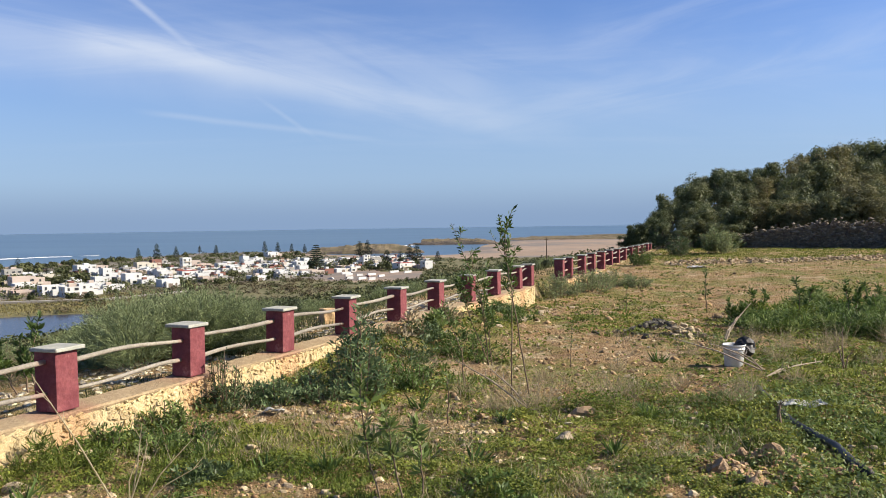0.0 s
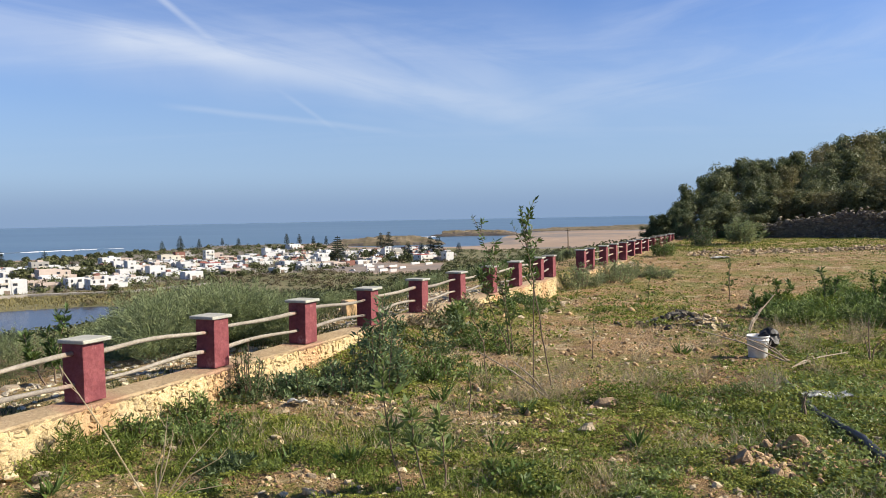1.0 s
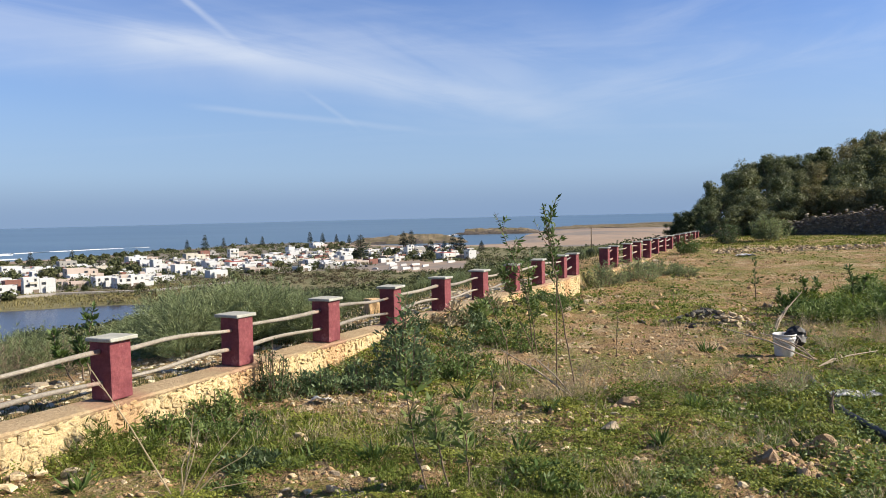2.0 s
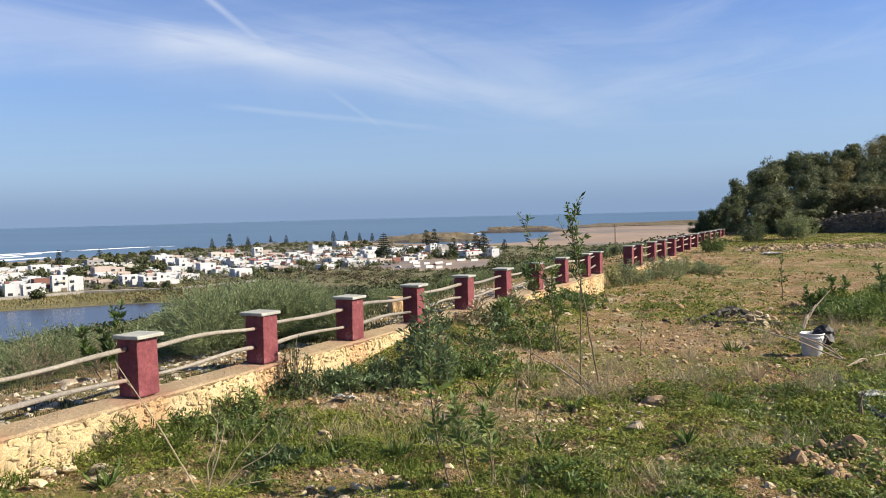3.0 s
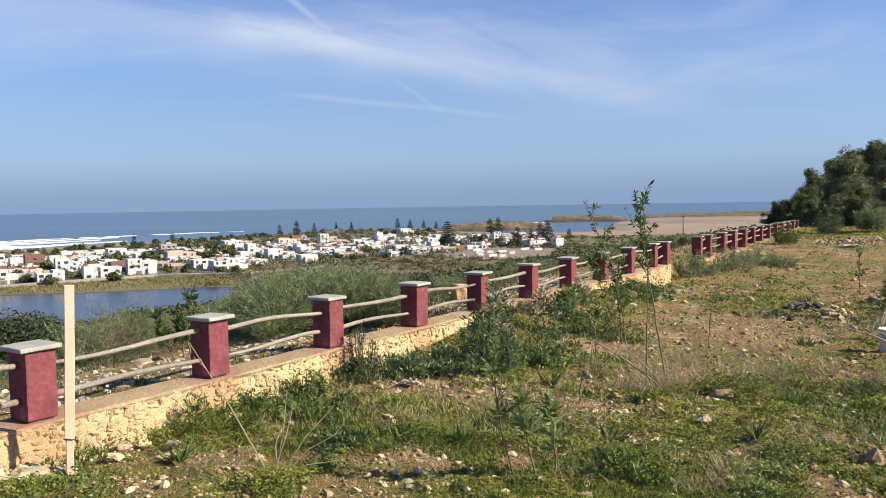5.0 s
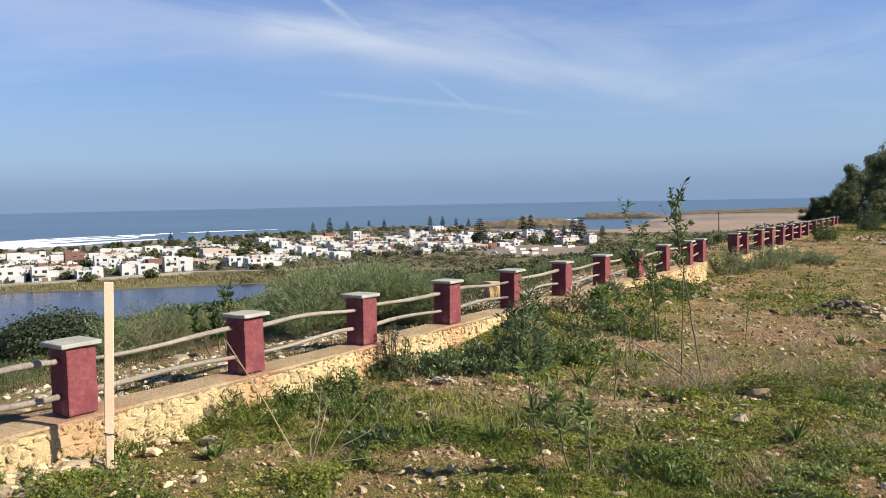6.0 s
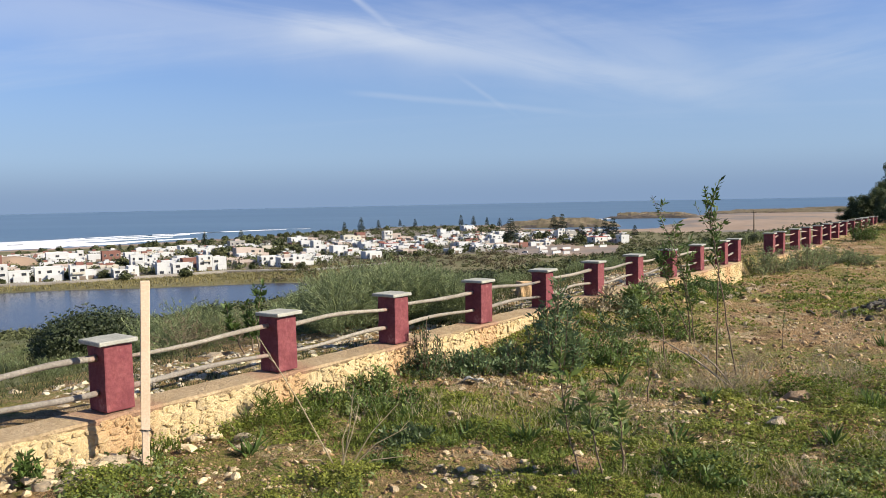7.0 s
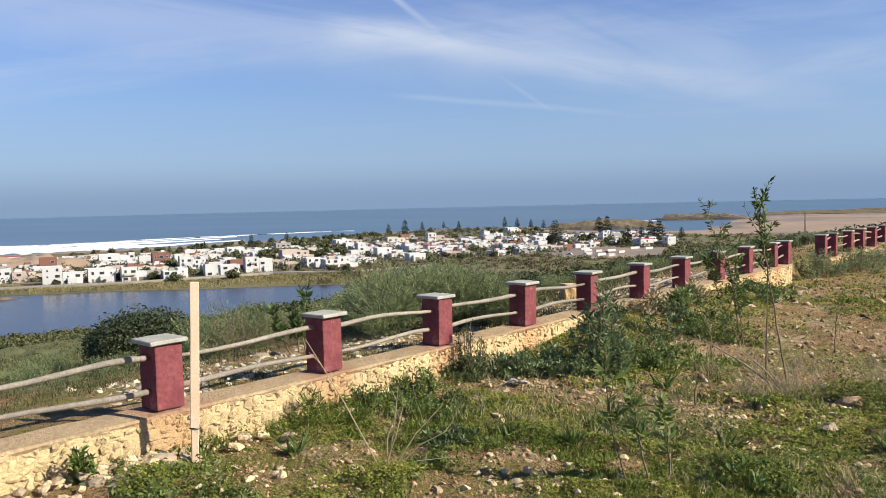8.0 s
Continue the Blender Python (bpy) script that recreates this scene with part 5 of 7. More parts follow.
for az, r, size in ((-25.6, 13.5, 0.9), (-23.6, 14.0, 1.5), (-22.0, 14.4, 2.2), (-20.4, 14.8, 2.2), (-18.6, 15.6, 2.3), (-17.2, 16.2, 2.4), (-15.4, 17.5, 1.9), (-13.2, 19.0, 1.4), (-11.2, 21.0, 1.7), (-8.4, 23.5, 1.3), (-6.2, 25.0, 1.6), (-3.5, 27.0, 1.3)):
    bush_at(az, r, "broom", size)
for k in range(28):
    bush_at(rng.uniform(-26.5, -12), rng.uniform(9.6, 14.0), "broom", rng.uniform(0.5, 1.2))
for az, r, size in ((-34.6, 11.5, 1.2), (-33.2, 10.5, 1.2), (-31.8, 11.8, 1.3), (-30.2, 10.9, 1.2), (-28.8, 12.4, 1.3), (-27.2, 11.6, 1.2), (-35.6, 17.0, 1.5)):
    bush_at(az, r, "broom", size)
for az, r, size in ((-32.0, 9.6, 0.9), (-28.6, 9.8, 0.9)):
    bush_at(az, r, "twig", size)
for az, r, size in ((-39.4, 15.5, 1.2), (-38.5, 15.0, 1.7), (-37.5, 15.2, 1.9), (-36.6, 15.6, 1.9), (-38.8, 14.0, 0.9), (-37.6, 14.0, 1.1), (-35.9, 16.5, 1.7)):
    bush_at(az, r, "dark", size)
for i in range(175):
    az = rng.uniform(-33, 13)
    for _ in range(40):
        r = rng.uniform(9, 48)
        x, y = polar(az, r)
        u, v = uv(x, y)
        if -26 < v < -2.6:
            break
    else:
        continue
    bush_at(az, r, "broom" if rng.random() < 0.88 else "dark", rng.uniform(0.35, 1.25))
for i in range(46):
    az = rng.uniform(-50, -31)
    bush_at(az, rng.uniform(9.5, 24), "broom", rng.uniform(0.16, 0.42))
for i in range(26):
    az = rng.uniform(-50, -34)
    bush_at(az, rng.uniform(24, 60), "broom", rng.uniform(0.35, 0.8))


def scrub(name, label, mat, count, seed, test, r_lo, r_hi, az_lo, az_hi, scale, leaf=0.30):
    """A cover of low bushes far down the slope, joined."""
    rg = np.random.RandomState(seed)
    az = np.radians(rg.uniform(az_lo, az_hi, count))
    r = np.exp(rg.uniform(math.log(r_lo), math.log(r_hi), count))
    x, y = r * np.sin(az), r * np.cos(az)
    keep = test(x, y) & (ground(x, y) > SEA + 0.3)
    x, y, r = x[keep], y[keep], r[keep]
    z = ground(x, y)
    s = np.clip(r * 0.011, 0.6, 2.6) * rg.uniform(0.55, 1.35, len(x)) * scale
    per = 44
    d = rg.normal(0, 1, (len(x) * per, 3))
    d /= np.linalg.norm(d, axis=1, keepdims=True)
    d[:, 2] = np.abs(d[:, 2])
    lump = np.repeat(np.stack([x, y, z], 1), per, 0)
    ss = np.repeat(s, per)
    P = lump + d * (ss * rg.uniform(0.35, 1.05, len(ss)))[:, None] * np.array((1.0, 1.0, 0.8))
    L = ss * leaf * rg.uniform(0.5, 1.1, len(ss))
    tagged(new(name, bulk(name, *facing(P, d, L, L * 0.7, rg, 0.6, True), mat)), label, "scrub", kind="stuff")


def open_slope(x, y):
    u, v = uv(x, y)
    return (v < -9) & ~inside(LAGOON, x, y) & ~inside(VILLAGE, x, y) & ~inside(LOT, x, y) & ~((y > 800) & (x > -60))


patch = lambda x, y, lo: N3(x * 0.03 + 3, y * 0.03) > lo
scrub("green_scrub", "dense grey-green scrub down the slope", M["scrub"], 3300, 1, lambda x, y: open_slope(x, y), 34, 300, -31, 16, 1.0)
scrub("brown_scrub", "brown heathy scrub on the flat", M["brown_scrub"], 4400, 2, lambda x, y: open_slope(x, y) & patch(x, y, 0.40), 130, 620, -27, 10, 1.0)
scrub("dark_scrub", "dark green scrub on the flat", M["scrub"], 1300, 6, lambda x, y: open_slope(x, y), 150, 620, -27, 10, 1.0)
scrub("shore_scrub", "dark bushes along the lagoon's near shore", M["scrub"], 1500, 3, lambda x, y: open_slope(x, y), 120, 258, -54, -28, 0.8)
rg = np.random.RandomState(44)
az, r = np.radians(rg.uniform(-55, -18, 60000)), rg.uniform(285, 480, 60000)
x, y = r * np.sin(az), r * np.cos(az)
keep = open_slope(x, y) & (ground(x, y) > SEA + 0.15)
P = np.stack([x, y, ground(x, y)], 1)[keep]
D = rg.normal(0, 0.5, P.shape) + np.array((0, 0, 1))
tagged(new("marsh_grass", bulk("marsh_grass", *blades(P, D, rg.uniform(0.4, 1.5, len(P)), 0.45, rg, 0.1, True), M["flat_grass"])), "tawny marsh grass on the lagoon's far bank", "grass", kind="stuff")

scrub("far_scrub", "dark scrub before the beach", M["scrub"], 1500, 16, lambda x, y: open_slope(x, y), 480, 830, -8, 13, 0.9)
scrub("village_bushes", "dark green garden bushes between the houses", M["scrub"], 3000, 9, lambda x, y: inside(VILLAGE, x, y), 330, 1050, -54, 0, 1.7)


def meadow(name, label, mat, count, seed, az_lo, az_hi, r_lo, r_hi, high):
    rg = np.random.RandomState(seed)
    az, r = np.radians(rg.uniform(az_lo, az_hi, count)), np.exp(rg.uniform(math.log(r_lo), math.log(r_hi), count))
    x, y = r * np.sin(az), r * np.cos(az)
    u, v = uv(x, y)
    keep = ((v < -1.9 + 1.2 * (N2(x * 0.6, y * 0.6) - 0.5)) | ((v < -0.22) & (N2(x * 1.1 + 5, y * 1.1) > 0.46))) & (N1(x * 0.5, y * 0.5) > 0.36)
    x, y, r = x[keep], y[keep], r[keep]
    P = np.stack([x, y, ground(x, y) - 0.01], 1)
    D = rg.normal(0, 0.4, P.shape) + np.array((0, 0, 1))
    L = high * rg.uniform(0.4, 1.3, len(x)) * np.clip(r / 12, 0.7, 2.0) * np.clip(N2(x * 0.5 + 17, y * 0.5) * 2.4 - 0.45, 0.3, 1.5)
    tagged(new(name, bulk(name, *blades(P, D, L, np.clip(r * 0.0012, 0.006, 0.06), rg, 0.1, True), mat)), label, "grass", kind="stuff")


meadow("meadow_grass", "green meadow grass on the slope behind the fence", M["meadow"], 150000, 21, -54, 10, 5.0, 110, 0.12)


# ---------------------------------------------------------------- ground cover of the field
def bare(x, y):
    """1 where the field is bare trodden earth, 0 where it is green."""
    u, v = uv(x, y)
    spot = lambda u0, v0, a, b: np.exp(-((u - u0) / a) ** 2 - ((v - v0) / b) ** 2)
    b = 0.9 * spot(8.6, 1.7, 2.2, 0.9) + 0.8 * spot(8.0, 3.0, 1.6, 0.9) + 0.7 * spot(9.4, 3.6, 1.4, 0.8) + 0.6 * spot(18, 4, 4.5, 4) + 0.6 * spot(24, 6, 4, 6)
    b = b + 0.95 * spot(3.3, 1.2, 0.33, 0.7) + 0.8 * spot(3.4, 2.8, 0.35, 0.35) + 0.95 * spot(-0.1, 1.0, 0.5, 0.5) + 0.75 * spot(1.0, 2.5, 0.45, 0.4) + 0.5 * spot(0.74, 1.18, 0.3, 0.4) + 0.5 * spot(6.5, 4.6, 1.2, 0.8) + 0.6 * spot(2.9, 5.2, 0.4, 0.5)
    return np.clip(b + 0.7 * spot(5.8, 2.6, 1.3, 0.8) + 0.6 * spot(7.2, 3.6, 1.2, 0.9) + 0.5 * spot(11, 1.3, 2, 0.7) + (N2(x * 0.8 + 7, y * 0.8) - 0.5) * 1.8 + (N3(x * 2.6, y * 2.6) - 0.5) * 2.0 + (N1(x * 8, y * 8, 2) - 0.5) * 0.9 + 0.19, 0, 1)


def field_points(count, seed, r_lo, r_hi, power, az_lo=-40, az_hi=33):
    rg = np.random.RandomState(seed)
    az = np.radians(rg.uniform(az_lo, az_hi, count))
    q = rg.rand(count)
    r = (r_lo ** -power + q * (r_hi ** -power - r_lo ** -power)) ** (-1 / power)
    x, y = r * np.sin(az), r * np.cos(az)
    u, v = uv(x, y)
    keep = (v > 0.17) | ((u > 15.5) & (u < 18.1) & (v > -2))
    return rg, x[keep], y[keep], r[keep]


rg, x, y, r = field_points(600000, 31, 3.9, 40, 0.95)
keep = rg.rand(len(x)) < np.clip(1.05 - 1.15 * bare(x, y), 0.02, 1)
x, y, r = x[keep], y[keep], r[keep]
tall = np.clip((N3(x * 1.9 + 40, y * 1.9) - 0.5) * 8 + 0.25, 0.06, 2.2)
P = np.stack([x, y, ground(x, y) + 0.006 + rg.uniform(0, 1, len(x)) ** 0.6 * 0.058 * tall], 1)
L = np.clip(r * 0.0028, 0.011, 0.040) * rg.uniform(0.5, 1.4, len(x))
tagged(new("weeds", bulk("weeds", *facing(P, np.tile((0.15, -0.1, 1.0), (len(x), 1)), L, L * 0.8, rg, 0.5, True), M["clover"])), "low green clover and mossy weeds", "weeds", kind="stuff")

# broad-leaved weeds in rosettes
rg, x, y, r = field_points(9000, 35, 3.9, 30, 1.0)
keep = (bare(x, y) < 0.45) & (N2(x * 0.75 + 60, y * 0.75) > 0.50)
x, y, r = (np.repeat(q[keep], 16) for q in (x, y, r))
grow = np.clip(N3(x * 0.6 + 80, y * 0.6) * 2.4 - 0.6, 0.25, 1.5)
off = rg.normal(0, 0.035, (len(x), 2)) * (0.6 + grow)[:, None]
P = np.stack([x + off[:, 0], y + off[:, 1], x], 1)
P[:, 2] = ground(P[:, 0], P[:, 1]) + rg.uniform(0.0, 0.12, len(x)) * grow
out = np.stack([off[:, 0] * 14, off[:, 1] * 14, np.full(len(x), 0.9)], 1)
L = rg.uniform(0.022, 0.05, len(x)) * (0.7 + 0.4 * grow) * np.clip(r / 9, 1, 1.7)
tagged(new("leafy_weeds", bulk("leafy_weeds", *facing(P, out, L, L * 0.42, rg, 0.45), M["leaf_pale"])), "small broad-leaved green weeds in rosettes", "weeds", kind="stuff")

rg, x, y, r = field_points(9000, 32, 3.9, 34, 0.9)
keep = (bare(x, y) < 0.55) & (N1(x * 0.7 + 9, y * 0.7) > 0.42)
x, y, r = (np.repeat(q[keep], 13) for q in (x, y, r))
P = np.stack([x + rg.normal(0, 0.03, len(x)), y + rg.normal(0, 0.03, len(x)), x], 1)
P[:, 2] = ground(P[:, 0], P[:, 1]) - 0.005
D = rg.normal(0, 0.42, P.shape) + np.array((0, 0, 1))
L = rg.uniform(0.03, 0.095, len(x)) * np.clip(N2(x * 0.9, y * 0.9) * 3.0 - 0.6, 0.4, 2.0)
tagged(new("grass", bulk("grass", *blades(P, D, L, np.clip(r * 0.0011, 0.005, 0.02), rg), M["grass"])), "short green grass tufts in the field", "grass", kind="stuff")

rg, x, y, r = field_points(6000, 33, 4.0, 34, 0.8)
keep = (N2(x * 0.45 + 31, y * 0.45) > np.where(r < 8.5, 0.64, 0.55))
x, y, r = (np.repeat(q[keep], 9) for q in (x, y, r))
P = np.stack([x + rg.normal(0, 0.05, len(x)), y + rg.normal(0, 0.05, len(x)), x], 1)
P[:, 2] = ground(P[:, 0], P[:, 1]) - 0.005
D = rg.normal(0, 0.6, P.shape) + np.array((0, 0, 0.8))
tagged(new("dry_grass", bulk("dry_grass", *blades(P, D, rg.uniform(0.05, 0.15, len(x)), np.clip(r * 0.0007, 0.003, 0.012), rg), M["straw"])), "sparse straw-coloured dry grass stalks", "grass", kind="stuff")

# green grass between the rubble bank and the field wall
rg = np.random.RandomState(38)
u, v = rg.uniform(27.5, 37.2, 42000), rg.uniform(0.5, 21, 42000)
keep = u > 28.2 + (v - 2) * 0.30 + rg.normal(0, 0.5, len(u))
x, y = xy(u[keep], v[keep])
P = np.stack([x, y, ground(x, y) - 0.01], 1)
D = rg.normal(0, 0.4, P.shape) + np.array((0, 0, 1))
tagged(new("far_grass", bulk("far_grass", *blades(P, D, rg.uniform(0.03, 0.075, len(x)), 0.032, rg, 0.1, True), M["clover"])), "green grass along the dry-stone field wall", "grass", kind="stuff")

# loose stones and crumbs all over the field, the small ones joined
octa = np.array(((1, 0, 0), (-1, 0, 0), (0, 1, 0), (0, -1, 0), (0, 0, 1), (0, 0, -1)), float)
octa_f = np.array(((0, 2, 4), (2, 1, 4), (1, 3, 4), (3, 0, 4), (2, 0, 5), (1, 2, 5), (3, 1, 5), (0, 3, 5)))
rg, x, y, r = field_points(52000, 34, 3.9, 36, 1.25, -44, 33)
keep = rg.rand(len(x)) < np.clip(bare(x, y) * 1.0 - 0.02, 0, 0.85)
x, y, r = x[keep], y[keep], r[keep]
s = np.clip(rg.gamma(0.7, 0.0068, len(x)) + 0.0032, 0.003, 0.036) * np.clip(r / 7.0, 0.7, 2.5)
a = rg.uniform(0, 6.28, len(x))
sv = octa[None] * np.stack([s * rg.uniform(0.6, 1.5, len(x)) for _ in range(3)], 1)[:, None, :] + rg.normal(0, 0.22, (len(x), 6, 3)) * s[:, None, None]
vx = x[:, None] + sv[:, :, 0] * np.cos(a)[:, None] - sv[:, :, 1] * np.sin(a)[:, None]
vy = y[:, None] + sv[:, :, 0] * np.sin(a)[:, None] + sv[:, :, 1] * np.cos(a)[:, None]
vz = ground(x, y)[:, None] + sv[:, :, 2] * 0.75 + s[:, None] * 0.05
tagged(new("gravel", bulk("gravel", np.stack([vx, vy, vz], -1).reshape(-1, 3), (octa_f[None] + (np.arange(len(x)) * 6)[:, None, None]).reshape(-1, 3), M["pebbles"])), "small ochre stones and crumbs of earth", "stones", kind="stuff")


# ---------------------------------------------------------------- plants of the field
def sapling(name, stems, label, category, seed, leaf=0.11, width=0.26, count=70, start=0.35, thick=0.012, mat="leaf", side=4, droop=0.0, group=""):
    """A young tree: bent stems with side twigs, and slender leaves set along them. stems: lists of points, the first at the foot."""
    rg, nr = random.Random(seed), np.random.RandomState(seed)
    foot = Vector(stems[0][0])
    t = thing(name, Matrix.Translation(foot), label, category, group)
    P, D, L = [], [], []
    for q, pts in enumerate(stems):
        pts = [Vector(p) - foot for p in pts]
        line = []
        for a, b in zip(pts, pts[1:]):
            line += [a.lerp(b, k / 5) for k in range(5)]
        line.append(pts[-1])
        line = [p + Vector((rg.uniform(-1, 1), rg.uniform(-1, 1), 0)) * 0.008 * (0 < i < len(line) - 1) for i, p in enumerate(line)]
        n_l = len(line)
        vs, fs = tube(line, [thick * (1 - 0.75 * i / n_l) for i in range(n_l)], 6)
        under("stem", mesh_of("stem", vs, fs, M["twig"], smooth=True), t, None, "slender brown stem" if q == 0 else "")
        twigs = []
        for k in range(side):
            i = int(n_l * rg.uniform(start, 0.85))
            a = line[i]
            d = Vector((rg.uniform(-1, 1), rg.uniform(-1, 1), rg.uniform(0.9, 2.2))).normalized() * rg.uniform(0.12, 0.34) * (line[-1] - line[0]).length * 0.6
            twigs.append(([a, a + d * 0.5 + Vector((0, 0, -0.01)), a + d], [thick * 0.45, thick * 0.35, thick * 0.2]))
            for _ in range(count // 6):
                s = rg.uniform(0.35, 1.0)
                P.append(a + d * s)
                D.append(d.normalized() * 0.7 + Vector((rg.gauss(0, 0.6), rg.gauss(0, 0.6), rg.gauss(0.1, 0.5) - droop)))
                L.append(leaf * rg.uniform(0.55, 1.1))
        for p, r in twigs:
            vs, fs = tube(p, r, 5)
            under("twig", mesh_of("twig", vs, fs, M["twig"]), t)
        for _ in range(count):
            s = start + (1 - start) * rg.random() ** 0.8
            k = min(s, 0.999) * (n_l - 1)
            a = line[int(k)].lerp(line[int(k) + 1], k - int(k))
            up = (line[min(int(k) + 1, n_l - 1)] - line[int(k)]).normalized()
            P.append(a)
            D.append(up * rg.uniform(0.2, 0.9) + Vector((rg.gauss(0, 0.6), rg.gauss(0, 0.6), rg.gauss(0, 0.3) - droop)))
            L.append(leaf * rg.uniform(0.55, 1.15) * (1.15 - 0.5 * s))
    L = np.array(L)
    under("foliage", bulk("foliage", *blades(np.array(P), np.array(D), L, L * width, nr), M[mat]), t, None, "narrow pointed green leaves")
    return t


def at(x, y, dz=-0.02):
    return (x, y, gz(x, y) + dz)


sapling("sapling", [[at(0.89, 8.45), (0.777, 8.46, 0.494), (0.69, 8.47, 1.06), (0.630, 8.48, 1.45), (0.590, 8.48, 1.70)], [at(0.713, 8.57), (0.719, 8.57, 0.39), (0.725, 8.57, 0.93), (0.694, 8.57, 1.36)]], "slender bare-stemmed sapling with sparse leaves on top", "sapling", 1, 0.085, 0.30, 84, 0.56, 0.0085, side=7)
sapling("sapling", [[at(0.586, 10.68), (0.53, 10.69, 0.32), (0.455, 10.69, 0.755), (0.266, 10.7, 1.215), (0.106, 10.7, 1.63)], [at(0.622, 10.68), (0.603, 10.68, 0.04), (0.512, 10.69, 0.536), (0.356, 10.69, 1.25)], [at(0.60, 10.72), (0.30, 10.7, 0.5), (0.18, 10.65, 0.85)]], "thin multi-stemmed sapling with drooping leaves", "sapling", 2, 0.110, 0.26, 88, 0.38, 0.0085, side=6, droop=0.25)
sapling("sapling", [[at(-0.407, 5.03), (-0.504, 5.03, 0.25), (-0.534, 5.02, 0.552), (-0.524, 5.02, 0.74)], [at(-0.27, 5.04), (-0.346, 5.04, 0.244), (-0.381, 5.04, 0.475)], [at(-0.138, 5.1), (-0.17, 5.1, 0.226), (-0.189, 5.1, 0.386)]], "young leafy sapling with pale green lance leaves", "sapling", 3, 0.115, 0.27, 52, 0.25, 0.007, "leaf_pale", 3, 0.1)
sapling("sapling", [[at(0.223, 9.0), (0.191, 9.0, 0.2), (0.03, 9.0, 0.6), (-0.05, 9.0, 0.67)]], "thin bent sapling with a few drooping leaves", "sapling", 13, 0.10, 0.28, 22, 0.6, 0.008, side=2, droop=0.4)
sapling("sapling", [[at(0.02, 7.35), (0.03, 7.35, 0.1), (0.01, 7.35, 0.25)]], "small dark-stemmed seedling in the field", "sapling", 4, 0.06, 0.35, 26, 0.3, 0.008, side=2)
sapling("sapling", [[at(5.38, 16.5), (5.36, 16.5, 0.3), (5.38, 16.5, 0.62)]], "small upright leafy sapling by the stones", "sapling", 5, 0.11, 0.3, 40, 0.25, 0.010, side=3)
sapling("sapling", [[at(1.63, 10.4), (1.64, 10.4, 0.1), (1.66, 10.4, 0.35)]], "tiny bare reddish seedling in the field", "sapling", 6, 0.05, 0.4, 14, 0.3, 0.006, side=3)
sapling("sapling", [[at(3.9, 17.2), (3.9, 17.2, 0.1), (3.95, 17.2, 0.35)]], "tiny bare reddish seedling in the field", "sapling", 16, 0.07, 0.35, 24, 0.2, 0.006, side=3)
sapling("sapling", [[at(-4.05, 7.95), (-4.1, 7.95, 0.3), (-4.0, 7.95, 0.78)], [at(-4.2, 7.9), (-4.35, 7.9, 0.25), (-4.42, 7.9, 0.52)], [at(-4.15, 8.0), (-4.2, 8.0, 0.25), (-4.22, 8.0, 0.48)]], "leafy sapling growing behind the fence rails", "sapling", 7, 0.11, 0.26, 80, 0.25, 0.010, side=6)
for k, (x, y, h) in enumerate(((5.9, 15.4, 0.62), (6.6, 15.0, 0.75), (7.4, 14.8, 0.8), (8.2, 15.6, 0.7), (7.0, 13.6, 0.6), (5.2, 14.6, 0.5), (8.6, 14.4, 0.75))):
    g = gz(x, y)
    sapling("sapling", [[(x, y, g - 0.02), (x + 0.03, y, g + h * 0.5), (x - 0.05, y, g + h)], [(x + 0.12, y, g - 0.02), (x + 0.2, y, g + h * 0.45), (x + 0.26, y, g + h * 0.8)]], "bushy young sapling above the weeds", "sapling", 20 + k, 0.13, 0.28, 60, 0.2, 0.010, "leaf", 5, group="saplings in the weeds")


def leafy_bush(x, y, wide, high, seed, mat, leaf, count, label, name="leafy_bush", width=0.3):
    """A broad-based bush of many upright leafy shoots."""
    rg, nr = random.Random(seed), np.random.RandomState(seed)
    stand_at = Matrix.Translation((x, y, gz(x, y) - 0.02))
    sticks, P, D = [], [], []
    for k in range(int(12 + 14 * wide)):
        a, d = rg.uniform(0, 6.28), wide * 0.5 * math.sqrt(rg.random())
        px, py = d * math.cos(a), d * math.sin(a)
        h = high * (1 - 0.55 * (2 * d / wide) ** 2) * rg.uniform(0.7, 1.1)
        z0 = gz(x + px * 0.8, y + py * 0.8) - gz(x, y)
        p0, p1, p2 = Vector((px * 0.6, py * 0.6, z0)), Vector((px * 0.85, py * 0.85, z0 + h * 0.55)), Vector((px, py, z0 + h))
        sticks.append(tube([p0, p1, p2], [0.008, 0.006, 0.003], 5))
        for _ in range(count):
            s = rg.uniform(0.12, 1)
            P.append(p0.lerp(p2, s) + Vector((rg.gauss(0, 0.05), rg.gauss(0, 0.05), 0)) * min(1, wide))
            D.append(Vector((px * 0.4 + rg.gauss(0, 0.7), py * 0.4 + rg.gauss(0, 0.7), rg.uniform(0.1, 1.0))))
    L = leaf * nr.uniform(0.6, 1.25, len(P))
    if name == "weed_clump":
        return plant(name, bulk(name, *blades(np.array(P), np.array(D), L, L * width, nr), M[mat]), stand_at, label, "weed", kind="stuff")
    t = thing(name, stand_at, label, "bush")
    vs, fs = join(sticks)
    tagged(under("branchwork", mesh_of("branchwork", vs, fs, M["twig"]), t), kind="stuff")
    under("foliage", bulk("foliage", *blades(np.array(P), np.array(D), L, L * width, nr), M[mat]), t)
    return t


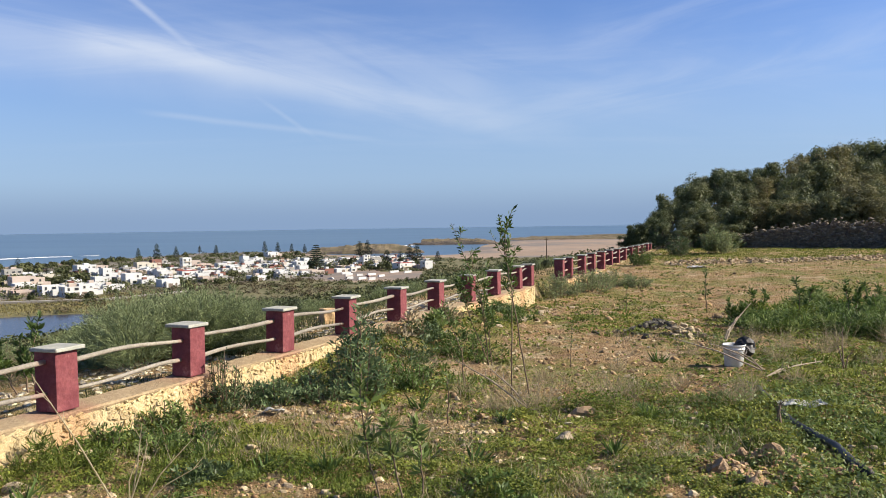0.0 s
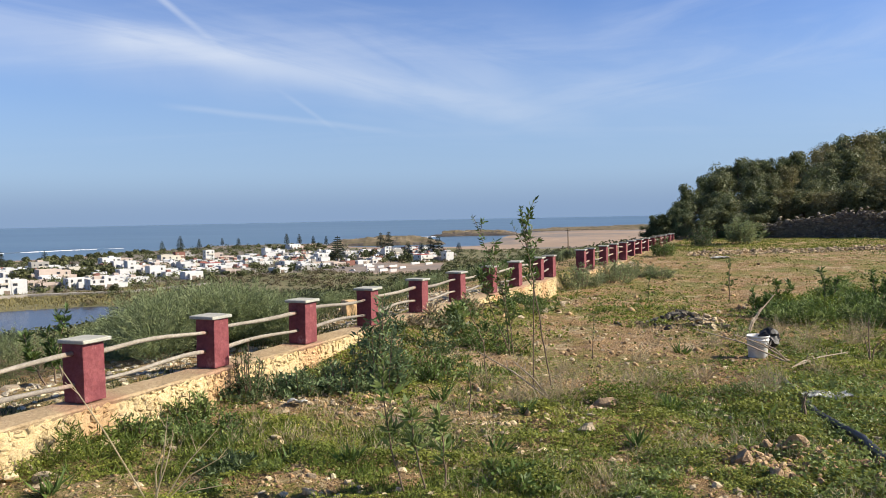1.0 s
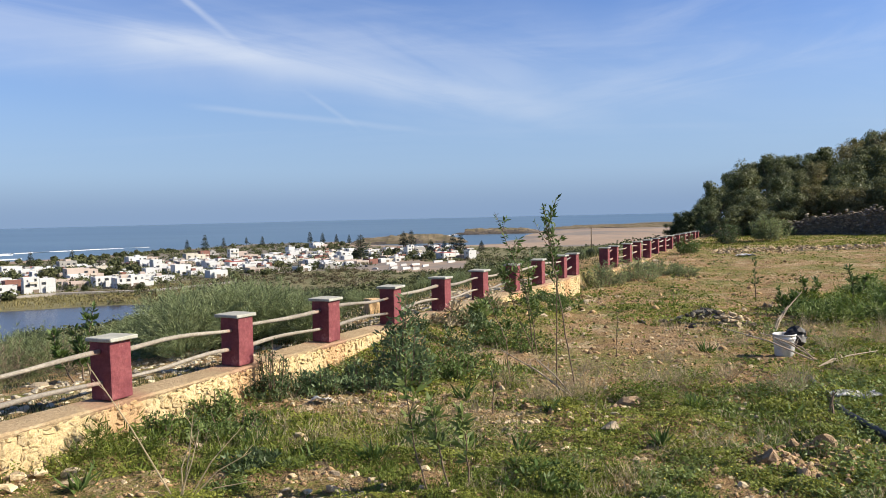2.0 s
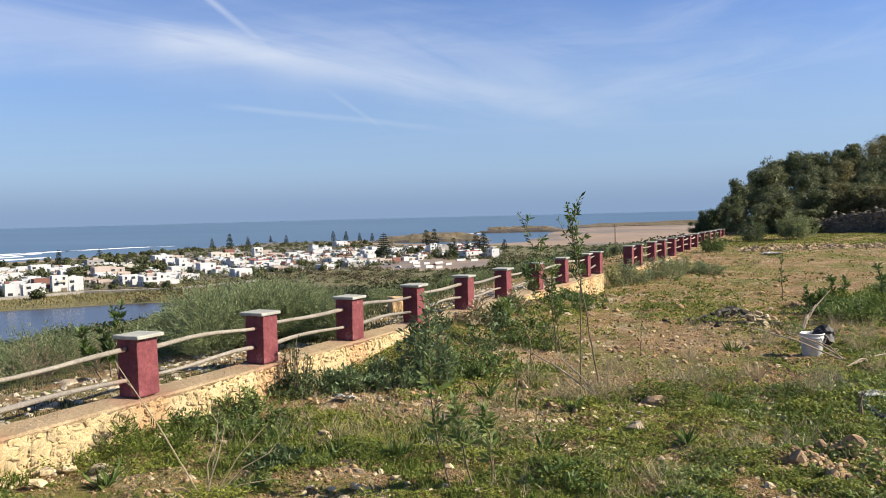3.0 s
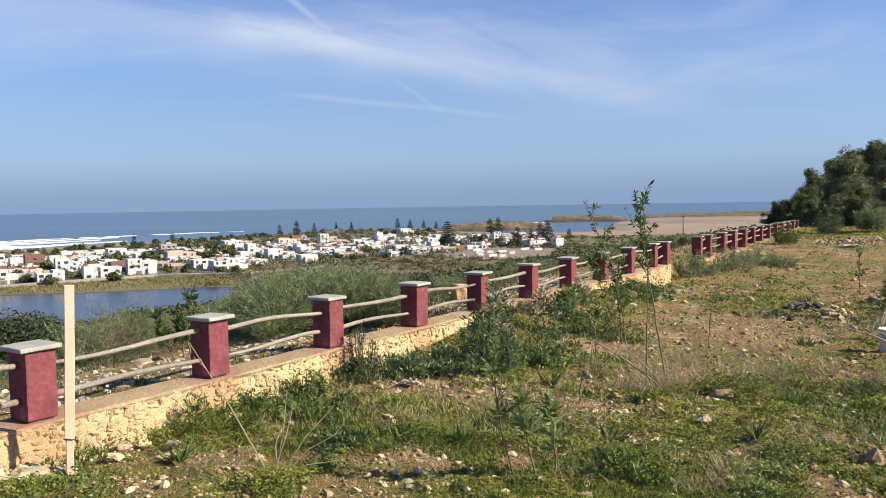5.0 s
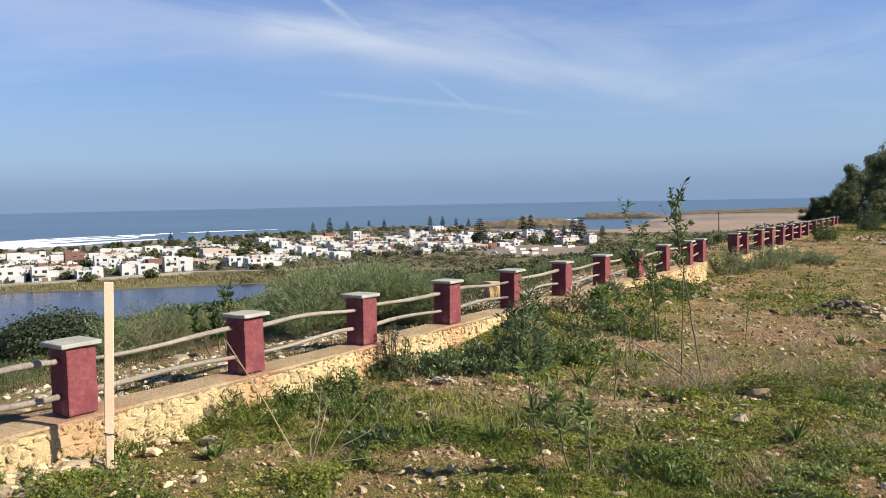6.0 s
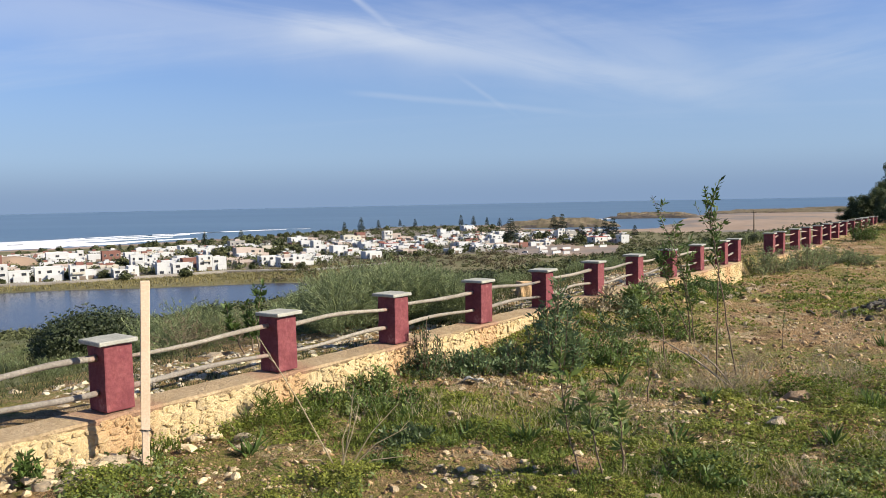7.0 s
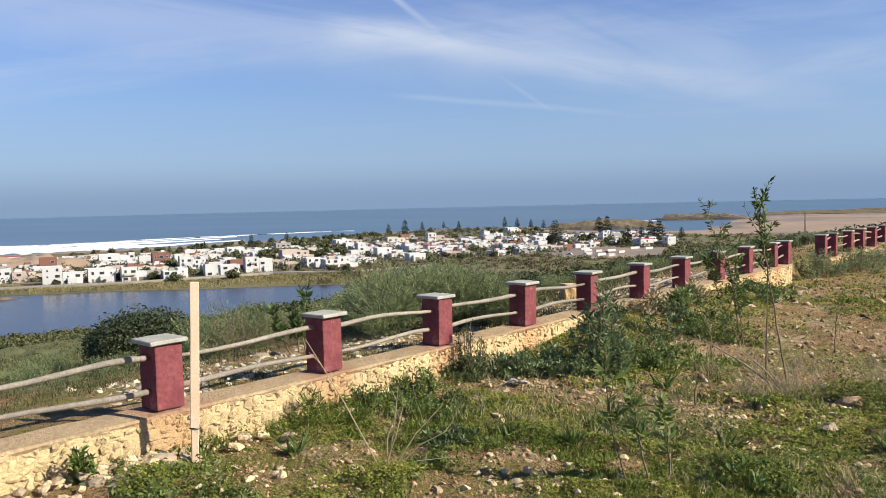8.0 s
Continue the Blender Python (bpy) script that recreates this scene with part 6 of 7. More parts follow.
leafy_bush(-0.92, 8.48, 0.62, 0.94, 1, "leaf_blue", 0.085, 66, "upright bushy shrub with narrow blue-green leaves")
leafy_bush(-1.30, 8.38, 0.75, 0.36, 2, "leaf_blue", 0.06, 62, "low dark green bush by the wall")
leafy_bush(-1.72, 8.22, 0.75, 0.32, 3, "leaf_blue", 0.06, 62, "low dark green bush by the wall")
leafy_bush(-2.15, 7.95, 0.7, 0.28, 4, "leaf_dark", 0.05, 80, "low dark green bush by the wall")
leafy_bush(-0.35, 9.2, 0.9, 0.30, 5, "leaf", 0.06, 50, "low yellow-green spurge bush")
leafy_bush(0.35, 11.1, 1.0, 0.30, 6, "leaf", 0.06, 40, "low yellow-green spurge bush")
leafy_bush(-2.2, 8.0, 0.42, 0.60, 7, "leaf_dark", 0.045, 42, "small twiggy bush against the wall")
leafy_bush(-2.52, 7.2, 0.5, 0.30, 8, "leaf_pale", 0.06, 40, "leafy weed at the wall's foot")
leafy_bush(-2.75, 6.6, 0.6, 0.26, 9, "leaf", 0.05, 40, "leafy weed at the wall's foot")
leafy_bush(-2.85, 6.0, 0.7, 0.30, 10, "grass", 0.08, 46, "green grassy weed at the wall's foot", "weed_clump", 0.12)
leafy_bush(-3.72, 4.15, 0.2, 0.24, 11, "leaf", 0.06, 26, "small leafy weed against the yellow wall", "weed_clump")
leafy_bush(-2.2, 6.7, 0.7, 0.2, 12, "leaf", 0.05, 40, "leafy weed at the wall's foot")
leafy_bush(-1.75, 5.6, 0.5, 0.18, 13, "leaf_dark", 0.05, 40, "low leafy weed in the field", "weed_clump")
leafy_bush(0.35, 5.2, 0.6, 0.16, 14, "leaf", 0.06, 40, "low leafy weed in the field", "weed_clump")
leafy_bush(2.9, 20.2, 1.3, 0.62, 15, "broom", 0.07, 60, "rounded grey-green bush by the fence gap")
leafy_bush(3.9, 21.2, 1.5, 0.60, 16, "broom", 0.07, 60, "rounded grey-green bush by the fence gap")
leafy_bush(4.7, 22.4, 1.3, 0.5, 17, "broom", 0.07, 60, "rounded grey-green bush by the fence gap")
leafy_bush(7.0, 28.6, 0.9, 0.75, 18, "leaf", 0.09, 60, "green bush against the far fence")
leafy_bush(9.9, 33.8, 1.2, 1.0, 19, "leaf_dark", 0.1, 60, "green bush against the far fence")
leafy_bush(5.3, 22.0, 0.8, 0.35, 20, "broom", 0.06, 50, "rounded grey-green bush by the fence gap")
rng = random.Random(19)
for k in range(36):
    x, y = rng.uniform(5.2, 10.5), rng.uniform(12.2, 16.8)
    leafy_bush(x, y, rng.uniform(0.8, 1.3), rng.uniform(0.30, 0.58), 40 + k, rng.choice(("leaf", "grass", "leaf_pale", "leaf")), 0.105, 40, "lush green weed thicket in the field", "weed_clump", 0.17)
for k in range(7):
    az, r = rng.uniform(14.5, 23), rng.uniform(40, 42)
    x, y = polar(az, r)
    leafy_bush(x, y, rng.uniform(1.0, 1.8), rng.uniform(0.4, 0.8), 80 + k, "leaf_dark", 0.13, 40, "dark bush along the field wall", "wall_bush")
x, y = polar(18.8, 36.2)
leafy_bush(x, y, 1.9, 1.15, 99, "broom", 0.12, 90, "rounded olive bush in front of the field wall", "wall_bush")


fennels = [broom_mesh("fennel", M["leaf_pale"], 680 + k, 3000, 0.010, 0.45, 0.10, 80) for k in range(2)]
for k in range(10):
    x, y = rng.uniform(7.0, 10.0), rng.uniform(12.4, 15.2)
    plant("fennel", fennels[k % 2], stand(x, y, 70 * k, rng.uniform(0.5, 0.9), rng.uniform(0.4, 0.7), 0.02), "feathery green fennel in the weed thicket", "weed", "fennel plants")


def stalks(name, x, y, tips, mat, label, seed, thick=0.006, fuzz=0):
    """A dead plant: bare stalks bending from one foot to their tips."""
    rg = random.Random(seed)
    foot = Vector(at(x, y))
    t = thing(name, Matrix.Translation(foot), label, "dry plant")
    for tx, ty, tz in tips:
        tip = Vector((tx, ty, tz))
        mid = tip * 0.5 + Vector((rg.uniform(-0.03, 0.03), rg.uniform(-0.03, 0.03), 0.05))
        pieces = [tube([Vector((rg.uniform(-0.03, 0.03), rg.uniform(-0.03, 0.03), 0)), mid, tip], [thick, thick * 0.8, thick * 0.4], 5)]
        for _ in range(2):
            a = mid.lerp(tip, rg.uniform(0.1, 0.9))
            pieces.append(tube([a, a + Vector((rg.uniform(-0.06, 0.06), rg.uniform(-0.06, 0.06), rg.uniform(0.02, 0.1)))], [thick * 0.5, thick * 0.25], 4))
        vs, fs = join(pieces)
        under("stalk", mesh_of("stalk", vs, fs, M[mat]), t)
    return t


stalks("dead_plant", -1.94, 4.84, ((-0.47, -0.15, 0.93), (0.09, 0.04, 0.60), (0.07, 0.03, 0.42), (0.12, 0.05, 0.48), (0.40, 0.16, 0.30), (0.36, 0.15, 0.47), (-0.24, -0.08, 0.13), (0.45, 0.1, 0.14)), "straw", "dead pale plant with bare branching stalks", 3, 0.0055)
stalks("dead_branch", 0.86, 7.75, ((-0.75, 0.6, 0.42), (-0.4, 0.4, 0.36)), "dead", "bent dead branch by the sapling", 4, 0.011)
stalks("dead_branch", 4.0, 9.9, ((-0.62, 0.35, 0.34), (-1.1, 0.5, 0.40), (-0.45, 0.1, 0.30)), "dead", "dead branch leaning over the bucket", 5, 0.012)
stalks("dead_branch", 3.75, 9.5, ((0.55, 0.35, 0.06), (1.0, 0.6, 0.10)), "dead", "dead branch lying in the weeds", 6, 0.014)
stalks("dead_branch", 4.35, 12.5, ((0.35, 0.4, 0.35), (0.6, 0.5, 0.55), (0.2, 0.2, 0.25)), "dead", "pale dead branch in the weeds", 7, 0.014)
stalks("dead_plant", 5.1, 10.2, ((0.0, 0.1, 0.55), (-0.08, 0.05, 0.3), (0.1, 0, 0.25)), "twig", "bare upright dead sapling", 8, 0.010)
stalks("dead_plant", 2.95, 7.1, ((0.02, 0, 0.22), (0.0, 0.02, 0.12)), "twig", "short dark dead stub", 9, 0.014)


def dry_tuft(x, y, size, seed, count=150):
    nr = np.random.RandomState(seed)
    a, lean = nr.uniform(0, 6.28, count), nr.uniform(0.25, 1.5, count)
    P = np.stack([nr.normal(0, 0.06, count) * size * 2, nr.normal(0, 0.06, count) * size * 2, np.zeros(count)], 1)
    D = np.stack([np.sin(lean) * np.cos(a), np.sin(lean) * np.sin(a), np.cos(lean) + 0.2], 1)
    me = bulk("dry_tuft", *blades(P, D, size * nr.uniform(0.3, 1.1, count), 0.0038, nr, 0.25), M["straw"])
    plant("dry_tuft", me, Matrix.Translation(at(x, y)), "tuft of dry pale grass stalks", "grass", "dry grass tufts")


for k, (x, y, s) in enumerate(((0.72, 7.75, 0.42), (0.95, 7.9, 0.45), (0.45, 7.9, 0.35), (1.75, 8.3, 0.42), (2.0, 8.5, 0.36), (2.9, 8.0, 0.4), (3.2, 8.4, 0.38), (2.6, 8.9, 0.3), (0.2, 8.8, 0.3), (4.9, 11.6, 0.45), (5.4, 11.5, 0.5), (5.8, 11.8, 0.5), (4.4, 10.6, 0.4), (6.4, 11.2, 0.5), (5.6, 10.4, 0.4), (4.7, 12.2, 0.4), (3.5, 11.4, 0.35), (1.2, 9.7, 0.3), (2.2, 10.2, 0.34), (6.8, 12.2, 0.5), (3.9, 8.9, 0.35))):
    dry_tuft(x, y, s, 200 + k)
rng = random.Random(23)
for k in range(14):
    az, r = rng.uniform(4, 29), rng.uniform(7.5, 15)
    dry_tuft(*polar(az, r), rng.uniform(0.18, 0.3), 260 + k, 60)

# strap-leaved plants, each a loose rosette
def strap_plant(x, y, size, seed):
    nr = np.random.RandomState(seed)
    count = 26
    a, lean = nr.uniform(0, 6.28, count), nr.uniform(0.35, 1.25, count)
    P = np.stack([nr.normal(0, 0.015, count), nr.normal(0, 0.015, count), np.zeros(count)], 1)
    D = np.stack([np.sin(lean) * np.cos(a), np.sin(lean) * np.sin(a), np.cos(lean)], 1)
    me = bulk("strap_plant", *blades(P, D, size * nr.uniform(0.6, 1.1, count), size * 0.11, nr, 0.35), M["leaf"])
    plant("strap_plant", me, Matrix.Translation(at(x, y)), "green rosette of narrow strap leaves", "weed", "strap-leaved plants")


for k, (x, y, s) in enumerate(((-0.25, 8.0, 0.24), (0.21, 6.0, 0.22), (-0.2, 6.15, 0.2), (-1.3, 5.75, 0.2), (0.55, 7.35, 0.2), (-2.75, 5.15, 0.22), (2.9, 10.9, 0.24), (-0.85, 5.75, 0.2), (-1.9, 6.3, 0.2), (1.3, 6.2, 0.18), (2.7, 7.2, 0.2), (3.4, 6.3, 0.22), (-0.5, 7.2, 0.18), (1.9, 7.6, 0.2))):
    strap_plant(x, y, s, 330 + k)
for k, (u, v) in enumerate(((7.6, 0.45), (8.3, 0.55), (9.0, 0.5))):
    leafy_bush(*xy(u, v), 0.4, 0.34, 350 + k, ("straw", "leaf_pale", "straw")[k], 0.10, 20, "pale withered broad-leaved weed by the wall", "weed_clump", 0.4)

# straggling plants on the bank against the wall
for k in range(16):
    u, v = rng.uniform(5.8, 12.8), rng.uniform(0.25, 1.1)
    x, y = xy(u, v)
    leafy_bush(x, y, rng.uniform(0.35, 0.7), rng.uniform(0.2, 0.42), 120 + k, rng.choice(("leaf", "straw", "leaf_dark", "leaf")), 0.07, 18, "straggling weeds on the bank against the wall", "weed_clump")

# yellow flower heads low in the weeds
nr = np.random.RandomState(5)
P = []
for cx_, cy_, k, s in ((0.5, 6.9, 46, 0.28), (0.7, 6.6, 20, 0.2), (2.2, 6.0, 60, 0.5), (-0.3, 9.5, 60, 0.35), (-2.3, 7.0, 60, 0.4), (1.5, 5.3, 50, 0.5), (-1.2, 6.4, 30, 0.4)):
    for _ in range(k):
        px, py = cx_ + nr.normal(0, s), cy_ + nr.normal(0, s)
        P.append((px, py, gz(px, py) + nr.uniform(0.03, 0.12) * (2.5 if cy_ > 9 else 1)))
tagged(new("flowers", bulk("flowers", *facing(np.array(P), np.tile((0, -0.2, 1.0), (len(P), 1)), nr.uniform(0.008, 0.018, len(P)), nr.uniform(0.008, 0.016, len(P)), nr), M["bloom"])), "tiny yellow flowers low in the weeds", "flowers", kind="stuff")

# ---------------------------------------------------------------- single stones
rocks = {m: [rock_mesh("stone", M[m], 400 + 10 * q + k, 0.7, 2, 0.7) for k in range(5)] for q, m in enumerate(("white_stone", "brown_stone"))}


def stone(x, y, size, mat="white_stone", seed=0, label="pale angular limestone lying in the weeds", high=1.0):
    rg = random.Random(seed + int(x * 100) + int(y * 37))
    m = Matrix.Translation((x, y, gz(x, y) - 0.01)) @ pose(0, 0, 0, rg.uniform(-12, 12), rg.uniform(-12, 12), rg.uniform(0, 360)) @ Matrix.Diagonal((size, size * rg.uniform(0.6, 0.9), size * rg.uniform(0.6, 0.9) * high, 1))
    plant("stone", rocks[mat][rg.randrange(5)], m, label, "stone", "stones in the field")


stone(0.98, 6.6, 0.22, label="flat grey-white stone lying in the grass")
stone(1.05, 6.75, 0.10)
stone(1.32, 7.6, 0.28, "brown_stone", label="reddish-brown clod of earth")
stone(1.15, 7.5, 0.16, "brown_stone", label="reddish-brown clod of earth")
for x, y, s in ((1.97, 5.75, 0.22), (2.05, 5.6, 0.15), (2.2, 5.9, 0.14), (2.46, 6.1, 0.24), (2.3, 6.2, 0.16), (2.6, 6.0, 0.15), (2.08, 5.4, 0.2), (2.35, 5.6, 0.12), (1.8, 5.5, 0.13), (2.7, 5.3, 0.17), (1.9, 6.0, 0.12), (2.55, 5.75, 0.13)):
    stone(x, y, s, "brown_stone", label="crumbly ochre clod in a heap of earth", high=1.6)
spots = []
for cx_, cy_, k in ((2.0, 5.7, 60), (2.45, 6.05, 60), (2.15, 5.45, 50), (2.65, 5.7, 40), (1.32, 7.6, 20), (0.3, 7.7, 30), (-1.0, 8.1, 40)):
    for _ in range(k):
        x, y = cx_ + rng.gauss(0, 0.17), cy_ + rng.gauss(0, 0.13)
        spots.append((x, y, gz(x, y) + rng.uniform(-0.01, 0.03), rng.uniform(0.3, 1.3)))
pile("clods", "crumbled ochre earth and small clods", "earth", spots, M["pebbles"], 0.075, 17)
for x, y, s in ((-2.65, 6.85, 0.20), (-2.55, 6.75, 0.17), (-2.35, 6.3, 0.13), (-3.3, 4.45, 0.2), (-3.42, 4.55, 0.24), (-3.25, 4.3, 0.18), (-3.5, 4.2, 0.22), (-3.6, 4.1, 0.18), (-2.95, 5.5, 0.22), (-2.9, 5.35, 0.16), (-1.04, 5.1, 0.13), (-1.1, 5.0, 0.1), (-0.95, 5.02, 0.09), (-0.7, 5.1, 0.08), (-1.25, 4.9, 0.1)):
    stone(x, y, s)
for x, y, s in ((3.98, 13.5, 0.3), (4.16, 13.4, 0.34), (4.05, 13.3, 0.25), (4.28, 13.35, 0.22), (3.85, 13.4, 0.22)):
    stone(x, y, s, label="pale limestone block on the stone heap", high=1.7 if s == 0.3 else 1.1)
for k in range(80):
    az, r = rng.uniform(-24, 28), rng.uniform(4.6, 14)
    x, y = polar(az, r)
    if uv(x, y)[1] > 0.4:
        stone(x, y, rng.uniform(0.045, 0.10), rng.choice(("white_stone", "brown_stone")), k)
spots = []
for k in range(2400):
    u, v = rng.uniform(0.2, 14), -0.30 - abs(rng.gauss(0.75, 0.5))
    x, y = xy(u, v)
    spots.append((x, y, gz(x, y) - 0.015, rng.uniform(0.35, 1.5)))
pile("rubble", "strip of pale rubble behind the fence wall", "rubble", spots, M["heap"], 0.075, 27)
spots = []
while len(spots) < 1000:
    az, r = rng.uniform(-36, 30), 4.2 * (17 / 4.2) ** rng.random()
    x, y = polar(az, r)
    if uv(x, y)[1] > 0.35 and float(N2(np.array(x * 0.9 + 3), np.array(y * 0.9))) + rng.gauss(0, 0.1) > 0.49:
        spots.append((x, y, gz(x, y) - 0.004, 0.35 + 1.1 * rng.random() ** 2.2 + 0.02 * r))
for cx_, cy_, spread in ((0.35, 6.8, 0.30), (-1.0, 5.05, 0.26), (0.1, 5.6, 0.35), (2.2, 5.8, 0.3), (-2.75, 4.62, 0.35), (1.1, 12.2, 0.7), (2.0, 11.3, 0.7), (-0.1, 12.2, 0.5), (3.0, 12.35, 0.45), (-1.45, 7.6, 0.4), (0.2, 7.1, 0.3)):
    for _ in range(85):
        x, y = cx_ + rng.gauss(0, spread), cy_ + rng.gauss(0, spread * 0.7)
        spots.append((x, y, gz(x, y) - 0.004, 0.22 + 1.2 * rng.random() ** 3))
pile("scattered_stones", "small cream stones scattered in the mossy field", "stones", spots, M["field_stone"], 0.068, 37)
for k in range(70):
    u, v = rng.uniform(0, 14), rng.uniform(-2.2, -0.6)
    x, y = xy(u, v)
    stone(x, y, rng.uniform(0.08, 0.24), "white_stone", k, "pale rubble stone behind the fence wall", 0.6)
for k in range(60):
    u, v = rng.uniform(10, 15.5), rng.uniform(0.25, 1.3)
    x, y = xy(u, v)
    stone(x, y, rng.uniform(0.08, 0.24), rng.choice(("white_stone", "brown_stone")), k, "ochre rubble stone at the wall's foot", 0.8)
for k in range(24):
    u, v = rng.uniform(18.4, 24), rng.uniform(0.2, 0.7)
    x, y = xy(u, v)
    stone(x, y, rng.uniform(0.12, 0.3), "white_stone", k, "pale rubble stone below the far posts", 0.9)
spots = []
for k in range(330):
    u = rng.choice((rng.uniform(-2.2, 3.0), rng.gauss(-0.55, 0.4)))
    v = 0.17 + abs(rng.gauss(0, 0.12 if u > 0.3 else 0.2))
    x, y = xy(u, v)
    spots.append((x, y, gz(x, y) - 0.02 + rng.uniform(0, 0.05), 0.35 + 1.5 * rng.random() ** 2.5))
pile("wall_rubble", "cream stones fallen from the wall onto the grass", "rubble", spots, M["field_stone"], 0.085, 47)
for x, y, size, high in ((-3.50, 4.62, 0.34, 0.55), (-3.62, 4.40, 0.30, 0.5), (-3.36, 4.74, 0.22, 0.7), (-3.72, 4.22, 0.24, 0.5), (-2.62, 6.75, 0.24, 0.7), (-2.5, 6.9, 0.2, 0.8)):
    stone(x, y, size, "white_stone", 3, "pale slab of stone fallen from the wall", high)
bm = box(0.27, 0.24, 0.36, 0.03, 2, 3, 0.03, 9)
o = part("stone_block", bm, M["stone"], None, "upright yellow stone block behind the fence")
o.matrix_basis = Matrix.Translation(at(-1.88, 13.05, -0.08)) @ pose(0, 0, 0, 0, 3, 30)
tagged(o, category="stone")

# ---------------------------------------------------------------- stake, bucket, hose, litter, far pole
t = thing("stake", Matrix.Translation(at(-3.285, 4.70, -0.06)) @ Matrix.Rotation(radians(2.0), 4, Vector((-0.6, 0.8, 0))) @ pose(0, 0, 0, 0, 0, 36), "pale sawn timber stake standing before the wall", "stake")
part("board", box(0.060, 0.026, 1.02, 0.003, 1, 2, 0.002, 4, z0=0.285), M["stake"], t)
part("foot", box(0.050, 0.034, 0.30, 0.005, 1, 2, 0.004, 6), M["stake"], t, "narrower lower end")
vs, fs = tube([(0.036 * math.cos(a), 0.023 * math.sin(a), 0.30 + 0.004 * math.sin(2 * a)) for a in [k * math.pi / 8 for k in range(17)]], [0.0035] * 17, 5)
under("wire_tie", mesh_of("wire_tie", vs, fs, M["black"], smooth=True), t, None, "dark wire binding")

t = thing("bucket", Matrix.Translation(at(3.71, 10.31, -0.015)), "white plastic bucket with a black bag on its rim", "bucket")
prof = [(0.0, 0.0), (0.108, 0.0), (0.113, 0.006), (0.131, 0.22), (0.133, 0.225), (0.139, 0.225), (0.139, 0.24), (0.134, 0.242), (0.137, 0.27), (0.146, 0.272), (0.146, 0.288), (0.136, 0.288), (0.128, 0.22), (0.106, 0.015), (0.0, 0.012)]
vs, fs = [], []
for r_, z_ in prof:
    vs += [(r_ * math.cos(k * math.pi / 14), r_ * math.sin(k * math.pi / 14), z_) for k in range(28)]
for i in range(len(prof) - 1):
    fs += [(i * 28 + k, i * 28 + (k + 1) % 28, (i + 1) * 28 + (k + 1) % 28, (i + 1) * 28 + k) for k in range(28)]
under("body", mesh_of("body", vs, fs, M["bucket"], smooth=True), t)
bm = bmesh.new()
bmesh.ops.create_icosphere(bm, subdivisions=3, radius=0.12)
for p in bm.verts:
    p.co = Vector((p.co.x * 1.1, p.co.y * 0.9, p.co.z * 1.0)) + noise.noise_vector(p.co * 14) * 0.05
part("bag", bm, M["black"], t, "crumpled black plastic bag", m=pose(0.15, 0.05, 0.235))
pts = [(0.15 * math.cos(a), 0.15 * math.sin(a) - 0.02, 0.26 - 0.10 * math.sin((a - 3.3) * 1.0)) for a in [3.3 + 2.8 * k / 10 for k in range(11)]]
vs, fs = tube(pts, [0.004] * 11, 5)
under("handle", mesh_of("handle", vs, fs, M["pole"]), t)

line = [(3.42, 9.05), (3.39, 8.7), (3.26, 8.0), (3.13, 7.25), (3.09, 6.7), (3.05, 6.25), (2.97, 5.8), (2.9, 5.47)]
pts = [(x, y, gz(x, y) + 0.018) for x, y in line]
vs, fs = tube(pts, [0.034] * len(pts), 10)
tagged(new("hose", mesh_of("hose", vs, fs, M["black"], smooth=True)), "thick black plastic pipe lying in the grass", "pipe")


def sheet(name, x, y, w, d, mat, label, seed):
    """A crumpled scrap lying on the ground."""
    rg = random.Random(seed)
    vs, fs = [], []
    for j in range(7):
        for i in range(9):
            px, py = x + (i / 8 - 0.5) * w * rg.uniform(0.85, 1.15), y + (j / 6 - 0.5) * d * rg.uniform(0.85, 1.15)
            vs.append((px, py, gz(px, py) + 0.055 + 0.06 * noise.noise((px * 9, py * 9, seed))))
    for j in range(6):
        for i in range(8):
            k = j * 9 + i
            fs.append((k, k + 1, k + 10, k + 9))
    o = new(name, mesh_of(name, vs, fs, M[mat]))
    mod = o.modifiers.new("thick", "SOLIDIFY")
    mod.thickness = 0.012
    tagged(o, label, "litter")


sheet("plastic_sheet", 3.45, 7.78, 0.46, 0.26, "pale_sheet", "dusty pale plastic sheet beside the pipe", 3)
sheet("plastic_bag", 8.5, 27.1, 0.55, 0.3, "pale_sheet", "white plastic bag caught by the rubble bank", 4)
sheet("plastic_bag", -1.62, 7.55, 0.16, 0.12, "pale_sheet", "small scrap of pale blue plastic", 5)

x, y = polar(7.3, 150)
t = thing("utility_pole", Matrix.Translation(at(x, y, -0.3)), "slender dark utility pole on the slope", "pole")
vs, fs = tube([(0, 0, 0), (0, 0, 4), (0, 0, -1.55 - gz(x, y) + 0.3)], [0.13, 0.11, 0.08], 8)
under("shaft", mesh_of("shaft", vs, fs, M["bark"], smooth=True), t)
part("crossarm", box(0.9, 0.1, 0.1, 0.01), M["bark"], t, m=pose(0, 0, -1.55 - gz(x, y) - 0.1))


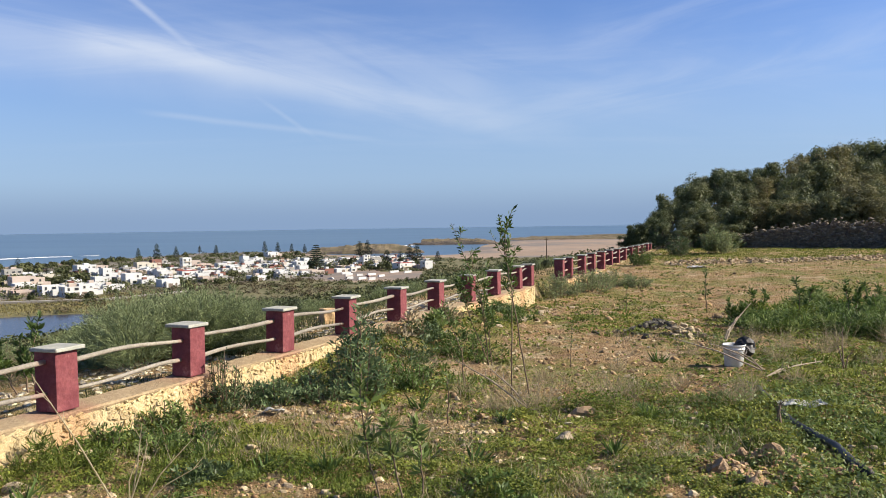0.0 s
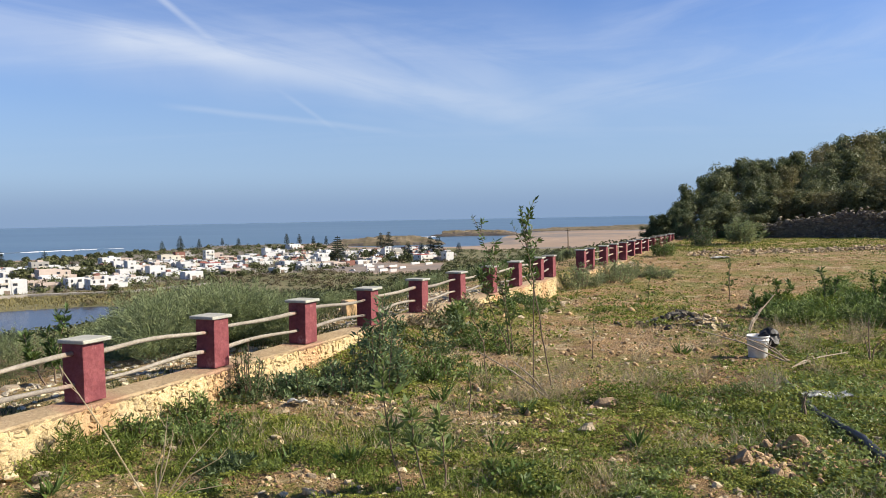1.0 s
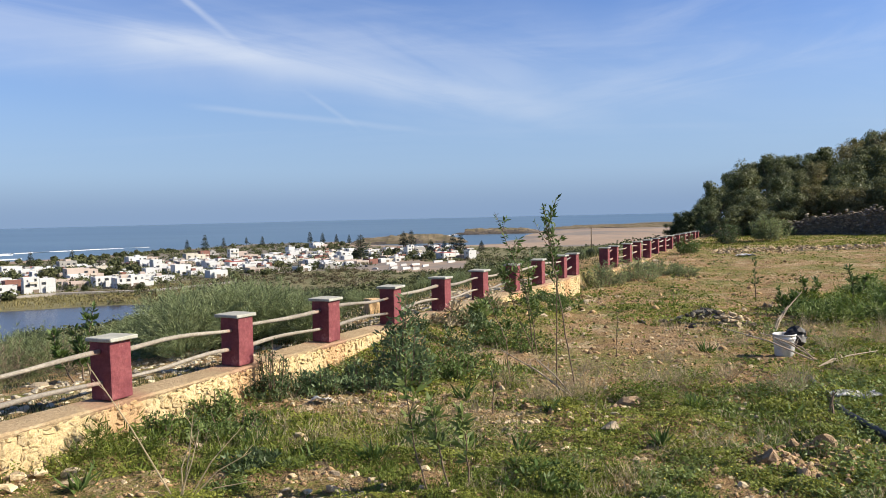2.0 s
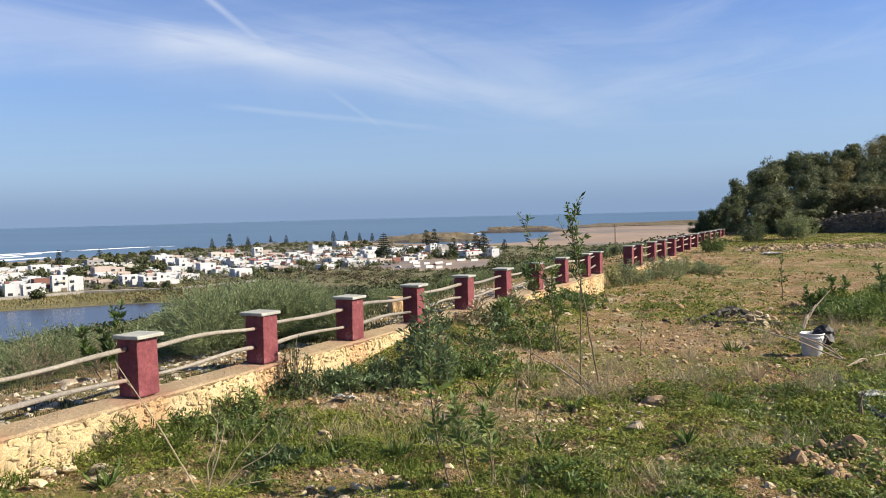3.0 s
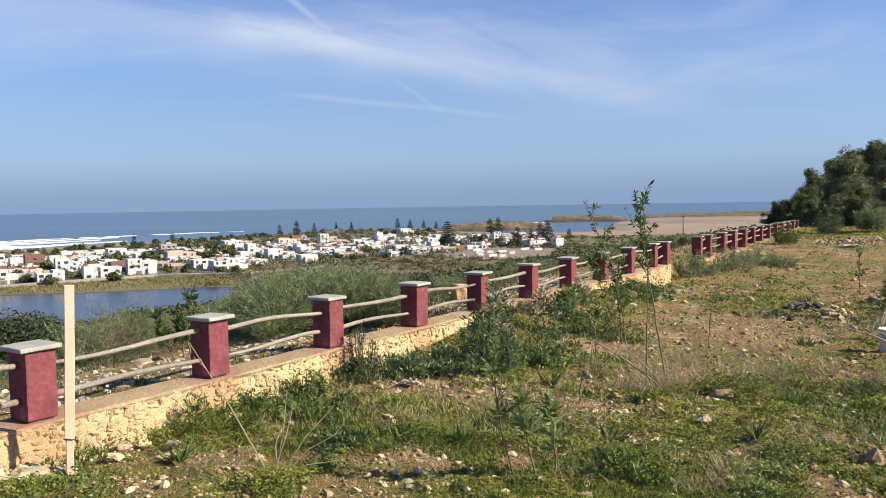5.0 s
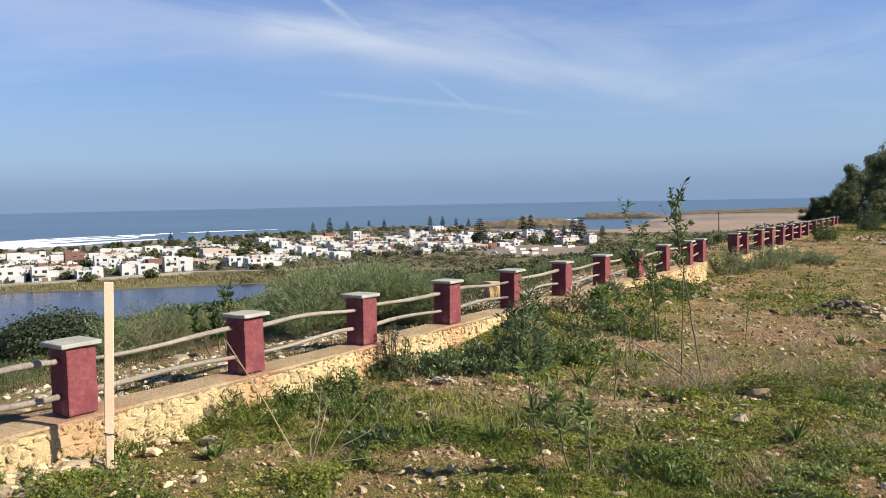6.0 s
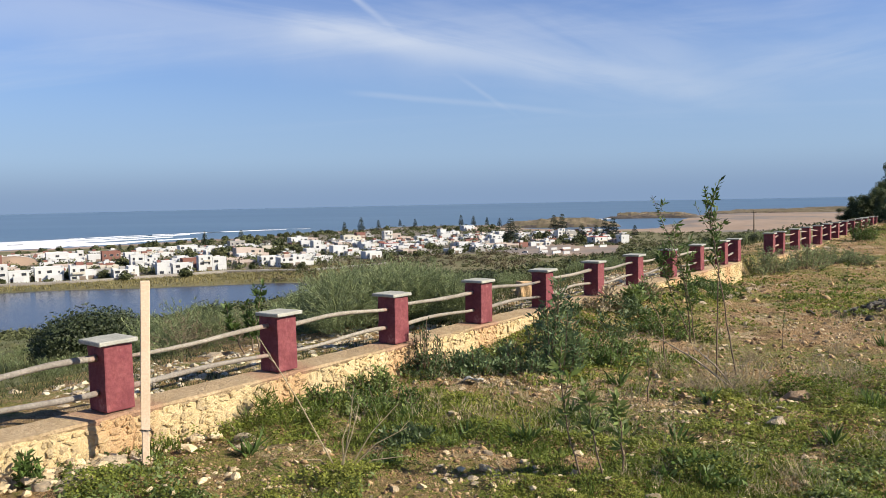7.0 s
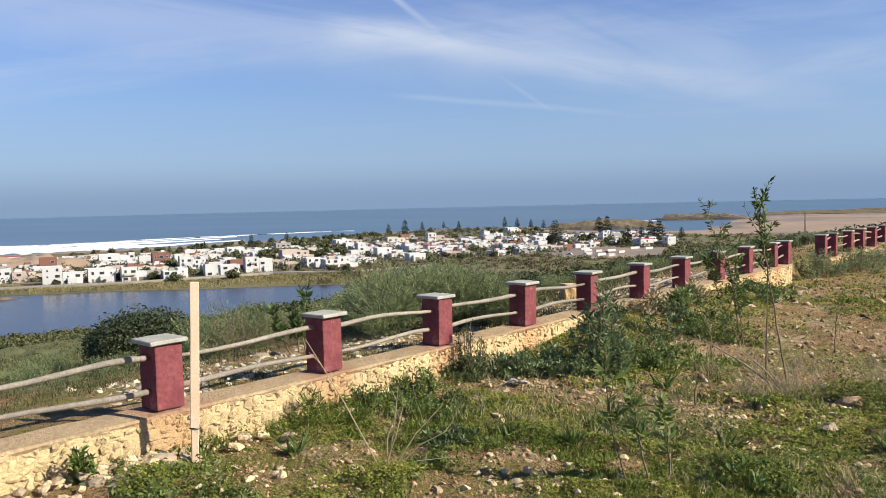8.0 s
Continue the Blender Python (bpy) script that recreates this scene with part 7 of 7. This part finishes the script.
# ---------------------------------------------------------------- stones of the fence wall
rng = random.Random(31)
shapes = [rock_mesh("stone", M["stone"], 700 + k, 1.0, 2, 0.75) for k in range(10)]
far_v, far_f, made = [], [], 0
inv = wall_a.matrix_basis.inverted()
u = -4.5
cells = []
while u < 15.35:
    step = rng.uniform(0.04, 0.125)
    x, y = xy(u, 0.3)
    z, top = gz(x, y) - 0.06, cap_top(u) - POST_H - 0.035
    while z < top - 0.03:
        h = min(rng.choice((rng.uniform(0.025, 0.045), rng.uniform(0.04, 0.085))), top - z)
        cells.append((u + step / 2 + rng.uniform(-0.03, 0.03), z + h / 2, step * rng.uniform(0.85, 1.15), h))
        z += h * 0.97
    u += step * 0.94
coarse = [rock_mesh("stone", M["stone"], 730 + k, 1.0, 1, 0.5) for k in range(8)]
near = sorted(cells, key=lambda c: abs(c[0] - 0.6))
for i, (uc, zc, w, h) in enumerate(near):
    x, y = xy(uc, 0.128)
    m = inv @ Matrix.Translation((x, y, zc)) @ pose(0, 0, 0, rng.uniform(-24, 24), rng.uniform(-14, 14), -TURN + rng.uniform(-14, 14)) @ Matrix.Diagonal((0.044 * rng.uniform(0.55, 1.25), w * rng.uniform(0.8, 1.5), h * rng.uniform(0.9, 1.55), 1)) @ Matrix.Translation((0, 0, -0.22))
    me = shapes[rng.randrange(10)] if i < 700 else coarse[rng.randrange(8)]
    if i < 300:
        under("stone", me, wall_a, m)
    else:
        k = len(far_v)
        far_v += [m @ p.co for p in me.vertices]
        far_f += [tuple(q + k for q in f.vertices) for f in me.polygons]
tagged(under("rubble_face", mesh_of("rubble_face", far_v, far_f, M["stone_far"]), wall_a), kind="stuff")
far_v, far_f = [], []
inv = wall_b.matrix_basis.inverted()
for i in range(900):
    u = rng.uniform(18.25, 36.2)
    x, y = xy(u, 0.135)
    g, top = gz(*xy(u, 0.3)) - 0.04, cap_top(u) - 0.60 - 0.04
    m = inv @ Matrix.Translation((x, y, rng.uniform(g, max(top, g + 0.02)))) @ pose(0, 0, 0, rng.uniform(-8, 8), rng.uniform(-14, 14), -TURN) @ Matrix.Diagonal((0.1, rng.uniform(0.1, 0.2), rng.uniform(0.08, 0.13), 1)) @ Matrix.Translation((0, 0, -0.22))
    me, k = coarse[i % 8], len(far_v)
    far_v += [m @ p.co for p in me.vertices]
    far_f += [tuple(q + k for q in f.vertices) for f in me.polygons]
tagged(under("rubble_face", mesh_of("rubble_face", far_v, far_f, M["stone_far"]), wall_b), kind="stuff")
